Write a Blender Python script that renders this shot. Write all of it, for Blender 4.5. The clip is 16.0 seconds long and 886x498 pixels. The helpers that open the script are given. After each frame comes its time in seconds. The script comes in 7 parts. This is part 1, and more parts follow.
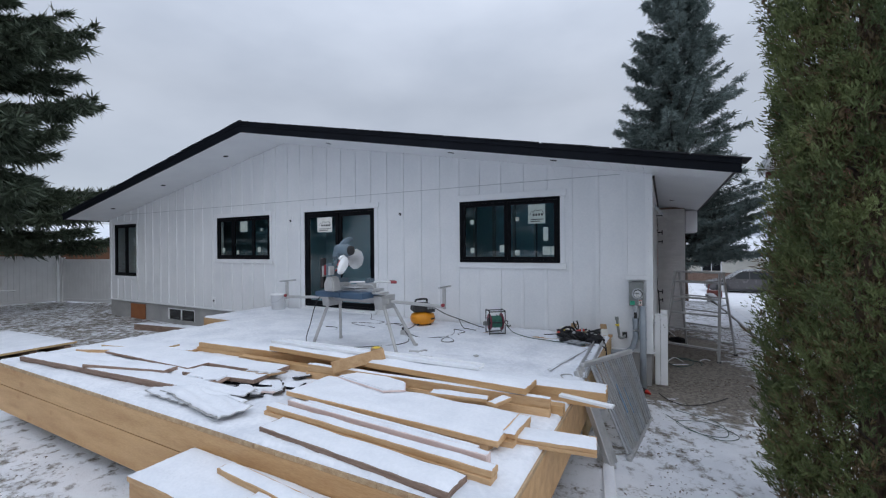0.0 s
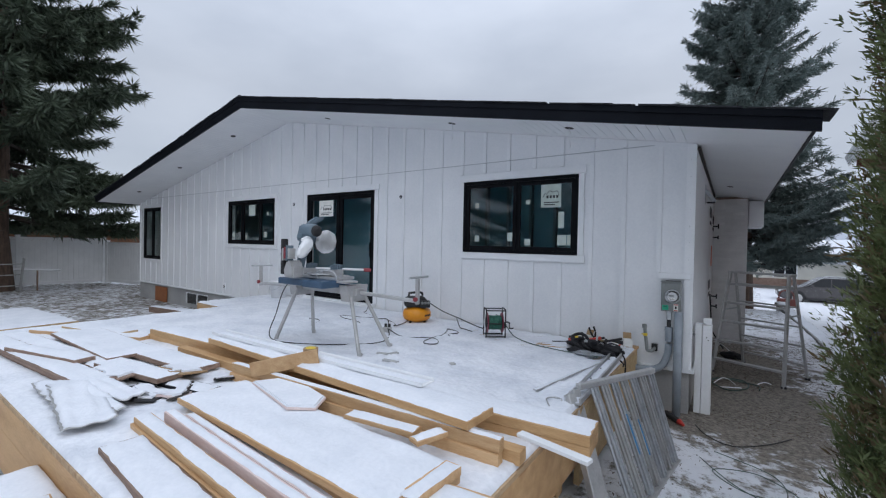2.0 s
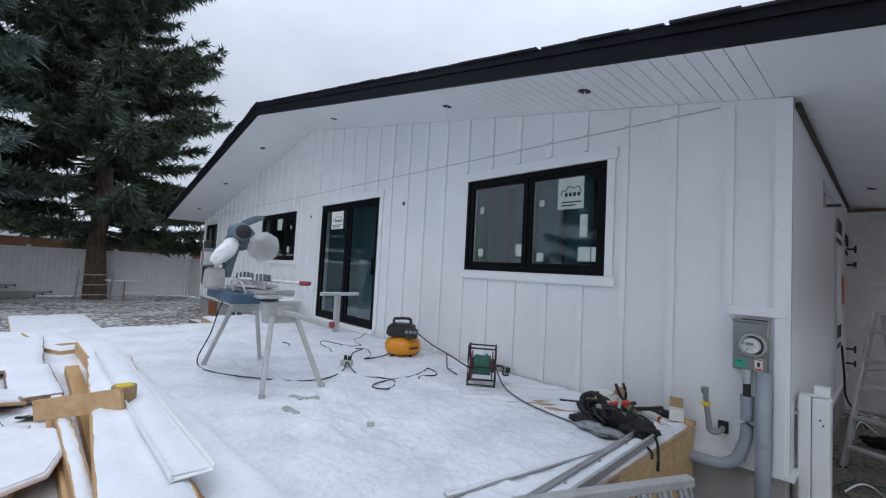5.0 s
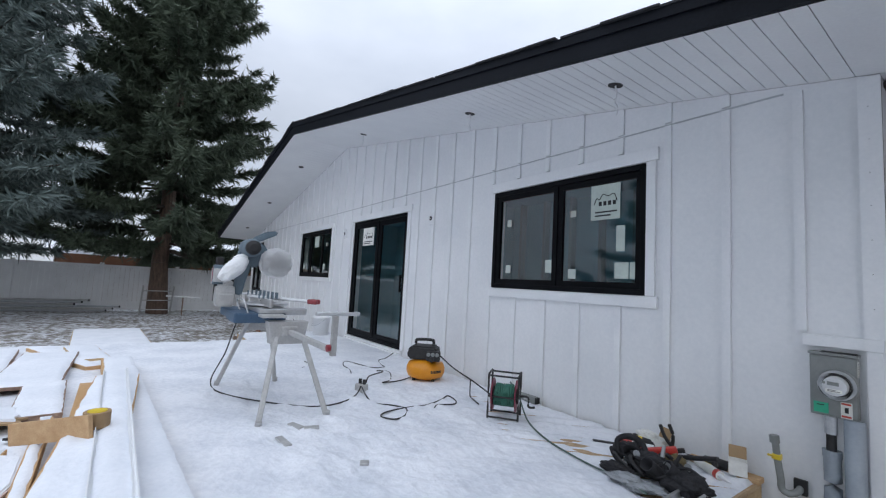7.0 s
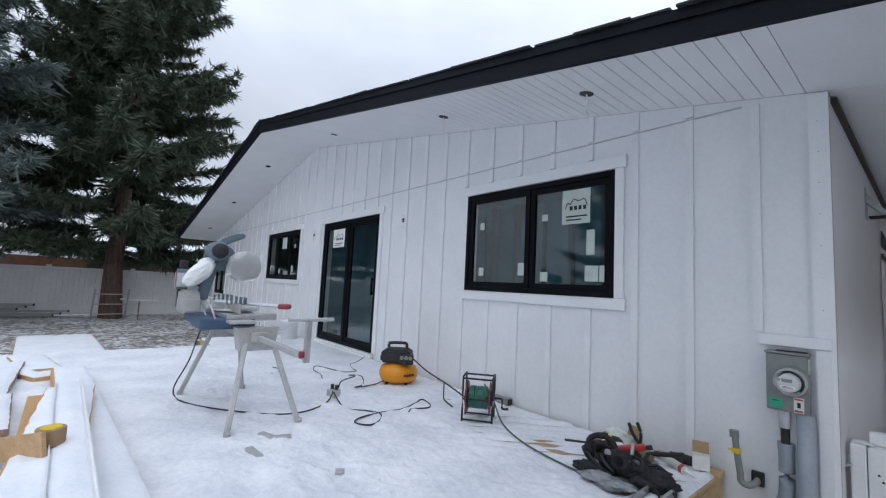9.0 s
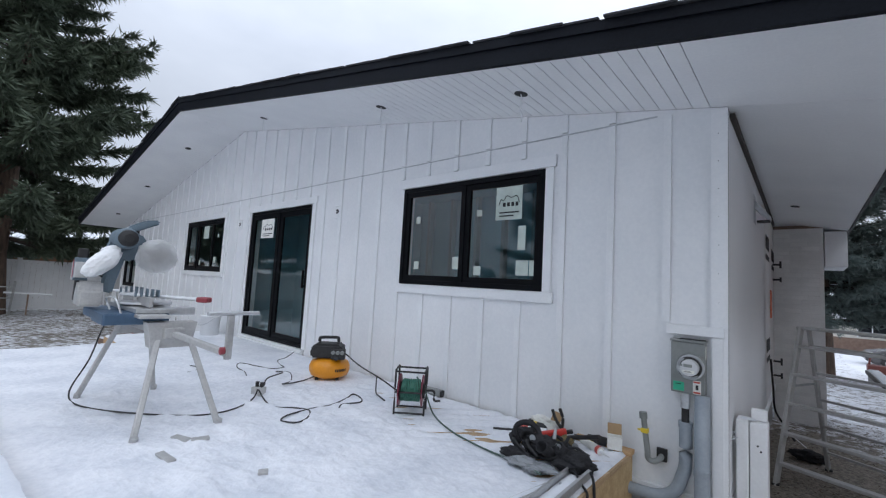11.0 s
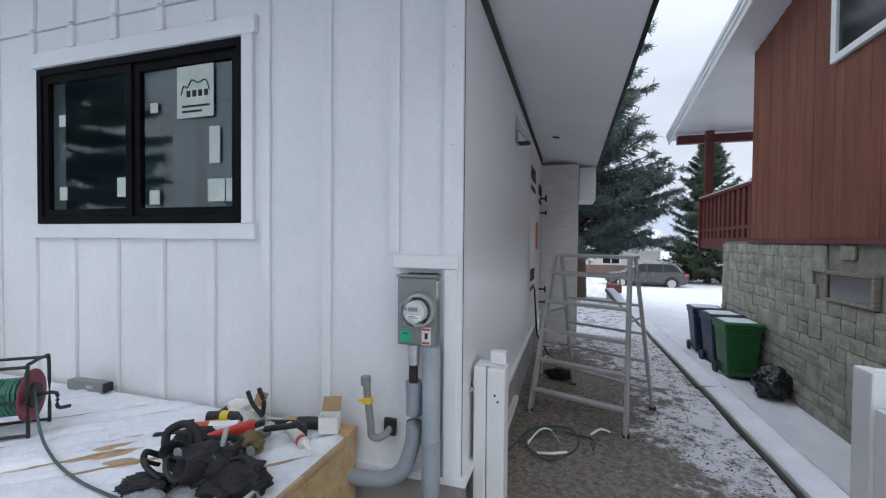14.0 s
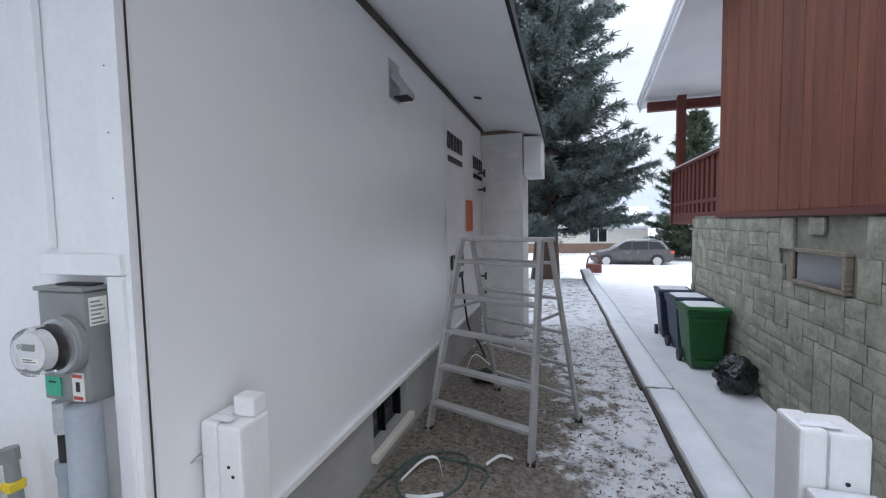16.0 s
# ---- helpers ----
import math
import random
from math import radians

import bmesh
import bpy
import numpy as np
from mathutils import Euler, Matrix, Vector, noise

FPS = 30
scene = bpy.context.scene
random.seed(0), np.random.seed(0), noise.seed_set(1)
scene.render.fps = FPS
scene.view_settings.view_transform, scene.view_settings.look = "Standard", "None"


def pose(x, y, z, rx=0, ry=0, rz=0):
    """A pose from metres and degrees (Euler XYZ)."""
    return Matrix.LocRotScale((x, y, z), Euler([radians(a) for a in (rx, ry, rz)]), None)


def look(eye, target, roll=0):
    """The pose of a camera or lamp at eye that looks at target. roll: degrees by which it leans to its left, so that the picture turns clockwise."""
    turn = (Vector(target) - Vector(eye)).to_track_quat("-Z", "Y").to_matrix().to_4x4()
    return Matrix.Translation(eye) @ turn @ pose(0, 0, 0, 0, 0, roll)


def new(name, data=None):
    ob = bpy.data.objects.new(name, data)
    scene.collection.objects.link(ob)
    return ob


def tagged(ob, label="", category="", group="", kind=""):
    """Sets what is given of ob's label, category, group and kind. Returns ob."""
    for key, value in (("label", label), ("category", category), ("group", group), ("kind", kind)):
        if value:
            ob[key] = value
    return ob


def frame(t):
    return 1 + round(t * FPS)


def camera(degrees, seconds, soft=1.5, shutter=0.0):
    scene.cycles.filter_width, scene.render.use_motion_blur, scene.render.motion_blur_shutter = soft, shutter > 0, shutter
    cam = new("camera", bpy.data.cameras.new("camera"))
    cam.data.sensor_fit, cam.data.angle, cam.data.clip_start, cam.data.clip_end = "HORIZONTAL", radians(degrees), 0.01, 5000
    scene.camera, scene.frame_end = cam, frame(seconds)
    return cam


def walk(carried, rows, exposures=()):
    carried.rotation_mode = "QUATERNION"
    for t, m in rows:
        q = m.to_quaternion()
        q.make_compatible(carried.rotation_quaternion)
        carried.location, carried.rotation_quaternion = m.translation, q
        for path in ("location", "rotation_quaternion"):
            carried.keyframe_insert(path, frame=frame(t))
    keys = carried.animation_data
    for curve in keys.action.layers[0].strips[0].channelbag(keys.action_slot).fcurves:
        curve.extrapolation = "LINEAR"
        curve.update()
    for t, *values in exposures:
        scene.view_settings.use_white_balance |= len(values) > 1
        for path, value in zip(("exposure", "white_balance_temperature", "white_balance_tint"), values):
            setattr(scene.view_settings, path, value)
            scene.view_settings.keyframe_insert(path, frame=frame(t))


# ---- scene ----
cam = camera(93.5, 16.0, 1.2)
PATH = [
    (0, (0.091, 0.889, 1.688), (-0.846, 2.656, 1.683), -0.4),
    (0.5, (0.086, 1.108, 1.682), (-0.897, 2.849, 1.667), -0.0),
    (1, (0.244, 1.372, 1.636), (-0.801, 3.077, 1.606), 0.3),
    (1.5, (0.336, 1.682, 1.607), (-0.767, 3.35, 1.573), 0.8),
    (2, (0.285, 2.072, 1.554), (-0.854, 3.716, 1.53), 1.2),
    (2.5, (0.287, 2.406, 1.527), (-0.869, 4.038, 1.521), 1.2),
    (3, (0.366, 2.744, 1.529), (-0.803, 4.367, 1.543), 1.1),
    (3.5, (0.345, 3.028, 1.491), (-0.857, 4.626, 1.528), 1.3),
    (4, (0.295, 3.314, 1.514), (-0.964, 4.868, 1.569), 1.5),
    (4.5, (0.311, 3.551, 1.435), (-1.05, 5.014, 1.523), 2.4),
    (5, (0.388, 3.814, 1.424), (-1.075, 5.174, 1.525), 3.0),
    (5.2, (0.381, 3.898, 1.408), (-1.114, 5.221, 1.522), 3.2),
    (7.5, (0.321, 4.233, 1.452), (-1.294, 5.402, 1.623), 3.1),
    (8, (0.311, 4.21, 1.455), (-1.282, 5.406, 1.633), 2.9),
    (8.5, (0.303, 4.189, 1.468), (-1.256, 5.428, 1.645), 2.8),
    (11, (0.302, 4.205, 1.459), (-1.004, 5.71, 1.628), 3.2),
    (11.5, (0.304, 4.21, 1.459), (-0.939, 5.771, 1.587), 3.1),
    (12, (0.251, 4.252, 1.444), (-0.923, 5.87, 1.515), 3.0),
    (12.5, (0.218, 4.451, 1.411), (-0.889, 6.117, 1.421), 3.0),
    (13, (0.224, 4.739, 1.41), (-0.777, 6.47, 1.386), 3.1),
    (13.5, (0.253, 5.098, 1.374), (-0.506, 6.948, 1.342), 2.3),
    (14, (0.433, 5.426, 1.355), (-0.154, 7.337, 1.316), 0.5),
    (14.5, (0.646, 5.723, 1.374), (0.119, 7.651, 1.31), -0.3),
    (15, (0.759, 6.036, 1.346), (0.256, 7.97, 1.263), -0.4),
    (15.5, (0.871, 6.238, 1.359), (0.346, 8.165, 1.253), -0.7),
    (16, (1.113, 6.429, 1.353), (0.547, 8.343, 1.23), -1.1),
]
walk(cam, [(t, look(eye, target, roll)) for t, eye, target, roll in PATH], [(0, -0.33, 6500, 10), (2, -0.25, 6530, 10), (5, -0.13, 6560, 10), (8.5, -0.03, 6580, 10), (11, 0.0, 6590, 10), (13, 0.08, 6620, 10), (14, 0.25, 6660, 10), (15, 0.44, 6670, 10), (16, 0.56, 6670, 10)])

# ---- sky and light: a bright overcast winter day ----
world = bpy.data.worlds.new("sky")
scene.world = world
world.use_nodes = True
wn, wl = world.node_tree.nodes, world.node_tree.links
wn.clear()
w_out = wn.new("ShaderNodeOutputWorld")
w_bg = wn.new("ShaderNodeBackground")
w_sky = wn.new("ShaderNodeTexSky")
w_sky.sky_type, w_sky.sun_disc = "NISHITA", False
w_sky.sun_elevation, w_sky.sun_rotation = radians(32), radians(120)
w_tc = wn.new("ShaderNodeTexCoord")
w_map = wn.new("ShaderNodeMapping")
w_map.inputs["Scale"].default_value = (1.0, 1.0, 2.2)
w_noise = wn.new("ShaderNodeTexNoise")
w_noise.inputs["Scale"].default_value, w_noise.inputs["Detail"].default_value = 2.1, 5.0
w_noise.inputs["Roughness"].default_value = 0.5
w_ramp = wn.new("ShaderNodeValToRGB")
w_ramp.color_ramp.elements[0].position, w_ramp.color_ramp.elements[0].color = 0.30, (0.505, 0.565, 0.675, 1)
w_ramp.color_ramp.elements[1].position, w_ramp.color_ramp.elements[1].color = 0.72, (0.69, 0.755, 0.875, 1)
w_add = wn.new("ShaderNodeMixRGB")
w_add.blend_type = "ADD"
w_add.inputs[0].default_value = 0.012
wl.new(w_tc.outputs["Generated"], w_map.inputs["Vector"])
wl.new(w_map.outputs["Vector"], w_noise.inputs["Vector"])
wl.new(w_noise.outputs["Fac"], w_ramp.inputs["Fac"])
wl.new(w_ramp.outputs["Color"], w_add.inputs[1])
wl.new(w_sky.outputs["Color"], w_add.inputs[2])
w_sep = wn.new("ShaderNodeSeparateXYZ")
w_up = wn.new("ShaderNodeMapRange")
for w_key, w_val in (("From Min", 0.32), ("From Max", 1.0), ("To Min", 0.97), ("To Max", 2.45)):
    w_up.inputs[w_key].default_value = w_val
wl.new(w_tc.outputs["Generated"], w_sep.inputs[0])
wl.new(w_sep.outputs["Z"], w_up.inputs["Value"])
wl.new(w_up.outputs["Result"], w_bg.inputs["Strength"])
wl.new(w_add.outputs["Color"], w_bg.inputs["Color"])
wl.new(w_bg.outputs["Background"], w_out.inputs["Surface"])
sun = new("sun", bpy.data.lights.new("sun", "SUN"))
sun.data.energy, sun.data.angle, sun.data.color = 0.55, radians(60), (1.0, 0.99, 0.97)
sun.matrix_world = look((17, -6, 13), (0, 4, 0))


# ---- materials ----
def surf(name, c1, c2, scale=6.0, rough=0.6, metal=0.0, bump=0.15, stretch=(1, 1, 1), fine=60.0, vary=0.0, local=False, cut=(0.35, 0.68), dist=0.01, spec=0.5, sheen=0.1):
    """Two-scale procedural paint: colour drifts from c1 to c2, with fine grain and relief."""
    m = bpy.data.materials.new(name)
    m.use_nodes = True
    n, l = m.node_tree.nodes, m.node_tree.links
    b = n["Principled BSDF"]
    b.inputs["Metallic"].default_value = metal
    b.inputs["Specular IOR Level"].default_value = spec
    geo = n.new("ShaderNodeTexCoord" if local else "ShaderNodeNewGeometry")
    mp = n.new("ShaderNodeMapping")
    mp.inputs["Scale"].default_value = stretch
    l.new(geo.outputs["Object" if local else "Position"], mp.inputs["Vector"])
    a = n.new("ShaderNodeTexNoise")
    a.inputs["Scale"].default_value, a.inputs["Detail"].default_value = scale, 6.0
    f = n.new("ShaderNodeTexNoise")
    f.inputs["Scale"].default_value, f.inputs["Detail"].default_value = fine, 3.0
    l.new(mp.outputs["Vector"], a.inputs["Vector"])
    l.new(mp.outputs["Vector"], f.inputs["Vector"])
    mix = n.new("ShaderNodeMath")
    mix.operation = "MULTIPLY_ADD"
    mix.inputs[1].default_value = 0.35
    l.new(f.outputs["Fac"], mix.inputs[0])
    sc = n.new("ShaderNodeMath")
    sc.operation = "MULTIPLY"
    sc.inputs[1].default_value = 0.65
    l.new(a.outputs["Fac"], sc.inputs[0])
    l.new(sc.outputs[0], mix.inputs[2])
    r = n.new("ShaderNodeValToRGB")
    r.color_ramp.elements[0].position, r.color_ramp.elements[0].color = cut[0], (*c1, 1)
    r.color_ramp.elements[1].position, r.color_ramp.elements[1].color = cut[1], (*c2, 1)
    l.new(mix.outputs[0], r.inputs["Fac"])
    col = r.outputs["Color"]
    if vary:
        oi = n.new("ShaderNodeObjectInfo")
        hs = n.new("ShaderNodeHueSaturation")
        mr = n.new("ShaderNodeMapRange")
        mr.inputs["To Min"].default_value, mr.inputs["To Max"].default_value = 1 - vary, 1 + vary
        l.new(oi.outputs["Random"], mr.inputs["Value"])
        l.new(mr.outputs["Result"], hs.inputs["Value"])
        l.new(col, hs.inputs["Color"])
        col = hs.outputs["Color"]
    l.new(col, b.inputs["Base Color"])
    rr = n.new("ShaderNodeMapRange")
    rr.inputs["To Min"].default_value, rr.inputs["To Max"].default_value = max(rough - sheen, 0.03), min(rough + sheen, 1)
    l.new(a.outputs["Fac"], rr.inputs["Value"])
    l.new(rr.outputs["Result"], b.inputs["Roughness"])
    if bump:
        bp = n.new("ShaderNodeBump")
        bp.inputs["Strength"].default_value, bp.inputs["Distance"].default_value = bump, dist
        l.new(mix.outputs[0], bp.inputs["Height"])
        l.new(bp.outputs["Normal"], b.inputs["Normal"])
    return m


def plain(name, c, rough=0.5, metal=0.0):
    return surf(name, [v * 0.86 for v in c], [min(v * 1.08, 1) for v in c], 9.0, rough, metal, 0.05)


def glass_mat(name, tint, rough=0.02):
    m = bpy.data.materials.new(name)
    m.use_nodes = True
    b = m.node_tree.nodes["Principled BSDF"]
    b.inputs["Base Color"].default_value = (*tint, 1)
    b.inputs["Roughness"].default_value = rough
    b.inputs["IOR"].default_value = 1.5
    b.inputs["Transmission Weight"].default_value = 1.0
    return m


WHITE = surf("white_siding", (0.74, 0.76, 0.78), (0.84, 0.85, 0.86), 1.3, 0.42, 0, 0.05, fine=40)
TRIM = surf("white_trim", (0.76, 0.78, 0.80), (0.85, 0.86, 0.87), 3, 0.4, 0, 0.04)
PANEL = surf("grey_white_panel", (0.79, 0.81, 0.835), (0.84, 0.85, 0.865), 0.5, 0.30, 0, 0.02, fine=5, sheen=0.02)
SOFFIT = surf("white_soffit", (0.74, 0.75, 0.77), (0.82, 0.83, 0.84), 2, 0.45, 0, 0.04)
FASCIA = surf("black_metal_fascia", (0.004, 0.005, 0.008), (0.010, 0.012, 0.017), 3, 0.5, 0.0, 0.05, spec=0.1)
SHINGLE = surf("dark_shingle", (0.012, 0.013, 0.016), (0.036, 0.038, 0.044), 8, 0.9, 0, 0.6, fine=160, vary=0.25)
BLACK = surf("black_frame", (0.004, 0.0045, 0.006), (0.009, 0.01, 0.012), 5, 0.4, 0, 0.03, spec=0.08)
RUBBER = surf("black_rubber", (0.012, 0.012, 0.013), (0.03, 0.03, 0.032), 20, 0.6, 0, 0.1)
FABRIC = surf("black_fabric", (0.008, 0.008, 0.01), (0.03, 0.03, 0.034), 14, 0.85, 0, 0.5, fine=220)
CONCRETE = surf("grey_concrete", (0.30, 0.30, 0.30), (0.44, 0.44, 0.43), 2.2, 0.85, 0, 0.35, fine=70)
CURB = surf("snowy_concrete", (0.55, 0.56, 0.58), (0.82, 0.84, 0.88), 5, 0.85, 0, 0.3)
DECKSNOW = surf("trodden_snow", (0.64, 0.67, 0.725), (0.81, 0.83, 0.87), 2.6, 0.7, 0, 0.8, fine=26, dist=0.035, cut=(0.36, 0.60))
SNOW = surf("snow", (0.70, 0.73, 0.78), (0.82, 0.84, 0.88), 3.5, 0.75, 0, 0.55, fine=38, dist=0.025)
WOOD = surf("fresh_lumber", (0.48, 0.285, 0.135), (0.65, 0.44, 0.245), 3.0, 0.65, 0, 0.2, (1, 9, 9), 24, 0.12)
BEAM = surf("deck_beam_lumber", (0.43, 0.245, 0.105), (0.62, 0.405, 0.205), 1.6, 0.6, 0, 0.2, (1, 7, 7), 26, 0.08)


def knots(m):
    """Scattered orange-brown knots and a sparse resin blush."""
    n, l = m.node_tree.nodes, m.node_tree.links
    b = n["Principled BSDF"]
    src = b.inputs["Base Color"].links[0].from_socket
    geo = n.new("ShaderNodeNewGeometry")
    mp = n.new("ShaderNodeMapping")
    mp.inputs["Scale"].default_value = (2.3, 3.0, 4.2)
    vor = n.new("ShaderNodeTexVoronoi")
    vor.inputs["Scale"].default_value = 1.0
    wob = n.new("ShaderNodeTexNoise")
    wob.inputs["Scale"].default_value = 14.0
    add = n.new("ShaderNodeMath")
    add.operation = "MULTIPLY_ADD"
    add.inputs[1].default_value = 0.24
    r = n.new("ShaderNodeMapRange")
    r.inputs["From Min"].default_value, r.inputs["From Max"].default_value = 0.14, 0.30
    r.inputs["To Min"].default_value, r.inputs["To Max"].default_value = 0.6, 0.0
    mix = n.new("ShaderNodeMixRGB")
    mix.inputs[2].default_value = (0.36, 0.17, 0.06, 1)
    l.new(geo.outputs["Position"], mp.inputs["Vector"])
    l.new(mp.outputs["Vector"], vor.inputs["Vector"])
    l.new(geo.outputs["Position"], wob.inputs["Vector"])
    l.new(wob.outputs["Fac"], add.inputs[0])
    l.new(vor.outputs["Distance"], add.inputs[2])
    l.new(add.outputs[0], r.inputs["Value"])
    l.new(r.outputs["Result"], mix.inputs[0])
    l.new(src, mix.inputs[1])
    l.new(mix.outputs[0], b.inputs["Base Color"])


knots(BEAM)
OLDWOOD = surf("weathered_lumber", (0.16, 0.10, 0.075), (0.34, 0.24, 0.18), 4, 0.75, 0, 0.3, (1, 9, 9), 24, 0.15)
GREYWOOD = surf("grey_weathered_wood", (0.17, 0.135, 0.105), (0.34, 0.285, 0.235), 5, 0.75, 0, 0.3, (1, 4, 9), 24)
PINKWOOD = surf("primed_board", (0.60, 0.46, 0.43), (0.74, 0.63, 0.60), 4, 0.6, 0, 0.1, (1, 6, 6), 24, 0.08)
DECKING = surf("deck_board", (0.34, 0.21, 0.11), (0.56, 0.42, 0.26), 3, 0.7, 0, 0.25, (9, 1, 9), 24, 0.12)
OSB = surf("particle_board", (0.40, 0.27, 0.13), (0.58, 0.43, 0.24), 18, 0.7, 0, 0.2, fine=90)
ALU = surf("aluminium", (0.50, 0.51, 0.52), (0.66, 0.67, 0.68), 12, 0.38, 0.75, 0.1)
DULLALU = surf("weathered_aluminium", (0.40, 0.40, 0.40), (0.56, 0.56, 0.55), 8, 0.5, 0.45, 0.15)
STEEL = surf("galvanised_steel", (0.42, 0.44, 0.46), (0.60, 0.62, 0.64), 14, 0.42, 0.6, 0.12)
GREYPAINT = surf("grey_meter_enamel", (0.20, 0.215, 0.21), (0.26, 0.275, 0.27), 6, 0.4, 0.1, 0.05)
PVC = surf("grey_pvc", (0.25, 0.29, 0.33), (0.33, 0.37, 0.41), 5, 0.45, 0, 0.05)
VINYL = surf("white_vinyl", (0.76, 0.77, 0.78), (0.86, 0.87, 0.88), 3, 0.35, 0, 0.06)
YELLOW = surf("compressor_yellow", (0.64, 0.235, 0.008), (0.78, 0.31, 0.014), 6, 0.35, 0, 0.05)
SAFETY = plain("safety_yellow", (0.75, 0.55, 0.04), 0.4)
BLUE = surf("tool_blue", (0.035, 0.075, 0.13), (0.06, 0.11, 0.18), 6, 0.45, 0, 0.08)
TEAL = plain("tool_grey_blue", (0.13, 0.18, 0.22), 0.5)
RED = surf("tool_red", (0.45, 0.03, 0.02), (0.58, 0.05, 0.04), 8, 0.42, 0, 0.05)
GREENHOSE = plain("green_hose", (0.035, 0.16, 0.115), 0.5)
DULLHOSE = plain("dull_green_hose", (0.07, 0.11, 0.095), 0.6)
MAROON = plain("dull_maroon", (0.26, 0.035, 0.045), 0.45)
# sticker paper with the glass's green dimming put into its colour
GLASSTINTPAPER = plain("glass_tinted_label_paper", (0.52, 0.60, 0.55), 0.6)
# near-black brown: dark scrap timber, and shade painted into gaps
WOODGAPSHADE = plain("wet_timber_and_gap_shade", (0.045, 0.038, 0.032), 0.7)
METERBODY = plain("meter_grey", (0.50, 0.51, 0.52), 0.15)
GREENBIN = surf("green_bin_plastic", (0.008, 0.075, 0.02), (0.014, 0.11, 0.03), 4, 0.42, 0, 0.08)
BLUEBIN = surf("dark_blue_bin_plastic", (0.012, 0.022, 0.05), (0.025, 0.04, 0.08), 4, 0.42, 0, 0.08)
BAGPLASTIC = surf("black_bag_plastic", (0.006, 0.006, 0.007), (0.02, 0.02, 0.022), 9, 0.25, 0, 0.5)
REDWOOD = surf("red_stained_boards", (0.125, 0.034, 0.018), (0.235, 0.076, 0.040), 1.6, 0.65, 0, 0.2, (6, 6, 0.6), 26, 0.08)
REDTRIM = surf("dark_red_trim", (0.10, 0.024, 0.018), (0.15, 0.04, 0.03), 4, 0.6, 0, 0.1)
STONE = surf("stamped_stone", (0.20, 0.198, 0.158), (0.40, 0.392, 0.32), 4.0, 0.85, 0, 0.9, fine=22, vary=0.06, dist=0.035)
GROUT = surf("stone_joint", (0.16, 0.16, 0.13), (0.29, 0.285, 0.235), 6, 0.9, 0, 0.3)
PAINTBRICK = surf("painted_brick", (0.66, 0.65, 0.64), (0.77, 0.76, 0.75), 5, 0.6, 0, 0.2, vary=0.05)
BARK = surf("spruce_bark", (0.06, 0.04, 0.032), (0.17, 0.115, 0.085), 5, 0.9, 0, 0.8, (3, 3, 0.6), 30)
TWIG = surf("spruce_limb", (0.03, 0.024, 0.02), (0.08, 0.06, 0.05), 6, 0.9, 0, 0.3)
NEEDLE = surf("dark_spruce_needles", (0.034, 0.052, 0.032), (0.108, 0.140, 0.093), 0.9, 0.75, 0, 0.0, fine=7)
BLUENEEDLE = surf("blue_spruce_needles", (0.066, 0.096, 0.088), (0.200, 0.250, 0.238), 1.1, 0.75, 0, 0.0, fine=7)
CEDAR = surf("cedar_foliage", (0.045, 0.070, 0.022), (0.18, 0.21, 0.075), 3.0, 0.7, 0, 0.0, fine=16)
CEDARBROWN = surf("cedar_browning", (0.07, 0.052, 0.026), (0.20, 0.145, 0.07), 4.0, 0.75, 0, 0.0, fine=16)
PAPER = plain("white_label_paper", (0.80, 0.80, 0.76), 0.7)
INK = plain("black_ink", (0.02, 0.02, 0.022), 0.7)
GREENLABEL = plain("green_label", (0.03, 0.42, 0.25), 0.5)
REDLABEL = plain("red_label", (0.55, 0.08, 0.06), 0.5)
WRAP = surf("house_wrap", (0.74, 0.74, 0.74), (0.85, 0.85, 0.85), 3, 0.5, 0, 0.25)
ORANGE = plain("orange_print", (0.75, 0.16, 0.05), 0.6)
CHIPBOARD = plain("cardboard", (0.36, 0.24, 0.13), 0.8)
BROWNHOUSE = surf("brown_house_siding", (0.13, 0.055, 0.025), (0.20, 0.09, 0.045), 3, 0.75, 0, 0.2)
CREAM = surf("cream_stucco", (0.62, 0.60, 0.53), (0.72, 0.70, 0.63), 2, 0.85, 0, 0.1)
BROWNBRICK = surf("brown_brick", (0.16, 0.10, 0.075), (0.26, 0.18, 0.14), 6, 0.85, 0, 0.3)
CARPAINT = surf("grey_brown_car_paint", (0.085, 0.08, 0.082), (0.11, 0.104, 0.105), 4, 0.25, 0.3, 0.0)
CARGLASS = surf("dark_car_glass", (0.012, 0.014, 0.016), (0.02, 0.022, 0.025), 4, 0.08, 0, 0.0)
# the teal cast of the panes is put into these two room colours
ROOM = surf("teal_tinted_interior", (0.10, 0.23, 0.28), (0.19, 0.37, 0.43), 0.9, 0.8, 0, 0.1)
STUD = plain("teal_tinted_stud", (0.16, 0.24, 0.25), 0.8)
GLASS = glass_mat("window_glass", (0.84, 0.95, 0.97))
CLEAR = glass_mat("thin_clear_cover", (0.97, 0.98, 0.98), 0.03)
CLEAR.node_tree.nodes["Principled BSDF"].inputs["IOR"].default_value = 1.12
WRAPFILM = glass_mat("crumpled_clear_film", (0.93, 0.94, 0.95), 0.32)
WRAPFILM.node_tree.nodes["Principled BSDF"].inputs["Transmission Weight"].default_value = 0.75
POLY = surf("plastic_sheet", (0.70, 0.72, 0.74), (0.85, 0.86, 0.87), 9, 0.3, 0, 0.7)
HILL = surf("hazy_hill", (0.52, 0.56, 0.62), (0.64, 0.68, 0.74), 0.02, 1.0, 0, 0.0, fine=0.2)
DEADLEAF = surf("dead_leaf_litter", (0.05, 0.038, 0.027), (0.17, 0.125, 0.085), 8, 0.9, 0, 0.0, fine=40)


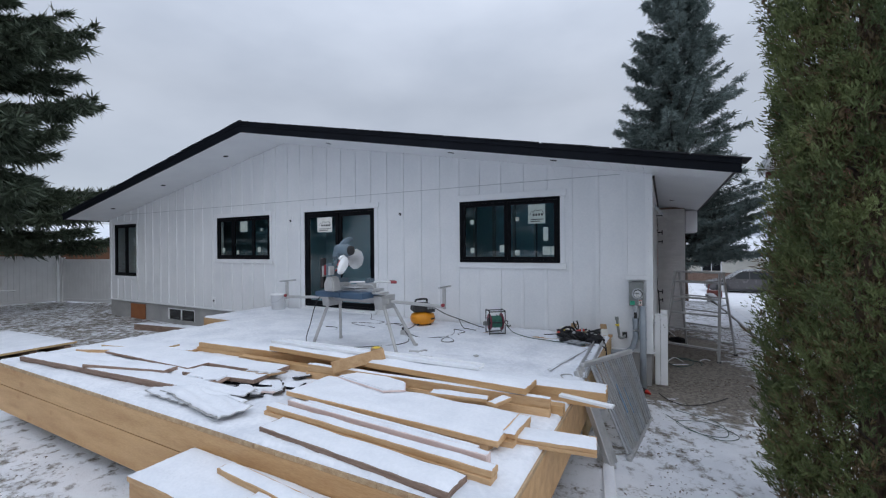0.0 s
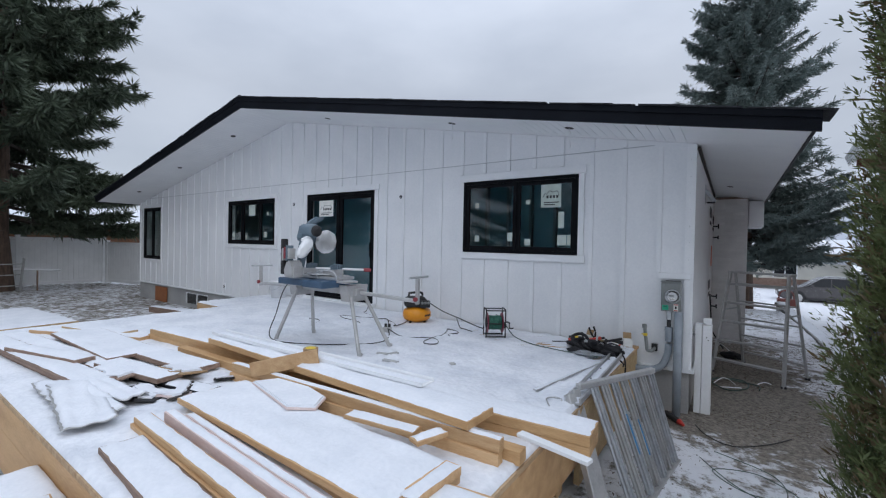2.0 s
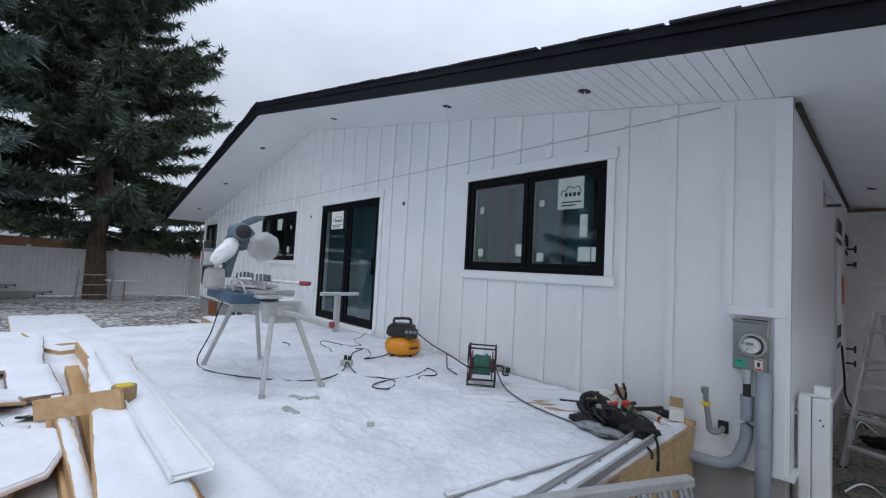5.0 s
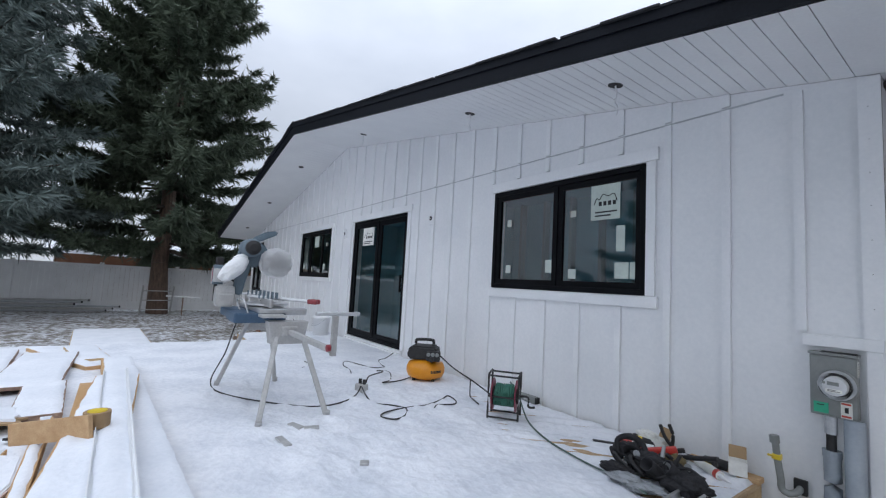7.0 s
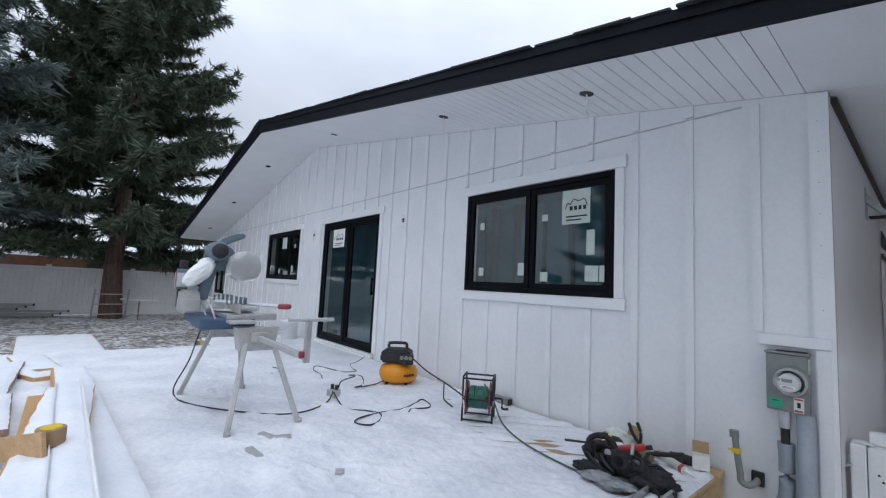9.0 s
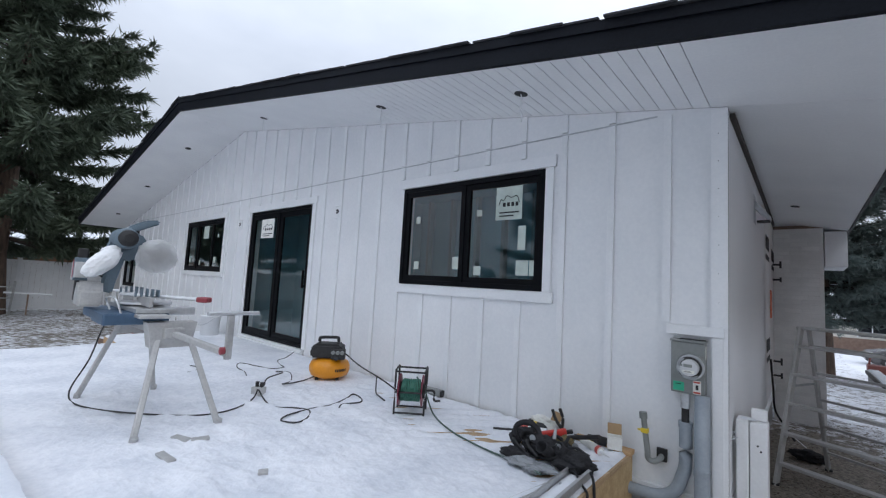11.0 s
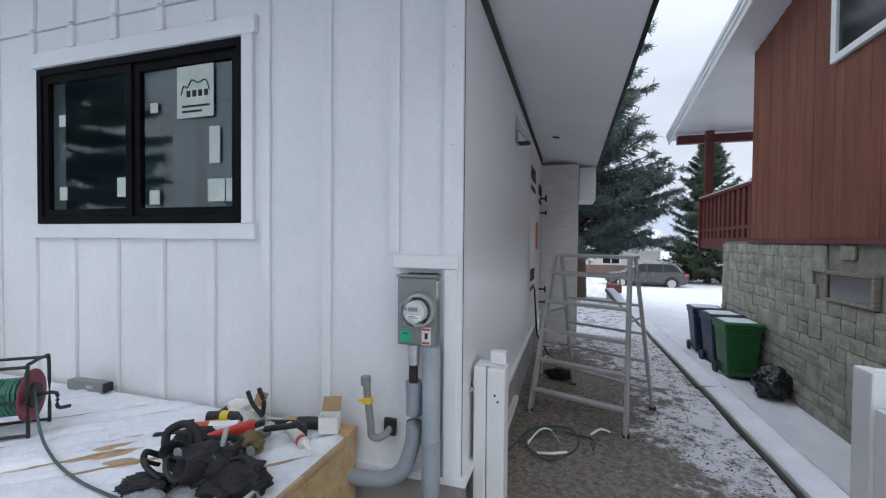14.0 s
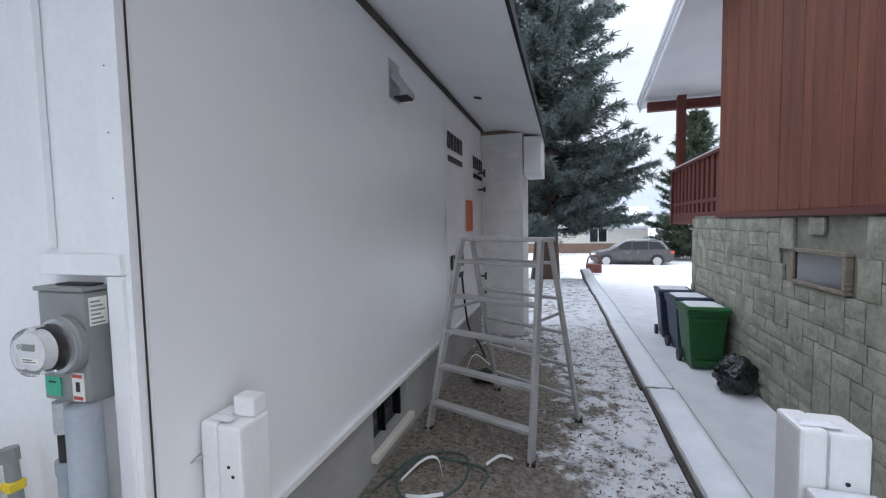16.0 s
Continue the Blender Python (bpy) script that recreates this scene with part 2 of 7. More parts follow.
def ground_mat():
    """Trodden earth and leaf litter under a broken skin of snow; barer along the passage beside the house."""
    m = bpy.data.materials.new("snowy_ground")
    m.use_nodes = True
    n, l = m.node_tree.nodes, m.node_tree.links
    b = n["Principled BSDF"]
    b.inputs["Roughness"].default_value = 0.85
    g = n.new("ShaderNodeNewGeometry")
    sep = n.new("ShaderNodeSeparateXYZ")
    l.new(g.outputs["Position"], sep.inputs[0])

    def noise_tex(scale, detail=6.0, rough=0.6):
        t = n.new("ShaderNodeTexNoise")
        t.inputs["Scale"].default_value, t.inputs["Detail"].default_value, t.inputs["Roughness"].default_value = scale, detail, rough
        l.new(g.outputs["Position"], t.inputs["Vector"])
        return t.outputs["Fac"]

    def op(kind, a, c):
        q = n.new("ShaderNodeMath")
        q.operation = kind
        for i, v in enumerate((a, c)):
            if isinstance(v, (int, float)):
                q.inputs[i].default_value = v
            else:
                l.new(v, q.inputs[i])
        return q.outputs[0]

    def ramp(v, lo, hi, a=0.0, z=1.0):
        q = n.new("ShaderNodeMapRange")
        q.interpolation_type = "SMOOTHSTEP"
        for key, val in (("From Min", lo), ("From Max", hi), ("To Min", a), ("To Max", z)):
            q.inputs[key].default_value = val
        l.new(v, q.inputs["Value"])
        return q.outputs["Result"]

    x, y = sep.outputs["X"], sep.outputs["Y"]
    wob = op("MULTIPLY", op("SUBTRACT", noise_tex(0.9), 0.5), 1.6)
    xx, yy = op("ADD", x, wob), op("ADD", y, wob)
    passage = op("MULTIPLY", op("MULTIPLY", ramp(xx, -0.9, -0.3), ramp(xx, 0.7, 1.55, 1, 0.08)), op("MULTIPLY", ramp(yy, 6.0, 7.6), ramp(yy, 10.2, 13.0, 1, 0.1)))
    yard = op("MULTIPLY", ramp(xx, -9.0, -7.5, 1, 0), ramp(xx, -22.0, -15.0, 0.5, 1.0))
    bare = op("ADD", op("MULTIPLY", passage, 0.26), op("MULTIPLY", yard, 0.075))
    near = ramp(x, 1.85, 2.1, 0.0, 0.35)
    mask = op("SUBTRACT", op("ADD", op("MULTIPLY", noise_tex(7.0, 8.0, 0.72), 0.75), op("MULTIPLY", noise_tex(1.3), 0.25)), 0.005)
    mask = op("SUBTRACT", mask, near)
    snow = ramp(op("ADD", mask, bare), 0.50, 0.62, 1.0, 0.0)
    earth = n.new("ShaderNodeValToRGB")
    e = earth.color_ramp.elements
    e[0].position, e[0].color = 0.36, (0.095, 0.084, 0.072, 1)
    e[1].position, e[1].color = 0.66, (0.36, 0.32, 0.27, 1)
    l.new(noise_tex(26.0, 8.0, 0.75), earth.inputs["Fac"])
    white = n.new("ShaderNodeValToRGB")
    e = white.color_ramp.elements
    e[0].position, e[0].color = 0.3, (0.72, 0.74, 0.78, 1)
    e[1].position, e[1].color = 0.7, (0.85, 0.86, 0.89, 1)
    l.new(noise_tex(2.4), white.inputs["Fac"])
    mix = n.new("ShaderNodeMixRGB")
    l.new(snow, mix.inputs[0])
    l.new(earth.outputs["Color"], mix.inputs[1])
    l.new(white.outputs["Color"], mix.inputs[2])
    l.new(mix.outputs[0], b.inputs["Base Color"])
    bp = n.new("ShaderNodeBump")
    bp.inputs["Strength"].default_value, bp.inputs["Distance"].default_value = 0.7, 0.03
    l.new(op("ADD", op("MULTIPLY", snow, 0.6), noise_tex(34.0, 6.0, 0.7)), bp.inputs["Height"])
    l.new(bp.outputs["Normal"], b.inputs["Normal"])
    return m


GROUNDMAT = ground_mat()


# ---- mesh helpers ----
def box(bm, lo, hi, bevel=0.0):
    """A box from corner to corner, with softened edges if asked."""
    made = bmesh.ops.create_cube(bm, size=1.0)["verts"]
    for v in made:
        for i in range(3):
            v.co[i] = lo[i] + (v.co[i] + 0.5) * (hi[i] - lo[i])
    if bevel:
        edges = list({e for v in made for e in v.link_edges})
        bmesh.ops.bevel(bm, geom=edges, offset=bevel, segments=2, affect="EDGES", profile=0.6)
    return bm


def boxes(*rows, bevel=0.0):
    bm = bmesh.new()
    for lo, hi in rows:
        box(bm, lo, hi, bevel)
    return bm


def bar(bm, p0, p1, w, h, up=(0, 0, 1), bevel=0.0):
    """A straight bar of section w x h between two points."""
    p0, p1 = Vector(p0), Vector(p1)
    d = (p1 - p0).normalized()
    side = d.cross(Vector(up))
    side = side.normalized() if side.length > 1e-4 else Vector((1, 0, 0))
    top = side.cross(d).normalized()
    m = Matrix((( *side, 0), (*d, 0), (*top, 0), (0, 0, 0, 1))).transposed()
    m.translation = (p0 + p1) / 2
    made = bmesh.ops.create_cube(bm, size=1.0, matrix=m @ Matrix.Diagonal((w, (p1 - p0).length, h, 1)))["verts"]
    if bevel:
        bmesh.ops.bevel(bm, geom=list({e for v in made for e in v.link_edges}), offset=bevel, segments=1, affect="EDGES")
    return bm


def rod(bm, p0, p1, r0, r1=None, seg=12):
    """A capped round rod, tapered if r1 is given."""
    p0, p1 = Vector(p0), Vector(p1)
    d = p1 - p0
    m = d.to_track_quat("Z", "Y").to_matrix().to_4x4()
    m.translation = (p0 + p1) / 2
    bmesh.ops.create_cone(bm, cap_ends=True, segments=seg, radius1=r0, radius2=r0 if r1 is None else r1, depth=d.length, matrix=m)
    return bm


def lathe(bm, profile, at=(0, 0, 0), seg=28, axis="Z"):
    """A turned shape from (radius, height) rows."""
    rings = []
    for r, z in profile:
        ring = []
        for k in range(seg):
            a = math.tau * k / seg
            p = (r * math.cos(a), r * math.sin(a), z)
            p = p if axis == "Z" else (p[0], -p[2], p[1]) if axis == "Y" else (p[2], p[0], p[1])
            ring.append(bm.verts.new(Vector(p) + Vector(at)))
        rings.append(ring)
    for a, c in zip(rings, rings[1:]):
        for k in range(seg):
            bm.faces.new((a[k], a[(k + 1) % seg], c[(k + 1) % seg], c[k]))
    bm.faces.new(list(reversed(rings[0])))
    bm.faces.new(rings[-1])
    return bm


def smooth_line(pts, steps=6):
    """Catmull-Rom points through pts."""
    pts = [Vector(p) for p in pts]
    out = []
    for i in range(len(pts) - 1):
        a, b, c, d = pts[max(i - 1, 0)], pts[i], pts[i + 1], pts[min(i + 2, len(pts) - 1)]
        for s in range(steps):
            t = s / steps
            out.append(0.5 * (2 * b + (c - a) * t + (2 * a - 5 * b + 4 * c - d) * t * t + (3 * b - a - 3 * c + d) * t ** 3))
    out.append(pts[-1])
    return out


def tube(bm, pts, r, seg=8, steps=6):
    """A round hose or cable through the points."""
    line = smooth_line(pts, steps)
    rings = []
    for i, p in enumerate(line):
        d = (line[min(i + 1, len(line) - 1)] - line[max(i - 1, 0)]).normalized()
        u = d.cross(Vector((0, 0, 1)))
        u = u.normalized() if u.length > 1e-3 else Vector((1, 0, 0))
        w = d.cross(u)
        rings.append([bm.verts.new(p + r * (math.cos(math.tau * k / seg) * u + math.sin(math.tau * k / seg) * w)) for k in range(seg)])
    for a, c in zip(rings, rings[1:]):
        for k in range(seg):
            bm.faces.new((a[k], a[(k + 1) % seg], c[(k + 1) % seg], c[k]))
    bm.faces.new(list(reversed(rings[0])))
    bm.faces.new(rings[-1])
    return bm


def prism(bm, outline, depth, to):
    """An outline of (u, v) points pushed out by depth; to(u, v, w) gives the place."""
    a = [bm.verts.new(to(u, v, 0)) for u, v in outline]
    c = [bm.verts.new(to(u, v, depth)) for u, v in outline]
    k = len(a)
    bm.faces.new(a)
    bm.faces.new(list(reversed(c)))
    for i in range(k):
        bm.faces.new((a[(i + 1) % k], a[i], c[i], c[(i + 1) % k]))
    return bm


def mesh_of(name, bm, material, smooth=False):
    bmesh.ops.recalc_face_normals(bm, faces=bm.faces)
    me = bpy.data.meshes.new(name)
    bm.to_mesh(me)
    bm.free()
    me.materials.append(material)
    if smooth:
        for p in me.polygons:
            p.use_smooth = True
    return me


def part(name, bm, material, parent, label="", smooth=False):
    ob = new(name, mesh_of(name, bm, material, smooth))
    ob.parent = parent
    return tagged(ob, label)


def thing(name, label, category, at=(0, 0, 0), turn=0.0, group="", kind=""):
    ob = new(name)
    ob.empty_display_size = 0.1
    ob.matrix_basis = pose(*at, 0, 0, turn)
    return tagged(ob, label, category, group, kind)


def structure(name, bm, material, label, category, smooth=False):
    return tagged(new(name, mesh_of(name, bm, material, smooth)), label, category, "", "structure")


def raw(name, verts, faces, material, smooth=False):
    me = bpy.data.meshes.new(name)
    me.from_pydata(verts, [], faces)
    me.materials.append(material)
    if smooth:
        me.polygons.foreach_set("use_smooth", [True] * len(me.polygons))
    return new(name, me)


# ---- plan ----
GROUND, DECK, WALL = -0.26, 0.41, 7.31
EAST, WEST, RIDGE = -0.05, -14.74, -7.26
LEDGE, SEAM = 0.245, 2.72
RAKE = 6.28


def soffit_z(x):
    """Underside of the roof overhang."""
    return 3.99 - 0.180 * (x - RIDGE) if x > RIDGE else 3.99 - 0.187 * (RIDGE - x)


def rake_z(x):
    """Lower edge of the black fascia along the rake."""
    return 3.99 - 0.1895 * abs(x - RIDGE)


def rake_h(x):
    return 1 - 0.030 * abs(x - RIDGE)


def step(v, a, b):
    t = min(max((v - a) / (b - a), 0), 1)
    return t * t * (3 - 2 * t)


def kerb_shift(y):
    """The kerb runs slightly askew to the house."""
    return -0.03 - 0.026 * max(min(y, 19.5) - 9.0, 0.0)


def ground_z(x, y):
    """Yard level; the neighbour's drive lies lower and falls towards the street."""
    low = -0.77 - 0.08 * step(y, 16, 25) - 0.51 * step(y, 24, 34)
    s = max(step(x - kerb_shift(y), 1.98, 2.12), step(y, 17.0, 24.0))
    n = 0.018 * noise.noise((x * 1.3, y * 1.3, 0)) + 0.008 * noise.noise((x * 5, y * 5, 3))
    return GROUND + (low - GROUND) * s + n * (1 - 0.6 * s) + 0.02 * noise.noise((x * 0.2, y * 0.2, 9))


def build_ground():
    xs = [-400, -120, -60, -40] + [-30 + i * 0.5 for i in range(48)] + [-6 + i * 0.1 for i in range(121)] + [6.2 + i * 0.6 for i in range(30)] + [30, 60, 120, 400]
    ys = [-400, -100, -40, -15] + [-8 + i * 0.5 for i in range(20)] + [2 + i * 0.1 for i in range(151)] + [17.2 + i * 0.5 for i in range(60)] + [55, 80, 160, 500]
    verts = [(x, y, ground_z(x, y)) for y in ys for x in xs]
    w = len(xs)
    faces = [(j * w + i, j * w + i + 1, (j + 1) * w + i + 1, (j + 1) * w + i) for j in range(len(ys) - 1) for i in range(w - 1)]
    tagged(raw("ground", verts, faces, GROUNDMAT, True), "earth and leaf litter under thin patchy snow", "ground", "", "structure")


build_ground()

# ---- the house: rear gable wall with its openings ----
OPEN = [(-2.985, -1.30, 1.445, 2.465), (-6.61, -4.785, 0.495, 2.46), (-9.55, -7.68, 1.46, 2.45), (-14.40, -13.20, 0.94, 2.44)]


def gable_wall():
    bm = bmesh.new()
    cuts = sorted({WEST, EAST, RIDGE, *[o[0] for o in OPEN], *[o[1] for o in OPEN]})
    for a, b in zip(cuts, cuts[1:]):
        mid = (a + b) / 2
        hole = next((o for o in OPEN if o[0] < mid < o[1]), None)
        spans = [((LEDGE, LEDGE), (soffit_z(a), soffit_z(b)))] if not hole else [((LEDGE, LEDGE), (hole[2],) * 2), ((hole[3],) * 2, (soffit_z(a), soffit_z(b)))]
        for (l0, l1), (h0, h1) in spans:
            prism(bm, [(a, l0), (b, l1), (b, h1), (a, h0)], 0.16, lambda u, v, d: (u, WALL + d, v))
    return structure("wall_south", bm, WHITE, "white board and batten siding on the rear gable wall", "wall")


wall_south = gable_wall()
structure("wall_east", boxes(((EAST - 0.16, WALL + 0.163, LEDGE), (EAST, 12.36, soffit_z(EAST) + 0.02)), ((EAST + 0.0005, WALL + 0.02, LEDGE), (EAST + 0.003, 10.44, soffit_z(EAST) - 0.05))), PANEL, "smooth pale grey sheathing panel, not yet sided", "wall")
structure("wall_west", boxes(((WEST, WALL + 0.163, 0.2), (WEST + 0.16, 13.2, 2.55))), WHITE, "white painted side wall", "wall")
structure("wall_north", boxes(((WEST + 0.163, 13.04, 0.2), (EAST - 0.163, 13.2, 2.55))), WHITE, "plain white front wall", "wall")
structure("foundation", boxes(((WEST + 0.02, WALL + 0.03, -0.6), (-11.75, WALL + 0.2, LEDGE)), ((-10.55, WALL + 0.03, -0.6), (EAST - 0.02, WALL + 0.2, LEDGE)), ((-11.75, WALL + 0.03, -0.6), (-10.55, WALL + 0.2, -0.17)), ((-11.75, WALL + 0.03, 0.13), (-10.55, WALL + 0.2, LEDGE)), ((EAST - 0.2, WALL + 0.203, -0.6), (EAST - 0.02, 8.78, LEDGE - 0.037)), ((EAST - 0.2, 9.36, -0.6), (EAST - 0.02, 12.36, LEDGE - 0.037)), ((EAST - 0.2, 8.78, -0.6), (EAST - 0.02, 9.36, -0.11)), ((EAST - 0.2, 8.78, 0.165), (EAST - 0.02, 9.36, LEDGE - 0.037))), CONCRETE, "bare grey concrete foundation wall", "foundation")


def battens():
    """Vertical battens every 0.375 m, stopped by the openings' casings and the seam."""
    def piece(x, z0, z1, skew=0.0):
        if z1 - z0 < 0.08:
            return
        bm = bmesh.new()
        prism(bm, [(x - 0.024, z0), (x + 0.024, z0), (x + 0.024, z1 - skew), (x - 0.024, z1 + skew)], 0.019, lambda u, v, d: (u, WALL - 0.021 + d, v))
        part("batten", bm, TRIM, wall_south)

    for k in range(39):
        x = -0.39 - 0.375 * k
        blocks = []
        for a, b, lo, hi in OPEN:
            if a - 0.09 < x < b + 0.10:
                blocks.append((lo - 0.095, hi + 0.11))
        lo = LEDGE + 0.005 if x < -0.6 else 1.30
        zs = lo
        for b0, b1 in sorted(blocks):
            piece(x, zs, b0)
            zs = b1
        piece(x, zs, SEAM - 0.012)
        piece(x, SEAM + 0.012, soffit_z(x) - 0.004, 0.004 if x > RIDGE else -0.004)


battens()
bm = boxes(((WEST + 0.02, WALL - 0.006, SEAM - 0.006), (-0.46, WALL - 0.001, SEAM + 0.004)))
part("seam_flashing", bm, STEEL, wall_south)
structure("ledge_trim", boxes(((WEST, WALL - 0.03, LEDGE - 0.035), (EAST + 0.03, WALL + 0.03, LEDGE - 0.002)), ((EAST - 0.03, WALL + 0.033, LEDGE - 0.035), (EAST + 0.03, 12.355, LEDGE - 0.002))), TRIM, "white drip ledge along the foot of the siding", "trim")
structure("corner_trim", boxes(((EAST - 0.085, WALL - 0.022, LEDGE), (EAST + 0.004, WALL - 0.002, soffit_z(EAST) - 0.01))), TRIM, "white corner board with screw heads", "trim")
# solid dark strips stand in for the shade in the open joints
structure("corner_gap_shade", boxes(((EAST + 0.001, WALL + 0.006, 0.21), (EAST + 0.004, WALL + 0.011, soffit_z(EAST) - 0.02)), ((EAST + 0.001, WALL + 0.09, soffit_z(EAST) - 0.05), (EAST + 0.03, 12.35, soffit_z(EAST) - 0.015))), WOODGAPSHADE, "dark strips drawing the shade in the gaps at corner and soffit", "trim")


def soffit():
    """Narrow soffit planks under the rake, and smooth panels along the side eave."""
    bm = bmesh.new()
    x = -14.84
    while x < 0.0:
        b = min(x + 0.096, EAST + 0.0)
        prism(bm, [(x, soffit_z(x)), (b, soffit_z(b)), (b, soffit_z(b) + 0.012), (x, soffit_z(x) + 0.012)], WALL - RAKE - 0.006, lambda u, v, d: (u, RAKE + 0.003 + d, v))
        x += 0.1
    structure("soffit_planks", bm, SOFFIT, "white grooved soffit under the gable overhang", "soffit")
    for y0, y1 in ((RAKE + 0.003, WALL - 0.004), (WALL, 9.75), (9.754, 12.2), (12.204, 13.3)):
        bm = bmesh.new()
        prism(bm, [(EAST + 0.002, soffit_z(EAST)), (0.80, soffit_z(0.8)), (0.80, soffit_z(0.8) + 0.012), (EAST + 0.002, soffit_z(EAST) + 0.012)], y1 - y0, lambda u, v, d: (u, y0 + d, v))
        structure("soffit_side", bm, SOFFIT, "smooth white soffit panels along the side eave", "soffit")


soffit()
bm = bmesh.new()
prism(bm, [(-14.85, soffit_z(-14.85) + 0.02), (RIDGE, soffit_z(RIDGE) + 0.02), (0.80, soffit_z(0.8) + 0.02), (0.80, rake_z(0.8) + 0.148), (RIDGE, rake_z(RIDGE) + 0.198), (-14.85, rake_z(-14.85) + 0.148)], 7.0, lambda u, v, d: (u, RAKE + 0.004 + d, v))
roof = structure("roof", bm, SHINGLE, "low-pitched gable roof with dark shingles", "roof")
for s in (0.82, -14.87):
    for a, b, dy in ((0.0, 0.132, 0.0), (0.132, 0.203, -0.014)):
        bm = bmesh.new()
        prism(bm, [(s, rake_z(s) + a * rake_h(s)), (RIDGE, rake_z(RIDGE) + a), (RIDGE, rake_z(RIDGE) + b), (s, rake_z(s) + b * rake_h(s))], 0.03, lambda u, v, d: (u, RAKE - 0.03 + dy + d, v))
        structure("fascia_rake", bm, FASCIA, "black metal fascia along the gable rake", "fascia")
structure("fascia_eave", boxes(((0.802, RAKE + 0.002, soffit_z(0.8) - 0.012), (0.825, 13.3, rake_z(0.82) + 0.15)), ((-14.875, RAKE + 0.002, rake_z(-14.85)), (-14.852, 13.3, rake_z(-14.85) + 0.15))), FASCIA, "black metal fascia along the eaves", "fascia")


def shingles():
    """The ragged front row of shingle tabs along the rake, and courses up the slope."""
    meshes = []
    for w in (0.30, 0.24, 0.34):
        bm = boxes(((0, 0, 0), (w, 0.36, 0.011)))
        meshes.append(mesh_of("shingle", bm, SHINGLE))
    rnd = random.Random(3)
    for side in (1, -1):
        x = RIDGE
        sl = math.degrees(math.atan(0.181))
        while (x < 0.70 if side > 0 else x > -14.7):
            w = rnd.choice((0, 1, 2))
            ob = new("shingle", meshes[w])
            ob.parent = roof
            z = rake_z(x) + 0.203 * rake_h(x)
            ob.matrix_basis = pose(x, RAKE - 0.05 - rnd.uniform(0, 0.02), z, 0, math.degrees(math.atan(0.1957)) - 0.5, rnd.uniform(-1, 1)) if side > 0 else pose(x - 0.28, RAKE - 0.05 - rnd.uniform(0, 0.02), z - 0.055, 0, -math.degrees(math.atan(0.194)), rnd.uniform(-1, 1))
            x += side * (0.25 + 0.02 * w)


shingles()

# jog of painted brick at the far end of the side wall
jog = structure("wall_jog", boxes(((EAST + 0.002, 12.362, -0.5), (0.535, 13.2, 2.59))), PAINTBRICK, "white painted brick return wall", "wall")
structure("eave_box", boxes(((0.545, 12.40, 2.02), (0.79, 13.25, soffit_z(0.8) - 0.002)), bevel=0.01), SOFFIT, "white boxed end of the side eave", "soffit")
structure("jog_trim", boxes(((EAST + 0.01, 12.34, 2.585), (0.535, 12.36, 2.63))), OLDWOOD, "dark wood strip above painted brick", "trim")


# ---- windows and the patio door ----
def window_unit(name, o, panes, label, sash=0.05, depth=0.07):
    """A black frame with panes of glass set between mullions; panes are shares of the width."""
    a, b, lo, hi = o
    y = WALL - 0.012
    f = 0.045
    top = thing(name, label, "window", (0, 0, 0), kind="structure")
    fr = boxes(((a, y, lo), (a + f, y + depth, hi)), ((b - f, y, lo), (b, y + depth, hi)), ((a + f, y, lo), (b - f, y + depth, lo + f)), ((a + f, y, hi - f), (b - f, y + depth, hi)), bevel=0.004)
    part("window_frame", fr, BLACK, top)
    x = a + f
    wide = b - a - 2 * f
    for i, share in enumerate(panes):
        x1 = x + wide * share
        s = sash
        dy = 0.012 + 0.014 * (i % 2)
        sb = boxes(((x, y + dy, lo + f), (x + s, y + dy + 0.035, hi - f)), ((x1 - s, y + dy, lo + f), (x1, y + dy + 0.035, hi - f)), ((x + s, y + dy, lo + f), (x1 - s, y + dy + 0.035, lo + f + s)), ((x + s, y + dy, hi - f - s), (x1 - s, y + dy + 0.035, hi - f)))
        part("sash", sb, BLACK, top)
        gl = part("pane", boxes(((x + s - 0.004, y + dy + 0.016, lo + f + s - 0.004), (x1 - s + 0.004, y + dy + 0.022, hi - f - s + 0.004))), GLASS, top)
        gl.visible_shadow = False
        x = x1
    return top


win_big = window_unit("window_1", OPEN[0], (0.5, 0.5), "black slider window with stickers still on the glass")
door = window_unit("door_1", OPEN[1], (0.5, 0.5), "black sliding patio door with a paper sticker", 0.075)
win_mid = window_unit("window_2", OPEN[2], (0.3, 0.4, 0.3), "black three-part window with stickers on the glass")
win_left = window_unit("window_3", OPEN[3], (0.5, 0.5), "tall narrow black window")


def casing(name, o, l, r, t, b, label):
    """White boards round an opening."""
    x0, x1, lo, hi = o
    y0, y1 = WALL - 0.026, WALL - 0.002
    rows = []
    if t:
        rows.append(((x0 - l - 0.02, y0 - 0.004, hi + 0.004), (x1 + r + 0.02, y1, hi + t)))
    if b:
        rows.append(((x0 - l - 0.02, y0 - 0.006, lo - b), (x1 + r + 0.02, y1, lo - 0.004)))
    if l:
        rows.append(((x0 - l, y0, lo - 0.002), (x0 - 0.004, y1, hi + 0.002)))
    if r:
        rows.append(((x1 + 0.004, y0, lo - 0.002), (x1 + r, y1, hi + 0.002)))
    top = thing(name, label, "trim", kind="structure")
    for row in rows:
        part("casing_board", boxes(row, bevel=0.003), TRIM, top)
    return top


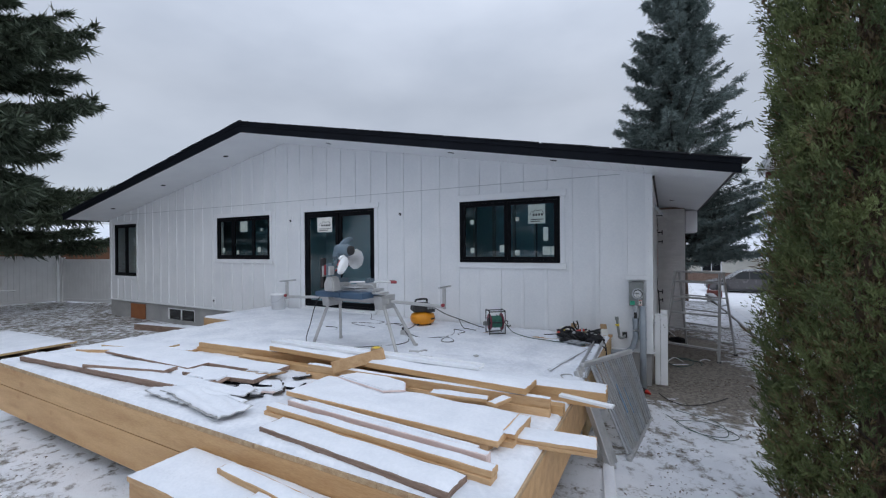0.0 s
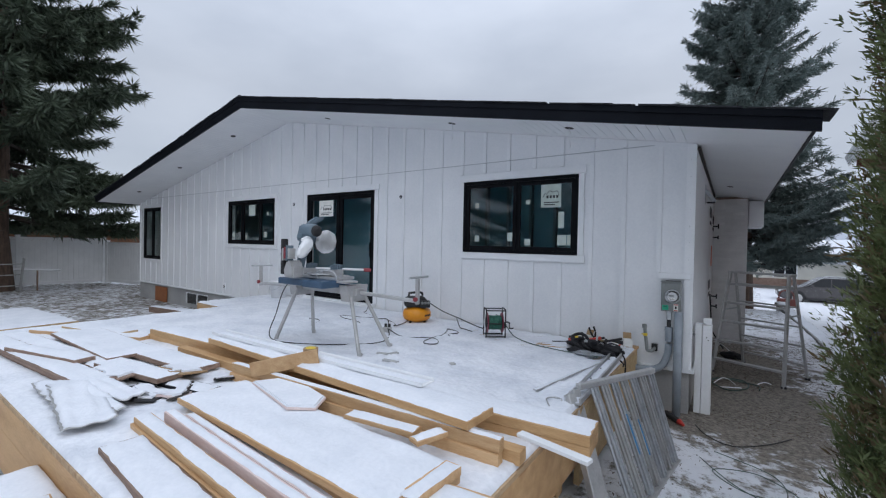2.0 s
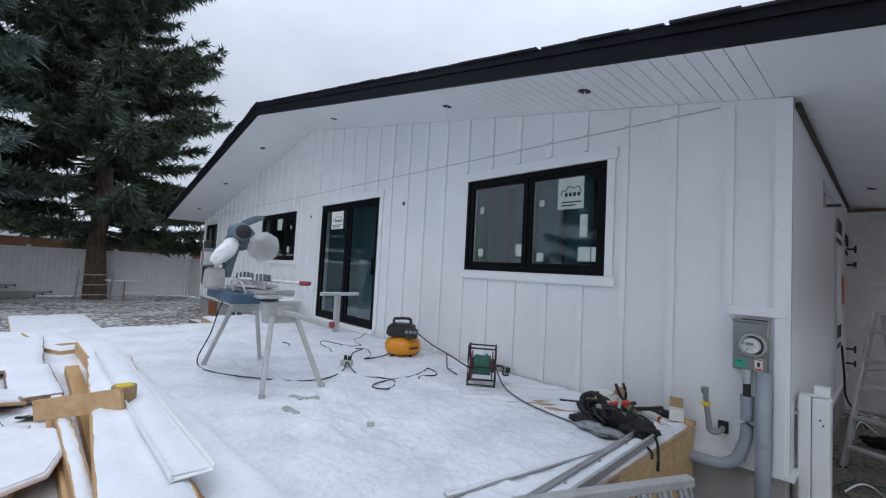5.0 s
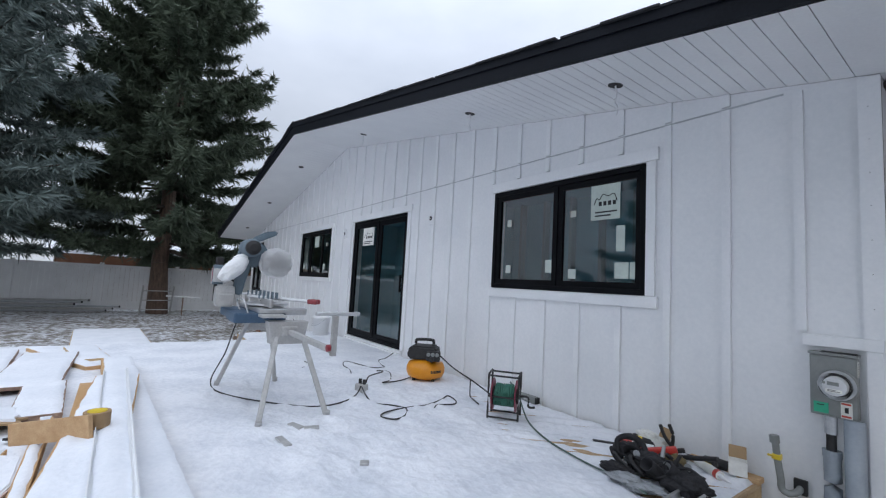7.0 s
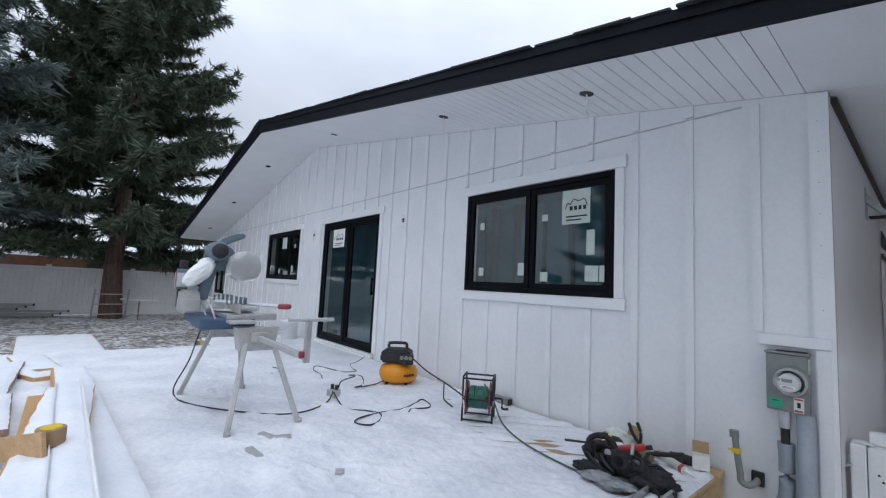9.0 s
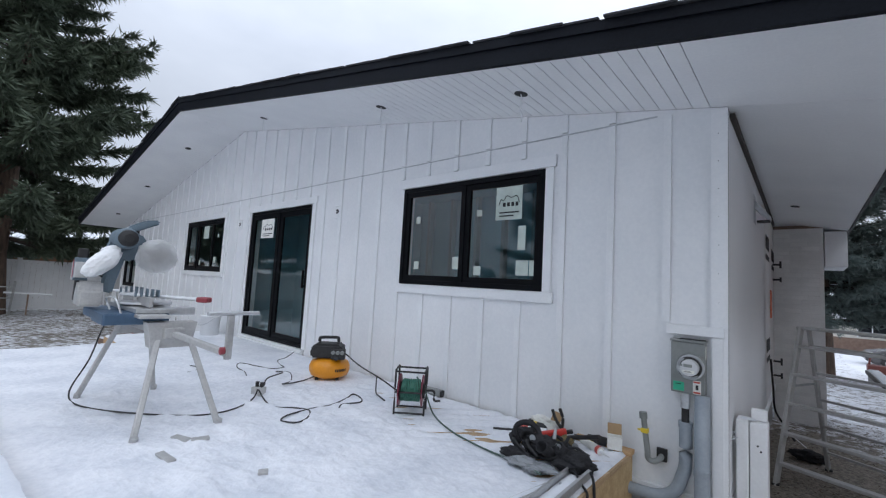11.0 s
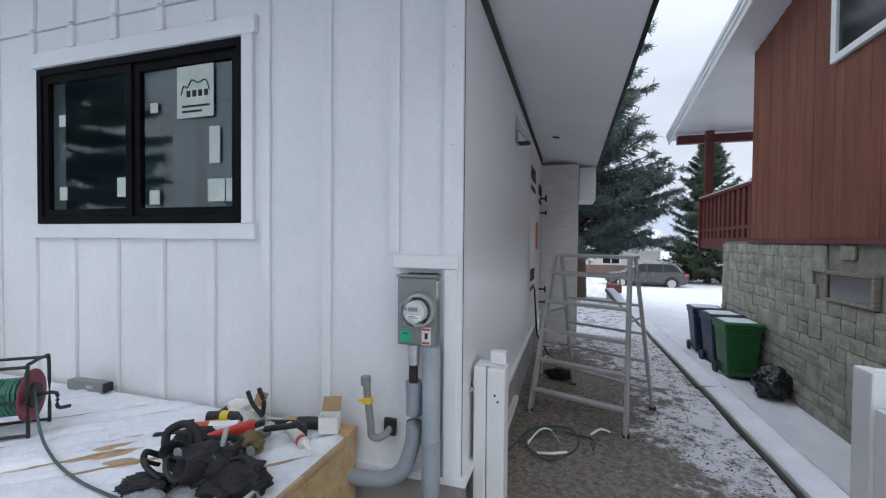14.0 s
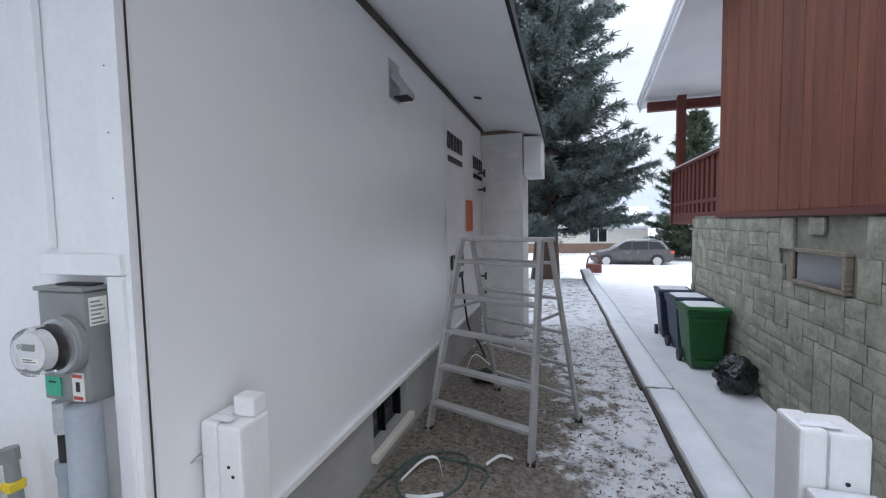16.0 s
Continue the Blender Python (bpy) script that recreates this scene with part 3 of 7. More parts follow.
casing("casing_1", OPEN[0], 0.0, 0.075, 0.1, 0.09, "white casing boards round the slider window")
casing("casing_2", OPEN[1], 0.07, 0.085, 0.1, 0.0, "white casing boards round the patio door")
casing("casing_3", OPEN[2], 0.06, 0.06, 0.09, 0.09, "white casing boards round the three-part window")
casing("casing_4", OPEN[3], 0.05, 0.05, 0.08, 0.08, "white casing boards round the narrow window")
sill = thing("door_sill", "pale ribbed metal sill below the patio door", "sill", kind="structure")
for k, (out, z0, z1) in enumerate(((0.045, 0.455, 0.49), (0.075, 0.432, 0.453), (0.11, 0.412, 0.430))):
    part("sill_step", boxes(((-6.66, WALL - out, z0), (-4.74, WALL - 0.003, z1)), bevel=0.004), TRIM, sill)


# shallow rooms behind the glass; the panes' teal cast is painted on their walls
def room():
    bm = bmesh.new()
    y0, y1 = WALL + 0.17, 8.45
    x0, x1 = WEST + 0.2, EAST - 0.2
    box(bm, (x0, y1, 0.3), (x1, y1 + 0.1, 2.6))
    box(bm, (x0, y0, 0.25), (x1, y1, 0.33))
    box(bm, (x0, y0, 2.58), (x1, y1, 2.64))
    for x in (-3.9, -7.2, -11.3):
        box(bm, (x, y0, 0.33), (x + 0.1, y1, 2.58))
    structure("interior_walls", bm, ROOM, "shallow rooms behind the windows, painted teal for the look of the panes", "wall")
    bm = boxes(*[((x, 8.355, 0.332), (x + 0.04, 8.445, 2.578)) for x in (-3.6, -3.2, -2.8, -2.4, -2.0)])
    structure("interior_studs", bm, STUD, "studs inside the room, tinted teal like the panes", "wall")


room()


# ---- trees ----
def tufts(rng, at, out, size, lean=0.5, blades=3, width=0.22):
    """Small crossed blades of needles at each point, turned roughly along out. Returns points and quads."""
    n = len(at)
    d = out + rng.normal(0, lean, (n, 3))
    d /= np.linalg.norm(d, axis=1, keepdims=True) + 1e-9
    verts, faces = [], []
    base = 0
    for k in range(blades):
        r = rng.normal(0, 1, (n, 3))
        s = np.cross(d, r)
        s /= np.linalg.norm(s, axis=1, keepdims=True) + 1e-9
        L = size[:, None] * rng.uniform(0.7, 1.2, (n, 1))
        dd = d + rng.normal(0, 0.35, (n, 3))
        quad = np.stack([at, at + dd * L * 0.55 + s * L * width, at + dd * L, at + dd * L * 0.5 - s * L * width], axis=1)
        verts.append(quad.reshape(-1, 3))
        faces.append(np.arange(n * 4).reshape(-1, 4) + base)
        base += n * 4
    return np.concatenate(verts), np.concatenate(faces)


def fill(name, verts, faces, material, parent):
    me = bpy.data.meshes.new(name)
    me.vertices.add(len(verts))
    me.vertices.foreach_set("co", np.asarray(verts, dtype=np.float32).ravel())
    me.loops.add(faces.size)
    me.loops.foreach_set("vertex_index", faces.astype(np.int32).ravel())
    me.polygons.add(len(faces))
    me.polygons.foreach_set("loop_start", np.arange(0, faces.size, 4, dtype=np.int32))
    me.update(calc_edges=True)
    me.materials.append(material)
    ob = new(name, me)
    ob.parent = parent
    return ob


def spruce(label, at, height, radius, clear, material, seed, whorls=30, trunk_r=0.3, droop=0.25, dense=1.0, tuft=0.2, power=0.85, snow=0.0):
    """A conifer: tapered trunk, whorls of drooping limbs, and needle tufts along their twigs."""
    rng = np.random.default_rng(seed)
    top = thing("spruce_tree", label, "tree", at)
    bm = bmesh.new()
    pts = [(0.05 * math.sin(z), 0.05 * math.cos(1.3 * z), z) for z in np.linspace(-0.2, height * 0.97, 9)]
    for a, b in zip(pts, pts[1:]):
        f = lambda z: trunk_r * max(1 - z / height, 0.02) ** 0.8 * (1.25 if z < 0.1 else 1)
        rod(bm, a, b, f(a[2]), f(b[2]), 14)
    part("trunk", bm, BARK, top, "rough brown trunk")
    limbs = bmesh.new()
    pos, out, size = [], [], []
    for i in range(whorls):
        u = (i + rng.uniform(-0.3, 0.3)) / whorls
        u = min(max(u, 0.0), 0.985)
        z0 = clear + (height - clear) * u
        reach = radius * (1 - u) ** power * (1.0 if u > 0.08 else 0.75 + 3 * u)
        for k in range(int(rng.integers(6, 10))):
            ang = rng.uniform(0, math.tau)
            L = reach * rng.uniform(0.62, 1.12) + 0.12
            h = np.array([math.cos(ang), math.sin(ang), 0.0])
            rise = rng.uniform(-0.1, 0.2) + 0.5 * u - droop * (1 - u)
            p = lambda s: np.array([0, 0, z0]) + h * L * s + np.array([0, 0, 1.0]) * L * (rise * s + 0.22 * s * s)
            m = max(int(L * 3), 3)
            prev = p(0.0)
            if L > 0.5:
                r0 = 0.012 + 0.012 * L
                q = [p(0.02), p(0.35), p(0.7), p(0.97)]
                for j, (a, b) in enumerate(zip(q, q[1:])):
                    rod(limbs, a, b, r0 * (1 - 0.3 * j), r0 * (0.7 - 0.3 * j) + 0.003, 5)
            side = np.array([-h[1], h[0], 0.0])
            count = int((10 + 22 * L) * dense)
            ss = rng.uniform(0.14, 1.0, count) ** 0.8
            for s in ss:
                c = p(s)
                w = (0.14 + 0.30 * L * (1 - s)) * rng.uniform(0.3, 1.0)
                sg = rng.choice((-1.0, 1.0))
                d = h * rng.uniform(0.4, 0.9) + side * sg * rng.uniform(0.5, 1.0) + np.array([0, 0, rng.uniform(-0.45, 0.1)])
                d /= np.linalg.norm(d)
                nt = 3 + int(w * 13)
                for t in np.linspace(0.15, 1, nt):
                    pos.append(c + d * w * t + rng.normal(0, 0.025, 3))
                    out.append(d)
                    size.append(tuft * rng.uniform(0.7, 1.2))
    tagged(part("branchwork", limbs, TWIG, top, "bare inner limbs"), "", "", "", "stuff")
    v, f = tufts(rng, np.array(pos), np.array(out), np.array(size), 0.45, 4, 0.085)
    tagged(fill("crown", v, f, material, top), "", "", "", "stuff")
    return top


big = spruce("tall dark green spruce with a bare lower trunk behind the yard", (-19.2, 4.95, GROUND), 17.5, 5.05, 2.4, NEEDLE, 5, 32, 0.30, 0.34, 0.9, 0.25, 0.80)
spruce("blue-green spruce with hanging boughs beside the fence", (-16.4, -0.3, GROUND), 15.0, 4.35, 2.4, BLUENEEDLE, 11, 26, 0.36, 0.30, 0.85, 0.24, 0.75)
spruce("tall blue spruce standing past the house", (0.5, 19.6, -0.4), 13.6, 3.25, 1.45, BLUENEEDLE, 23, 58, 0.36, 0.20, 1.2, 0.13, 0.85)
spruce("dense dark spruce beside the neighbour's balcony", (9.4, 38.0, -1.25), 9.7, 3.2, 0.2, NEEDLE, 31, 26, 0.2, 0.1, 0.8, 0.22, 0.8)
spruce("dark spruce across the street", (13.2, 40.0, -1.3), 7.6, 2.8, 0.2, NEEDLE, 37, 20, 0.2, 0.1, 0.7, 0.22, 0.8)

# unseen trees, added to darken the window reflections and the facade's left side
for x, y, h, seed in ((-12.0, -15.0, 13.0, 51), (-6.0, -15.5, 12.0, 55)):
    spruce("unseen spruce added behind the back fence to darken reflections", (x, y, GROUND), h, 4.2, 0.4, NEEDLE, seed, 22, 0.3, 0.25, 0.45, 0.34, 0.8)


def cedar(at, height, radius, seed):
    """A columnar cedar: several stems and a shell of flat upright sprays, thinner low down."""
    rng = np.random.default_rng(seed)
    top = thing("cedar_tree", "columnar green cedar, browning inside, beside the deck", "tree", at)
    bm = bmesh.new()
    for k in range(4):
        a = k * 1.7
        p = [(0.1 * math.cos(a), 0.1 * math.sin(a), -0.1), (0.16 * math.cos(a), 0.16 * math.sin(a), height * 0.4), (0.1 * math.cos(a + 0.4), 0.1 * math.sin(a + 0.4), height * 0.9)]
        for i in range(2):
            rod(bm, p[i], p[i + 1], 0.055 - 0.02 * i, 0.035 - 0.025 * i, 9)
    part("trunk", bm, BARK, top, "brown fibrous stems")
    limbs = bmesh.new()

    def profile(z):
        return np.clip((height - z) / height, 0, 1) ** 0.16 * np.clip(0.80 + z * 0.35, 0, 1)

    def sprays(count, per, inner, outer, material, name, size, spread):
        """Clumps of flat upright sprays; each clump fans out from one twig end."""
        z = rng.uniform(0.08, height, count)
        ang = rng.uniform(0, math.tau, count)
        bulge = 1 + 0.07 * np.sin(ang * 4 + z * 2.3) + 0.05 * np.sin(ang * 7 - z * 5.1)
        r = radius * profile(z) * bulge * rng.uniform(inner, outer, count)
        at_ = np.stack([r * np.cos(ang), r * np.sin(ang), z], axis=1)
        lean = rng.uniform(0.15, 0.8, count)
        axis = np.stack([lean * np.cos(ang), lean * np.sin(ang), np.full(count, 0.9)], axis=1) + rng.normal(0, 0.18, (count, 3))
        axis /= np.linalg.norm(axis, axis=1, keepdims=True)
        flat = np.cross(axis, rng.normal(0, 1, (count, 3)))
        flat /= np.linalg.norm(flat, axis=1, keepdims=True)
        u = rng.uniform(0, 1, (count, per, 1))
        v = rng.uniform(-1, 1, (count, per, 1)) * (0.25 + 0.75 * u)
        scale = rng.uniform(0.6, 1.35, (count, 1, 1)) * spread
        p = at_[:, None] + axis[:, None] * u * scale * 1.5 + flat[:, None] * v * scale * 0.75 + rng.normal(0, 0.008, (count, per, 3))
        d = axis[:, None] + flat[:, None] * v * 0.8
        vv, ff = tufts(rng, p.reshape(-1, 3), d.reshape(-1, 3), rng.uniform(size * 0.6, size * 1.4, count * per), 0.25, 2, 0.13)
        tagged(fill(name, vv, ff, material, top), "", "", "", "stuff")

    sprays(5200, 46, 0.78, 1.0, CEDAR, "crown", 0.026, 0.085)
    sprays(3600, 24, 0.45, 0.95, CEDARBROWN, "inner_foliage", 0.034, 0.10)
    for k in range(140):
        z = rng.uniform(0.2, height * 0.9)
        a = rng.uniform(0, math.tau)
        r = radius * 0.8 * float(profile(z))
        rod(limbs, (0.12 * math.cos(a), 0.12 * math.sin(a), z - 0.12), (r * math.cos(a), r * math.sin(a), z + 0.1), 0.010, 0.003, 5)
    tagged(part("branchwork", limbs, TWIG, top), "", "", "", "stuff")
    return top


cedar((1.33, 4.45, GROUND), 6.0, 0.61, 8)
# ---- deck ----
DX0, DX1, DY0, DY1 = -6.72, -0.58, 2.72, WALL - 0.035
deck = thing("deck", "new unfinished timber deck under thin snow, diagonal boards", "deck")


def clip(poly, x0, x1, y0, y1):
    for axis, lim, keep in ((0, x0, 1), (0, x1, -1), (1, y0, 1), (1, y1, -1)):
        res = []
        for i, p in enumerate(poly):
            q = poly[(i + 1) % len(poly)]
            a, b = (p[axis] - lim) * keep, (q[axis] - lim) * keep
            if a >= 0:
                res.append(p)
            if a * b < 0:
                t = a / (a - b)
                res.append((p[0] + (q[0] - p[0]) * t, p[1] + (q[1] - p[1]) * t))
        poly = res
        if len(poly) < 3:
            return []
    return poly


def deck_boards():
    r = math.sqrt(0.5)
    for i in range(-80, 60):
        c0, c1 = i * 0.142, i * 0.142 + 0.135
        corner = lambda s, c: (s * r + c * r, s * r - c * r)
        for rect in ((DX0, DX1, DY0, DY1), (-7.6, DX0 - 0.003, 5.72, DY1)):
            p = clip([corner(-20, c0), corner(20, c0), corner(20, c1), corner(-20, c1)], *rect)
            if len(p) >= 3:
                bm = bmesh.new()
                prism(bm, p, -0.03, lambda u, v, d: (u, v, DECK - 0.004 + d))
                part("deck_board", bm, DECKING, deck)


bm = boxes(((DX0, DY0 + 0.002, 0.169), (DX1 + 0.002, DY0 + 0.042, DECK - 0.036)), bevel=0.004)
part("rim_beam", bm, BEAM, deck, "fresh knotty rim beam")
part("rim_beam", boxes(((DX0 + 0.01, DY0 + 0.006, DECK - 0.545), (DX1 - 0.01, DY0 + 0.050, 0.160)), bevel=0.004), BEAM, deck, "fresh knotty lower beam")
part("rim_beam", boxes(((DX1 - 0.04, DY0 + 0.045, DECK - 0.40), (DX1, 5.1, DECK - 0.036)), bevel=0.004), BEAM, deck)
part("side_panel", boxes(((DX1 - 0.04, 5.104, DECK - 0.58), (DX1, DY1, DECK - 0.036))), OSB, deck, "yellow plywood skirt")
part("rim_beam", boxes(((DX0, DY0 + 0.045, DECK - 0.29), (DX0 + 0.04, 5.7, DECK - 0.036)), bevel=0.004), BEAM, deck)
part("rim_beam", boxes(((-7.6, 5.72, DECK - 0.29), (DX0 - 0.004, 5.76, DECK - 0.036)), bevel=0.004), BEAM, deck)
part("rim_beam", boxes(((-7.6, 5.764, DECK - 0.29), (-7.56, DY1, DECK - 0.036)), bevel=0.004), BEAM, deck)
for x in (-6.2, -4.4, -2.6, -0.8):
    for y in (3.1, 5.0, 6.9):
        part("deck_post", boxes(((x, y, -0.4), (x + 0.1, y + 0.1, DECK - 0.037)), bevel=0.005), WOOD, deck)
part("end_block", boxes(((-0.95, DY1 - 0.10, DECK), (DX1 + 0.02, DY1 - 0.02, DECK + 0.03)), bevel=0.004), WOOD, deck)


def deck_snow():
    """Thin snow, trodden in the middle and swept thin against the wall where boards show through."""
    verts, faces = [], []
    step_ = 0.022

    rnd = random.Random(17)
    prints = []
    for k in range(80):
        px, py = rnd.uniform(-4.2, -0.8), rnd.uniform(4.65, 6.9)
        a = rnd.uniform(0, math.pi)
        prints.append((px, py, math.cos(a), math.sin(a), rnd.uniform(0.006, 0.014)))

    def height(x, y):
        n1 = noise.noise((x * 0.9, y * 0.9, 2.0))
        n2 = noise.noise((x * 4.0, y * 4.0, 5.0))
        n3 = noise.noise((x * 13, y * 13, 7.0))
        u, v = (x + y) * 0.707, (x - y) * 0.707
        streak = noise.noise((u * 1.0, v * 20.0, 1.0)) + 0.35 * noise.noise((u * 4.0, v * 9.0, 6.0))
        bare = 1.15 * step(y, 6.0, 6.75) * step(x, -2.9, -1.9) + 0.8 * step(y, 6.6, 7.15) * step(x, -4.6, -3.2)
        bare = min(bare, 1.0) * (0.75 + 0.5 * n1)
        tread = step(y, 4.6, 5.2) * (1 - step(y, 6.2, 7.0))
        z = 0.022 + 0.005 * n1 + 0.006 * n2 * (1 + 2.0 * tread) + 0.004 * n3 * (1 + 1.6 * tread)
        for px, py, ca, sa, dep in prints:
            du, dv = (x - px) * ca + (y - py) * sa, (y - py) * ca - (x - px) * sa
            q = (du / 0.15) ** 2 + (dv / 0.06) ** 2
            if q < 1.6:
                z -= dep * (1 if q < 0.7 else (1.6 - q) / 0.9)
        gap = ((v / 0.142) % 1.0)
        dip = 0.006 if gap < 0.12 or gap > 0.93 else 0.0
        return DECK + max(z, 0.006) - bare * (0.014 + 0.020 * streak) - dip * (0.30 + 2.6 * bare)

    for x0, x1, y0, y1 in ((DX0 + 0.005, DX1 - 0.012, DY0 + 0.008, DY1 - 0.004), (-7.595, DX0 - 0.001, 5.73, DY1 - 0.004)):
        nx, ny = int((x1 - x0) / step_), int((y1 - y0) / step_)
        base = len(verts)
        for j in range(ny + 1):
            for i in range(nx + 1):
                x, y = x0 + (x1 - x0) * i / nx, y0 + (y1 - y0) * j / ny
                edge = i in (0, nx) or j in (0, ny)
                verts.append((x, y, DECK - 0.002 if edge else height(x, y)))
        w = nx + 1
        faces += [(base + j * w + i, base + j * w + i + 1, base + (j + 1) * w + i + 1, base + (j + 1) * w + i) for j in range(ny) for i in range(nx)]
    ob = raw("snow_layer", verts, faces, DECKSNOW, True)
    tagged(ob, "thin trodden snow lying on the deck", "snow", "", "stuff")


deck_snow()

# box step in front of the deck
stepbox = thing("deck_step", "low timber box step with snow on top", "step", (-2.96, 2.29, 0.035))
part("tread", boxes(((0, 0, 0.17), (2.0, 0.43, 0.205)), bevel=0.006), WOOD, stepbox)
part("front_board", boxes(((0.01, 0.01, -0.3), (1.99, 0.05, 0.168)), bevel=0.005), BEAM, stepbox)
part("side_board", boxes(((0.01, 0.054, -0.3), (0.05, 0.42, 0.168)), bevel=0.005), BEAM, stepbox)
part("side_board", boxes(((1.95, 0.054, -0.3), (1.99, 0.42, 0.168)), bevel=0.005), BEAM, stepbox)


def snow_cap(bm, L, w, z, seed, thick=0.022, cut=0.0):
    """An uneven skin of snow over a board's top, in the board's own axes."""
    rnd = random.Random(seed)
    nx, ny = max(int(L / 0.07), 4), max(int(w / 0.03), 3)
    grid = []
    for i in range(nx + 1):
        row = []
        for j in range(ny + 1):
            edge = min(i, nx - i) == 0 or min(j, ny - j) == 0
            x = L * i / nx + (rnd.uniform(0.0, 0.012) * (1 if i == 0 else -1) if i in (0, nx) else 0)
            y = w * (j / ny - 0.5) + (rnd.uniform(0.0, 0.008) * (1 if j == 0 else -1) if j in (0, ny) else 0)
            h = 0.001 if edge else thick * (0.8 + 0.5 * noise.noise((x * 4 + seed, y * 9, seed)))
            row.append(bm.verts.new((x, y, z + h)))
        grid.append(row)
    for i in range(nx):
        for j in range(ny):
            bm.faces.new((grid[i][j], grid[i + 1][j], grid[i + 1][j + 1], grid[i][j + 1]))
    return bm


part("snow", snow_cap(bmesh.new(), 2.0, 0.43, 0.206, 91, 0.03), SNOW, stepbox, "snow on the tread", True).location = (0, 0.215, 0)
LUMBER = 0


def lumber(p0, p1, w, z0, z1, material, label, snow=True, name="lumber_board", tilt=0.0, thick=0.02, split=1):
    """A board or stacked boards on the deck from p0 to p1, its top under snow."""
    global LUMBER
    LUMBER += 1
    d = Vector((p1[0] - p0[0], p1[1] - p0[1]))
    L = d.length
    ob = new(name)
    ob.empty_display_size = 0.1
    ob.matrix_basis = pose(p0[0], p0[1], z0, 0, tilt, math.degrees(math.atan2(d.y, d.x)))
    tagged(ob, label, "lumber", "lumber lying on the deck")
    h = (z1 - z0) / split
    for k in range(split):
        rnd = random.Random(LUMBER * 7 + k)
        o = rnd.uniform(-0.015, 0.015) if split > 1 else 0
        bm = boxes(((rnd.uniform(0, 0.05) if k else 0, -w / 2 + o, h * k + (0.002 if k else 0)), (L, w / 2 + o, h * (k + 1))), bevel=0.004)
        part("board", bm, material, ob)
    if snow:
        part("snow", snow_cap(bmesh.new(), L, w - 0.006, z1 - z0, LUMBER, thick), SNOW, ob, "cap of fresh snow", True)
    return ob


D = DECK + 0.012
lumber((-5.06, 4.15), (-0.32, 4.47), 0.24, D, 0.54, BEAM, "long doubled fresh beam under snow, projecting over the deck edge", split=2)
lumber((-3.76, 4.185), (-0.83, 4.085), 0.27, 0.572, 0.618, BEAM, "wide fresh plank laid on top of the beams", thick=0.025)
lumber((-4.14, 3.985), (-0.58, 4.09), 0.085, D, 0.495, BEAM, "narrow fresh beam beside the doubled beam", False)
lumber((-3.0, 3.885), (-0.66, 4.00), 0.06, D, 0.562, WOOD, "slender fresh batten on edge with a bare yellow side", thick=0.012, split=2)
lumber((-2.68, 3.56), (-0.80, 3.50), 0.46, D + 0.05, D + 0.085, WOOD, "wide panel under even snow", thick=0.03)
lumber((-2.55, 3.58), (-0.86, 3.42), 0.28, D, D + 0.046, WOOD, "plank below the wide panel", False)
lumber((-2.60, 3.10), (-0.72, 3.00), 0.09, D, D + 0.075, WOOD, "fresh board end to end with others", split=2)
lumber((-2.50, 3.21), (-0.80, 3.11), 0.06, D, D + 0.088, PINKWOOD, "thin primed pinkish board", thick=0.012)
lumber((-2.40, 3.28), (-0.90, 3.19), 0.05, D, D + 0.07, PINKWOOD, "thin primed pinkish board", thick=0.012)
lumber((-2.38, 2.93), (-0.86, 2.83), 0.2, D, D + 0.04, OLDWOOD, "dark-edged plank near the deck's front edge", thick=0.03)
lumber((-0.80, 3.53), (-0.28, 3.60), 0.19, D, D + 0.05, WOOD, "short board sticking out over the deck edge", thick=0.02, split=2)
lumber((-0.62, 4.13), (-0.23, 4.05), 0.055, 0.545, 0.565, TRIM, "short white trim strip", False)
lumber((-1.57, 3.80), (-1.10, 3.86), 0.10, D + 0.095, D + 0.118, WOOD, "short offcut lying on the wide panel")
lumber((-1.03, 3.74), (-0.97, 3.93), 0.08, D + 0.105, D + 0.13, WOOD, "short crosswise offcut of fresh lumber")
lumber((-0.78, 3.38), (-0.77, 3.73), 0.09, D, D + 0.095, WOOD, "short crosswise offcut of fresh lumber", split=2)
sheet = thing("offcut_sheet", "thin cut sheet with slanted edges under snow", "lumber", (0, 0, D + 0.113), group="lumber lying on the deck")
bm = bmesh.new()
OUTLINE = [(-2.49, 3.73), (-1.90, 3.60), (-1.75, 3.70), (-1.85, 3.86), (-2.07, 3.91), (-2.40, 3.89)]
prism(bm, OUTLINE, 0.012, lambda u, v, d: (u, v, d))
part("board", bm, PINKWOOD, sheet)
bm = bmesh.new()
prism(bm, [(-2.10 + (u + 2.10) * 0.97, 3.77 + (v - 3.77) * 0.95) for u, v in OUTLINE], 0.012, lambda u, v, d: (u, v, 0.0125 + d))
bmesh.ops.bevel(bm, geom=[e for e in bm.edges if min(v.co.z for v in e.verts) > 0.02], offset=0.008, segments=2, affect="EDGES")
part("snow", bm, SNOW, sheet, "cap of fresh snow")
lumber((-5.75, 3.58), (-4.15, 3.60), 0.44, D + 0.05, D + 0.075, OLDWOOD, "brown-edged panel under snow")
lumber((-4.30, 3.72), (-3.30, 3.80), 0.26, D + 0.03, D + 0.07, OLDWOOD, "brown-edged plank under snow")
lumber((-6.42, 2.93), (-3.55, 3.16), 0.22, D, D + 0.065, OLDWOOD, "long weathered plank under snow", split=2)
lumber((-6.2, 3.16), (-4.0, 3.36), 0.2, D, D + 0.05, OLDWOOD, "long weathered plank under snow")
lumber((-6.35, 3.36), (-5.0, 3.98), 0.14, D, D + 0.045, WOOD, "fresh plank lying askew on the pile")
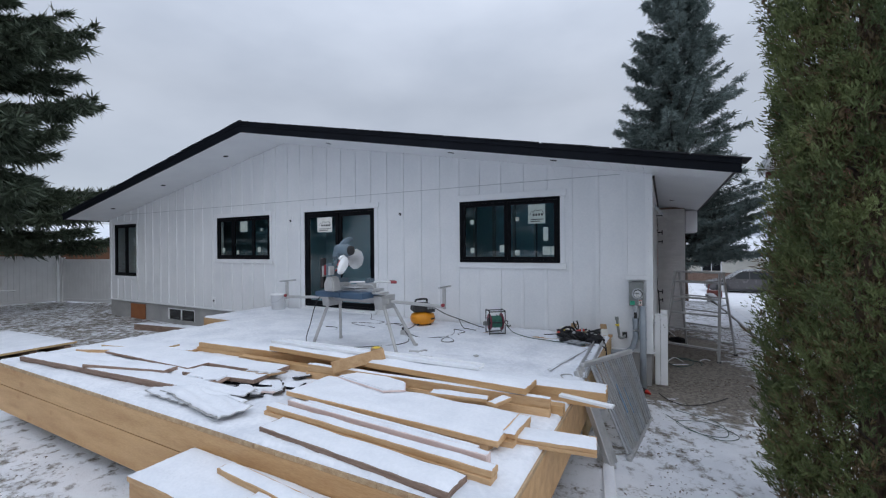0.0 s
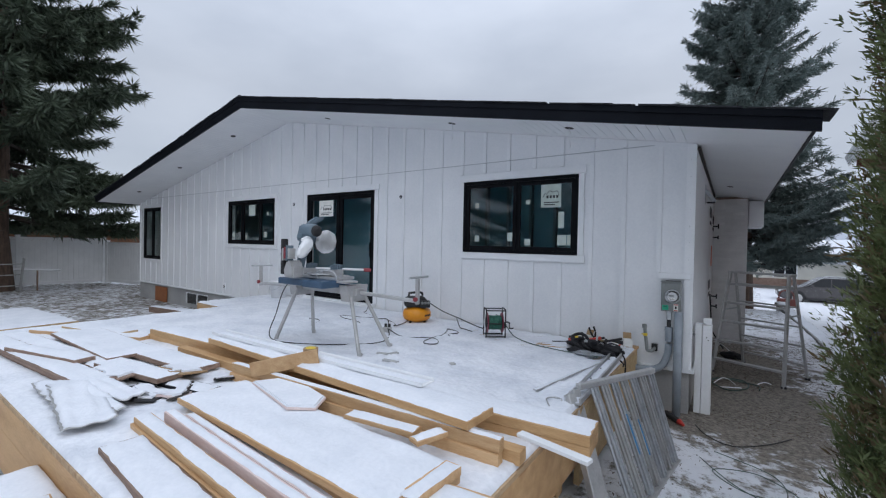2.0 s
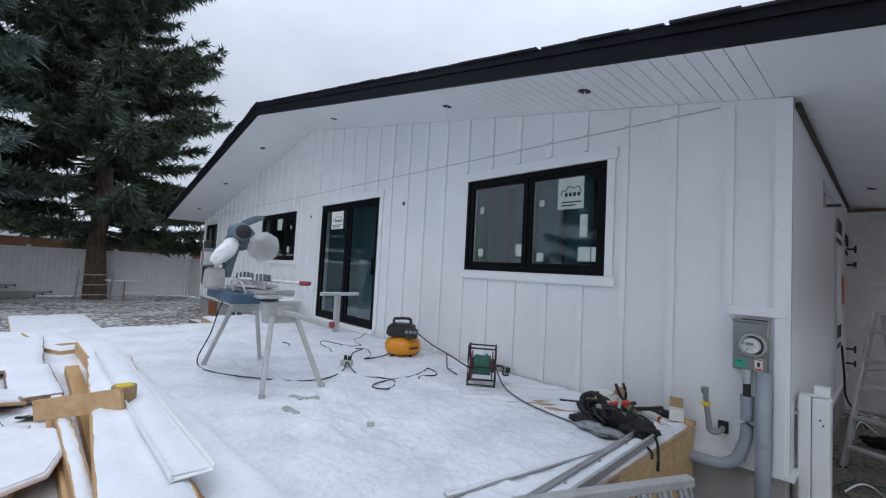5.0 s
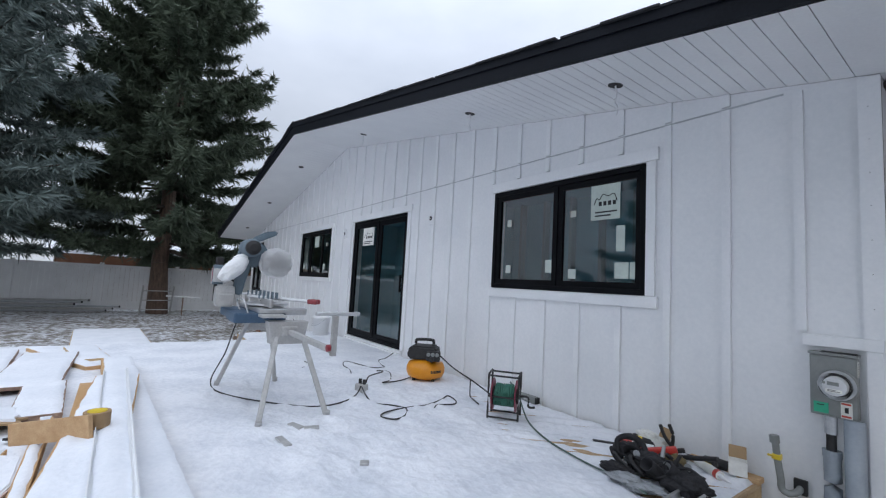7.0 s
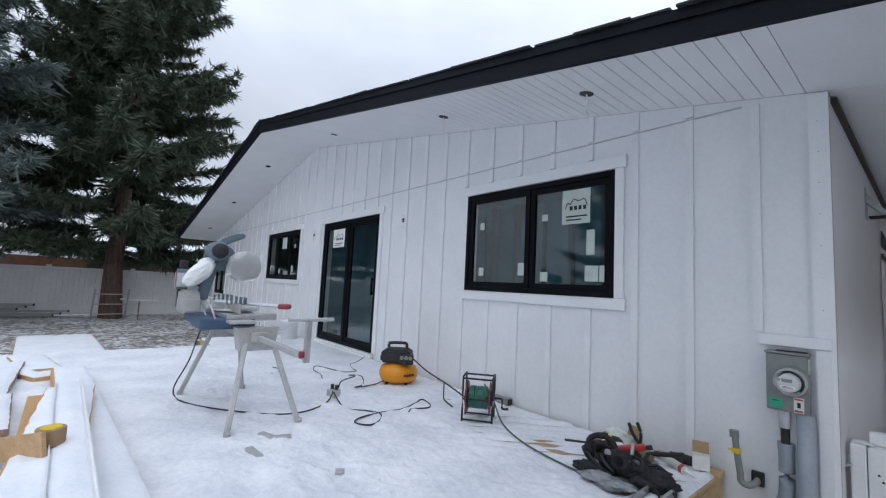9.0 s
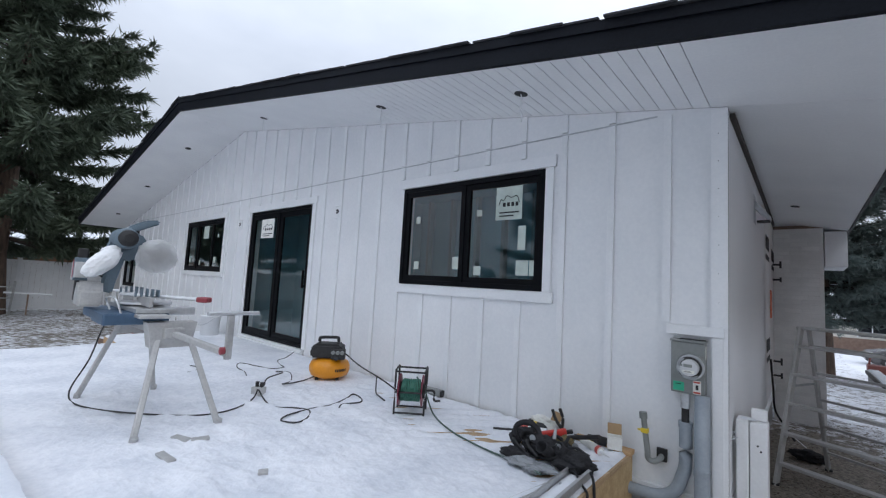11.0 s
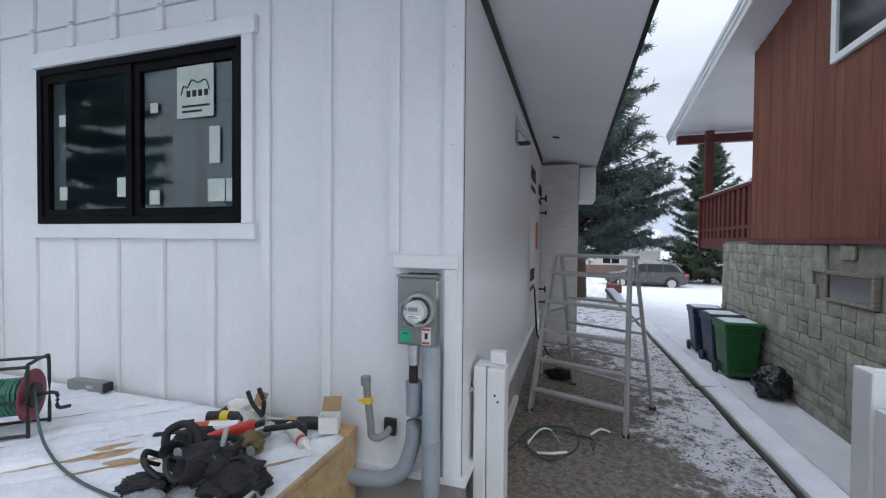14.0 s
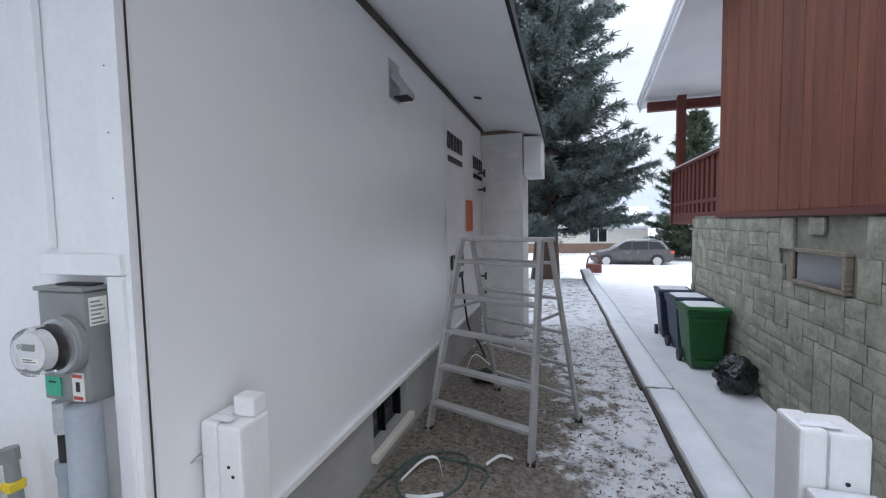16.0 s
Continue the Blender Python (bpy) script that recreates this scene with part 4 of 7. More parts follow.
lumber((-6.45, 3.75), (-5.5, 3.95), 0.3, D, D + 0.03, OSB, "sheet offcut lying on the pile")
lumber((-4.05, 3.36), (-3.2, 3.50), 0.2, D + 0.05, D + 0.085, OLDWOOD, "short weathered offcut on the pile")
lumber((-3.62, 3.44), (-2.82, 3.62), 0.16, D, D + 0.03, FASCIA, "dark strip of flashing under snow")
lumber((-5.2, 3.0), (-4.2, 3.25), 0.16, D + 0.065, D + 0.10, OLDWOOD, "short weathered offcut on the pile")
lumber((-2.42, 2.60), (-1.35, 2.52), 0.11, 0.242, 0.30, WOOD, "fresh board resting on the step")
lumber((-1.98, 2.46), (-1.05, 2.38), 0.10, 0.242, 0.295, WOOD, "fresh board resting on the step")
lumber((-0.36, 4.85), (-0.24, 4.05), 0.09, GROUND + 0.01, GROUND + 0.04, TRIM, "white trim board lying on the ground", thick=0.012)



def bent_sheet(at, turn, L, w, seed, label):
    """A thin metal sheet creased along its length, its upper side under snow."""
    top = thing("metal_sheet", label, "sheet metal", at, turn, "bent sheets on the deck")

    def z(u, v):
        crease = 0.028 * abs(((v / w * 2.4 + 0.35 * math.sin(seed)) % 1.0) - 0.5)
        return crease + 0.030 * noise.noise((u * 2.6, v * 3.0, seed)) + 0.010 * noise.noise((u * 9, v * 9, seed)) + 0.05 * max(u / L - 0.75, 0) ** 1.5

    for name, lift, inset, thick, m in (("sheet", 0.0, 0.0, 0.003, DULLALU), ("snow", 0.004, 0.012, 0.014, SNOW)):
        n, k = 28, 12
        verts, faces = [], []
        for side in (0, 1):
            for a in range(n + 1):
                for b in range(k + 1):
                    wob = 0.02 * noise.noise((a * 0.5, b * 0.7, seed + 4))
                    u = inset + (L - 2 * inset) * a / n
                    v = -w / 2 + inset + (w - 2 * inset) * b / k + (wob if b in (0, k) else 0) + 0.12 * w * math.sin(u * 2.2 + seed)
                    edge = a in (0, n) or b in (0, k)
                    verts.append((u, v, z(u, v) + lift + (thick * (0.3 if edge and name == "snow" else 1) if side else 0)))
        base = (n + 1) * (k + 1)
        for a in range(n):
            for b in range(k):
                q = (a * (k + 1) + b, (a + 1) * (k + 1) + b, (a + 1) * (k + 1) + b + 1, a * (k + 1) + b + 1)
                faces.append(tuple(base + i for i in q))
                faces.append(q[::-1])
        rim = [a * (k + 1) for a in range(n + 1)] + [n * (k + 1) + b for b in range(1, k + 1)] + [a * (k + 1) + k for a in range(n - 1, -1, -1)] + [b for b in range(k - 1, 0, -1)]
        for p, q in zip(rim, rim[1:] + rim[:1]):
            faces.append((p, q, base + q, base + p))
        ob = raw(name, verts, faces, m, True)
        ob.parent = top
        if name == "snow":
            tagged(ob, "thin snow on the sheet")


for x, y, a, L, w, seed in ((-3.90, 2.97, 2, 1.05, 0.28, 2.0), (-3.74, 3.08, -12, 1.05, 0.26, 5.0), (-3.80, 3.14, 4, 0.85, 0.18, 8.0)):
    bent_sheet((x, y, D + 0.03 + 0.012 * seed / 4), a, L, w, seed, "bent pale metal sheet under thin snow on the deck")


def torn_piece(at, turn, L, w, seed, material, label):
    """A broken scrap with a ragged outline and a patch of snow on its upper side."""
    rnd = random.Random(seed)
    t = new("torn_scrap")
    t.empty_display_size = 0.05
    t.matrix_basis = pose(*at, *turn)
    tagged(t, label, "scrap", "torn scraps in the lumber pile")
    n = 9
    low = [(L * i / n, -w / 2 + rnd.uniform(-0.2, 0.2) * w) for i in range(n + 1)]
    high = [(L * i / n + rnd.uniform(-0.01, 0.01), w / 2 + rnd.uniform(-0.25, 0.15) * w) for i in range(n, -1, -1)]
    part("scrap", prism(bmesh.new(), low + high, 0.012, lambda u, v, d: (u, v, d)), material, t)
    inner = [(L / 2 + (u - L / 2) * 0.82, v * 0.72) for u, v in low + high]
    bm = prism(bmesh.new(), inner, 0.014, lambda u, v, d: (u, v, 0.0125 + d))
    bmesh.ops.bevel(bm, geom=[e for e in bm.edges if min(v.co.z for v in e.verts) > 0.02], offset=0.008, segments=2, affect="EDGES")
    part("snow", bm, SNOW, t, "patch of snow")
    return t


for x, y, z, turn, L, w, seed, m, lab in (
        (-3.62, 3.40, 0.05, (12, 0, 20), 0.42, 0.14, 1, INK, "torn black flashing under a patch of snow"),
        (-3.30, 3.36, 0.03, (-14, 0, -18), 0.40, 0.15, 2, INK, "torn black flashing under a patch of snow"),
        (-3.52, 3.62, 0.07, (-8, 0, 8), 0.36, 0.20, 3, CHIPBOARD, "broken brown panel piece under snow"),
        (-3.10, 3.58, 0.03, (10, 0, -35), 0.34, 0.10, 4, WOODGAPSHADE, "dark broken strip lying in the pile"),
        (-3.95, 3.28, 0.07, (8, 0, 6), 0.50, 0.22, 5, OLDWOOD, "broken brown panel piece under snow"),
        (-3.35, 3.20, 0.02, (-6, 0, 28), 0.55, 0.16, 6, PINKWOOD, "pale split board end under snow"),
        (-3.05, 3.75, 0.02, (-12, 0, 60), 0.20, 0.12, 7, INK, "torn black flashing under a patch of snow")):
    torn_piece((x, y, D + z), turn, L, w, seed, m, lab)
stake = thing("offcut_board", "bare yellow board on edge leaning across the beams", "lumber", (0, 0, 0), group="lumber lying on the deck")
part("board", bar(bmesh.new(), (-2.62, 3.80, 0.59), (-2.26, 4.12, 0.69), 0.02, 0.105), WOOD, stake)
tape = thing("tape_roll", "tan roll of tape with a yellow core on the plank", "tape", (-2.365, 4.135, 0.655))
bm = bmesh.new()
lathe(bm, [(0.040, 0.0), (0.054, 0.0), (0.056, 0.004), (0.056, 0.072), (0.054, 0.076), (0.040, 0.076)], seg=24)
part("roll", bm, CHIPBOARD, tape, smooth=False)
part("core", lathe(bmesh.new(), [(0.030, 0.002), (0.0395, 0.002), (0.0395, 0.079), (0.030, 0.079)], seg=24), SAFETY, tape, "yellow core")

gutter = thing("gutter_length", "length of white metal gutter holding snow", "gutter", (-3.79, 4.165, 0.642), 1.6)
bm = bmesh.new()
prism(bm, [(-0.072, 0.028), (-0.07, 0.0), (0.07, 0.0), (0.072, 0.018), (0.078, 0.024), (0.072, 0.026), (0.067, 0.018), (0.066, 0.004), (-0.066, 0.004), (-0.067, 0.028)], 2.48, lambda u, v, d: (d, u, v))
part("channel", bm, TRIM, gutter)
part("snow", snow_cap(bmesh.new(), 2.46, 0.125, 0.006, 77, 0.016), SNOW, gutter, "thin snow inside", True)


# ---- fence and the far side of the yard ----
def vinyl_fence(path, top_z, label, plank=0.152):
    """White privacy fence: posts with caps, rails and upright planks."""
    f = thing("fence", label, "fence")
    for (x0, y0), (x1, y1) in zip(path, path[1:]):
        d = Vector((x1 - x0, y1 - y0))
        L = d.length
        ang = math.degrees(math.atan2(d.y, d.x))
        m = pose(x0, y0, 0, 0, 0, ang)
        n = max(round(L / 2.44), 1)
        for k in range(n + 1):
            p = part("post", boxes(((-0.06, -0.06, GROUND - 0.1), (0.06, 0.06, top_z + 0.04)), ((-0.07, -0.07, top_z + 0.042), (0.07, 0.07, top_z + 0.07)), bevel=0.006), VINYL, f)
            p.matrix_basis = m @ pose(L * k / n, 0, 0)
        for k in range(n):
            a, b = L * k / n + 0.062, L * (k + 1) / n - 0.062
            for z in (GROUND + 0.05, top_z - 0.1):
                r = part("rail", boxes(((a, -0.025, z), (b, 0.025, z + 0.1)), bevel=0.005), VINYL, f)
                r.matrix_basis = m
        cnt = int(L / plank)
        shared = mesh_of("plank", boxes(((0, -0.011, GROUND + 0.152), (L / cnt - 0.004, 0.011, top_z - 0.102))), VINYL)
        for k in range(cnt):
            ob = new("plank", shared)
            ob.parent = f
            ob.matrix_basis = m @ pose(L * k / cnt, 0, 0)
    return f


vinyl_fence([(-20.2, -9.0), (-20.2, 8.0)], 1.5, "tall white vinyl privacy fence closing the yard")
vinyl_fence([(-20.0, 8.06), (-15.1, 9.2)], 1.36, "lower white vinyl gate panel beside the house")
# out of view: added to close the yard for reflections and bounced light
vinyl_fence([(-20.2, -9.2), (9.0, -9.2)], 1.5, "unseen white vinyl fence added behind the yard for reflections", 0.3)


def gable_house(name, label, x0, x1, y0, y1, zb, ze, zr, wall, along="y", band=None, wins=()):
    """A low far house: walls, snowy roof and windows."""
    h = thing(name, label, "house")
    part("wall", boxes(((x0, y0, zb), (x1, y1, ze))), wall, h)
    if band:
        part("brick_band", boxes(((x0 - 0.04, y0 - 0.04, zb), (x1 + 0.04, y1 + 0.04, band))), BROWNBRICK, h, "brown brick lower wall")
    bm = bmesh.new()
    o = 0.5
    if along == "y":
        xm = (x0 + x1) / 2
        prism(bm, [(x0 - o, ze - 0.1), (xm, zr), (x1 + o, ze - 0.1), (x1 + o, ze + 0.1), (xm, zr + 0.22), (x0 - o, ze + 0.1)], y1 - y0 + 2 * o, lambda u, v, d: (u, y0 - o + d, v))
    else:
        ym = (y0 + y1) / 2
        prism(bm, [(y0 - o, ze - 0.1), (ym, zr), (y1 + o, ze - 0.1), (y1 + o, ze + 0.1), (ym, zr + 0.22), (y0 - o, ze + 0.1)], x1 - x0 + 2 * o, lambda u, v, d: (x0 - o + d, u, v))
    part("roof", bm, SNOW, h, "roof white with snow")
    for (ax, ay, az, bx, by, bz) in wins:
        w = part("window", boxes(((ax, ay, az), (bx, by, bz))), CARGLASS, h)
        t = 0.08
        for fa, fb in (((ax - t, ay - 0.02, az - t), (ax - 0.002, by, bz + t)), ((bx + 0.002, ay - 0.02, az - t), (bx + t, by, bz + t)), (((ax + bx) / 2 - 0.03, ay - 0.02, az), ((ax + bx) / 2 + 0.03, ay - 0.002, bz))):
            part("window_frame", boxes((fa, fb)), TRIM, w)
    return h


gable_house("far_house", "low brown house with a snowy roof behind the fence", -36.0, -26.5, 1.0, 15.0, -0.3, 2.05, 3.1, BROWNHOUSE, "y")
gable_house("far_house", "cream house with a brick base across the street", -2.0, 7.4, 43.0, 50.0, -1.7, 0.78, 2.3, CREAM, "x", -0.55, ((3.0, 42.93, -0.4, 4.3, 42.99, 0.62),))
gable_house("far_house", "pale house with a snowy roof down the street", -16.0, -6.0, 44.0, 52.0, -1.7, 0.9, 2.4, CREAM, "x")
bm = bmesh.new()
prism(bm, [(-500, -5), (-300, 24), (-160, 16), (-60, 30), (20, 38), (60, 26), (150, 46), (320, 22), (500, -5)], 30, lambda u, v, d: (u, 430 + d, v))
structure("backdrop_hills", bm, HILL, "hazy snowy hills on the horizon", "hills")

# bare poplars far off above the roof
for x, y, h in ((-22.5, 36.0, 9.6), (-21.7, 37.0, 8.4)):
    t = thing("bare_tree", "distant bare poplar with thin upright twigs", "tree", (x, y, -0.4))
    bm = bmesh.new()
    rod(bm, (0, 0, 0), (0.1, 0, h), 0.12, 0.02, 8)
    part("trunk", bm, BARK, t)
    bm = bmesh.new()
    rnd = random.Random(int(h * 10))
    for k in range(60):
        z = rnd.uniform(h * 0.3, h * 0.92)
        a = rnd.uniform(0, math.tau)
        l = rnd.uniform(0.5, 1.6)
        rod(bm, (0, 0, z), (0.32 * l * math.cos(a), 0.32 * l * math.sin(a), z + l), 0.022, 0.006, 4)
    part("branches", bm, TWIG, t)

# panel on a pallet on the snow
pal = thing("pallet", "snow-covered panel on a wooden pallet in the yard", "pallet", (-11.0, 3.9, GROUND), 4)
for k in range(3):
    part("bearer", boxes(((-1.25, -0.55 + 0.5 * k, 0.0), (1.25, -0.45 + 0.5 * k, 0.17)), bevel=0.004), OLDWOOD, pal)
for k in range(7):
    part("slat", boxes(((-1.22 + 0.38 * k, -0.58, 0.172), (-1.10 + 0.38 * k, 0.58, 0.192))), OLDWOOD, pal)
part("panel", boxes(((-1.3, -0.62, 0.195), (1.3, 0.62, 0.23)), bevel=0.006), OSB, pal)
cap = part("snow", snow_cap(bmesh.new(), 2.6, 1.22, 0.23, 5, 0.03), SNOW, pal, "even snow on top", True)
cap.location = (-1.3, 0, 0)

# small pieces of lumber and dug earth by the basement window
for i, (p0, p1, w, z0, z1) in enumerate((((-11.4, 6.45), (-9.2, 6.75), 0.2, GROUND, GROUND + 0.14), ((-10.9, 6.8), (-9.4, 6.95), 0.14, GROUND, GROUND + 0.1), ((-8.9, 6.3), (-7.7, 6.5), 0.16, GROUND, GROUND + 0.12))):
    lumber(p0, p1, w, z0, z1, OLDWOOD, "weathered timber by the basement window")
structure("basement_window_1", boxes(((-11.75, WALL + 0.06, -0.17), (-10.55, WALL + 0.1, 0.13))), CARGLASS, "dark basement window pane", "window")
structure("basement_frame_1", boxes(((-11.75, WALL + 0.04, 0.1), (-10.55, WALL + 0.058, 0.13)), ((-11.75, WALL + 0.04, -0.17), (-11.71, WALL + 0.058, 0.1)), ((-11.18, WALL + 0.04, -0.17), (-11.14, WALL + 0.058, 0.1)), ((-10.59, WALL + 0.04, -0.17), (-10.55, WALL + 0.058, 0.1))), TRIM, "white basement window frame", "window")
structure("basement_window_2", boxes(((EAST - 0.12, 8.782, -0.108), (EAST - 0.10, 9.358, 0.163))), CARGLASS, "dark basement window pane", "window")
structure("basement_frame_2", boxes(((EAST - 0.098, 8.782, 0.14), (EAST - 0.07, 9.358, 0.163)), ((EAST - 0.098, 8.782, -0.108), (EAST - 0.07, 8.80, 0.138)), ((EAST - 0.098, 9.335, -0.108), (EAST - 0.07, 9.358, 0.138)), ((EAST - 0.098, 9.06, -0.108), (EAST - 0.07, 9.08, 0.138))), BLACK, "black basement window frame", "window")
structure("basement_sill_2", boxes(((EAST - 0.10, 8.74, -0.16), (EAST + 0.025, 9.42, -0.112)), bevel=0.008), CREAM, "pale mortar sill below the basement window", "sill")
board = thing("plywood_patch", "orange-brown plywood patch against the foundation", "panel", (-13.55, WALL - 0.01, GROUND))
part("sheet", boxes(((0, 0, 0), (0.75, 0.02, 0.42)), bevel=0.003), surf("orange_plywood", (0.26, 0.09, 0.03), (0.36, 0.14, 0.05), 6, 0.7, 0, 0.1), board)


# ladders and pipes against the fence
def ladder(name, L, w, rungs, label, at, turn, material, tilt=0.0):
    ob = new(name)
    ob.empty_display_size = 0.1
    ob.matrix_basis = pose(*at, tilt, 0, turn)
    tagged(ob, label, "ladder")
    for s in (-1, 1):
        part("rail", boxes(((-0.0, s * w / 2 - 0.014, 0.0), (L, s * w / 2 + 0.014, 0.07)), ((0, s * w / 2 - 0.03, 0.0), (L, s * w / 2 + 0.03, 0.008)), bevel=0.003), material, ob)
    for k in range(rungs):
        x = L * (k + 0.5) / rungs
        part("rung", rod(bmesh.new(), (x, -w / 2 + 0.012, 0.035), (x, w / 2 - 0.012, 0.035), 0.016, seg=8), material, ob)
    return ob


for k in range(6):
    y0, z = -4.6 + 0.5 * (k % 3), GROUND + 0.05 + 0.075 * k
    p = thing("metal_pole", "long grey scaffold pole stacked against the fence", "pole", group="poles stacked against the fence")
    part("pole", rod(bmesh.new(), (-19.75 + 0.10 * (k % 2), y0, z), (-19.75 + 0.10 * (k % 2), y0 + 8.0 - 0.3 * k, z), 0.036, seg=10), DULLALU if k % 2 else STEEL, p)
    part("end_cap", rod(bmesh.new(), (-19.75 + 0.10 * (k % 2), y0 + 8.002 - 0.3 * k, z), (-19.75 + 0.10 * (k % 2), y0 + 8.05 - 0.3 * k, z), 0.039, seg=10), RUBBER, p)
lean = ladder("short_ladder", 1.1, 0.95, 3, "short pale ladder leaning on the spruce trunk", (-18.55, 4.7, GROUND), 0, DULLALU)
lean.matrix_basis = pose(-18.6, 4.9, GROUND, 0, -74, 8)
plank = thing("pipe_length", "pale pipe propped beside the tree", "pipe")
part("pipe", rod(bmesh.new(), (-18.6, 5.2, 0.45), (-18.4, 6.3, 0.40), 0.03), TRIM, plank)
part("support", bar(bmesh.new(), (-18.5, 5.75, GROUND), (-18.5, 5.75, 0.41), 0.04, 0.04, (0, 1, 0)), OLDWOOD, plank)


# ---- mitre saw on its stand ----
def saw_stand():
    s = thing("saw_stand", "grey folding steel stand carrying the mitre saw", "saw stand", (0, 0, DECK))
    z = 0.60
    for foot, topp in (((-3.97, 4.90), (-3.86, 5.10)), ((-2.70, 4.975), (-3.02, 5.14)), ((-2.745, 5.465), (-3.02, 5.32)), ((-3.945, 5.40), (-3.86, 5.30))):
        leg = part("leg", bar(bmesh.new(), (*foot, 0.02), (*topp, z), 0.034, 0.034, (0, 1, 0), 0.006), DULLALU, s)
        part("rubber_foot", rod(bmesh.new(), (*foot, 0.008), (foot[0] + 0.01, foot[1] + 0.004, 0.05), 0.023, seg=10), DULLALU, leg)
    part("main_beam", boxes(((-4.02, 5.15, z - 0.02), (-2.94, 5.27, z + 0.05)), bevel=0.008), DULLALU, s)
    for x in (-3.90, -3.03):
        bm = bmesh.new()
        prism(bm, [(-0.15, 0.085), (0.15, 0.085), (0.12, -0.085), (-0.12, -0.085)], 0.12, lambda u, v, d: (x - 0.075 + d, 5.21 + u, z + v))
        part("leg_bracket", bm, DULLALU, s, "grey folded bracket")
    for sx in (1, -1):
        x0, x1 = (-2.94, -2.22) if sx > 0 else (-4.02, -4.80)
        part("extension_arm", bar(bmesh.new(), (x0, 5.21, z + 0.01), (x1, 5.27 if sx > 0 else 5.21, z - 0.02), 0.036, 0.036, bevel=0.005), DULLALU, s)
        yp = 5.25 if sx > 0 else 5.20
        p = part("support_post", boxes(((x1 - 0.016, yp, z - 0.05), (x1 + 0.016, yp + 0.035, z + 0.20)), bevel=0.004), DULLALU, s)
        part("roller", rod(bmesh.new(), (x1, yp - 0.11, z + 0.212), (x1, yp + 0.18, z + 0.212), 0.012, seg=12), ALU, p)
        part("knob", lathe(bmesh.new(), [(0.010, 0), (0.022, 0.004), (0.022, 0.026), (0.010, 0.03)], (x1, yp, z + 0.0), 12, "Y"), MAROON, p, "red plastic knob")
    return s


saw_stand()


def mitre_saw():
    """Sliding mitre saw turned away from the yard: column and dust bag in front, blade guard towards the house."""
    s = thing("mitre_saw", "blue-grey sliding mitre saw with plastic wrapped round its guard", "saw", (-3.45, 5.06, 1.075))
    part("base", boxes(((-0.44, -0.20, 0.0), (-0.03, 0.16, 0.07)), bevel=0.014), BLUE, s, "blue cast base")
    part("base", boxes(((0.0, -0.22, -0.004), (0.34, 0.16, 0.072)), bevel=0.014), BLUE, s, "blue cast base")
    part("table", boxes(((-0.42, -0.05, 0.073), (0.36, 0.20, 0.105)), bevel=0.006), ALU, s)
    part("turntable", lathe(bmesh.new(), [(0.17, 0.0), (0.18, 0.006), (0.18, 0.02), (0.16, 0.024)], (0, 0.08, 0.113), 28), ALU, s)
    part("mitre_arm", boxes(((-0.05, 0.205, 0.03), (0.05, 0.42, 0.09)), bevel=0.01), ALU, s)
    part("table_extension", boxes(((0.365, -0.06, 0.05), (0.50, 0.12, 0.072)), bevel=0.006), DULLALU, s)
    for x0, x1 in ((-0.34, -0.05), (0.06, 0.36)):
        f = part("fence", boxes(((x0, 0.02, 0.114), (x1, 0.045, 0.18)), bevel=0.006), DULLALU, s)
        for k in range(5):
            part("fin", boxes(((x1 - 0.11 - 0.01 * k, -0.045 + 0.034 * k, 0.181), (x1 - 0.08, -0.035 + 0.034 * k, 0.240 - 0.004 * abs(k - 2))), bevel=0.005), TEAL, f)
    for off in (-0.028, 0.028):
        side = Vector((-0.753, 0.658, 0.000)) * off
        part("slide_rod", rod(bmesh.new(), Vector((0.034, -0.062, 0.189)) + side, Vector((0.390, 0.345, 0.172)) + side, 0.012, seg=10), ALU, s)
        part("end_stop", bar(bmesh.new(), Vector((0.370, 0.322, 0.173)) + side, Vector((0.423, 0.383, 0.170)) + side, 0.036, 0.038, bevel=0.008), MAROON, s, "dark red end stop")
    wire = smooth_line([(0.20, -0.16, 0.09), (0.22, -0.19, 0.17), (0.46, -0.19, 0.18), (0.50, -0.16, 0.09)], 4)
    part("wire_stop", tube(bmesh.new(), wire, 0.006, 6, 1), ALU, s)
    bm = bmesh.new()
    prism(bm, [(-0.09, 0.09), (0.07, 0.09), (0.06, 0.20), (0.03, 0.27), (-0.05, 0.27), (-0.10, 0.17)], 0.14, lambda u, v, d: (u - 0.10, -0.30 + d, v))
    bmesh.ops.bevel(bm, geom=bm.edges[:], offset=0.014, segments=2, affect="EDGES")
    part("pivot_housing", bm, DULLALU, s, "pale grey pivot housing")
    for k in range(4):
        part("linkage", boxes(((-0.19 + 0.035 * k, -0.33, 0.27 + 0.02 * (k % 2)), (-0.165 + 0.035 * k, -0.25, 0.40 + 0.015 * (k % 3))), bevel=0.004), (DULLALU, MAROON, TEAL, DULLALU)[k], s)
    part("rear_plate", boxes(((-0.25, -0.30, 0.12), (-0.20, -0.24, 0.50)), bevel=0.012), INK, s, "black rear bracket")
    bm = bmesh.new()
    prism(bm, [(-0.17, 0.20), (-0.10, 0.18), (-0.07, 0.34), (-0.03, 0.50), (-0.12, 0.55), (-0.15, 0.44)], 0.06, lambda u, v, d: (-0.16 + d, u, v))
    bmesh.ops.bevel(bm, geom=bm.edges[:], offset=0.012, segments=2, affect="EDGES")
    part("arm_column", bm, TEAL, s)
    bm = bmesh.new()
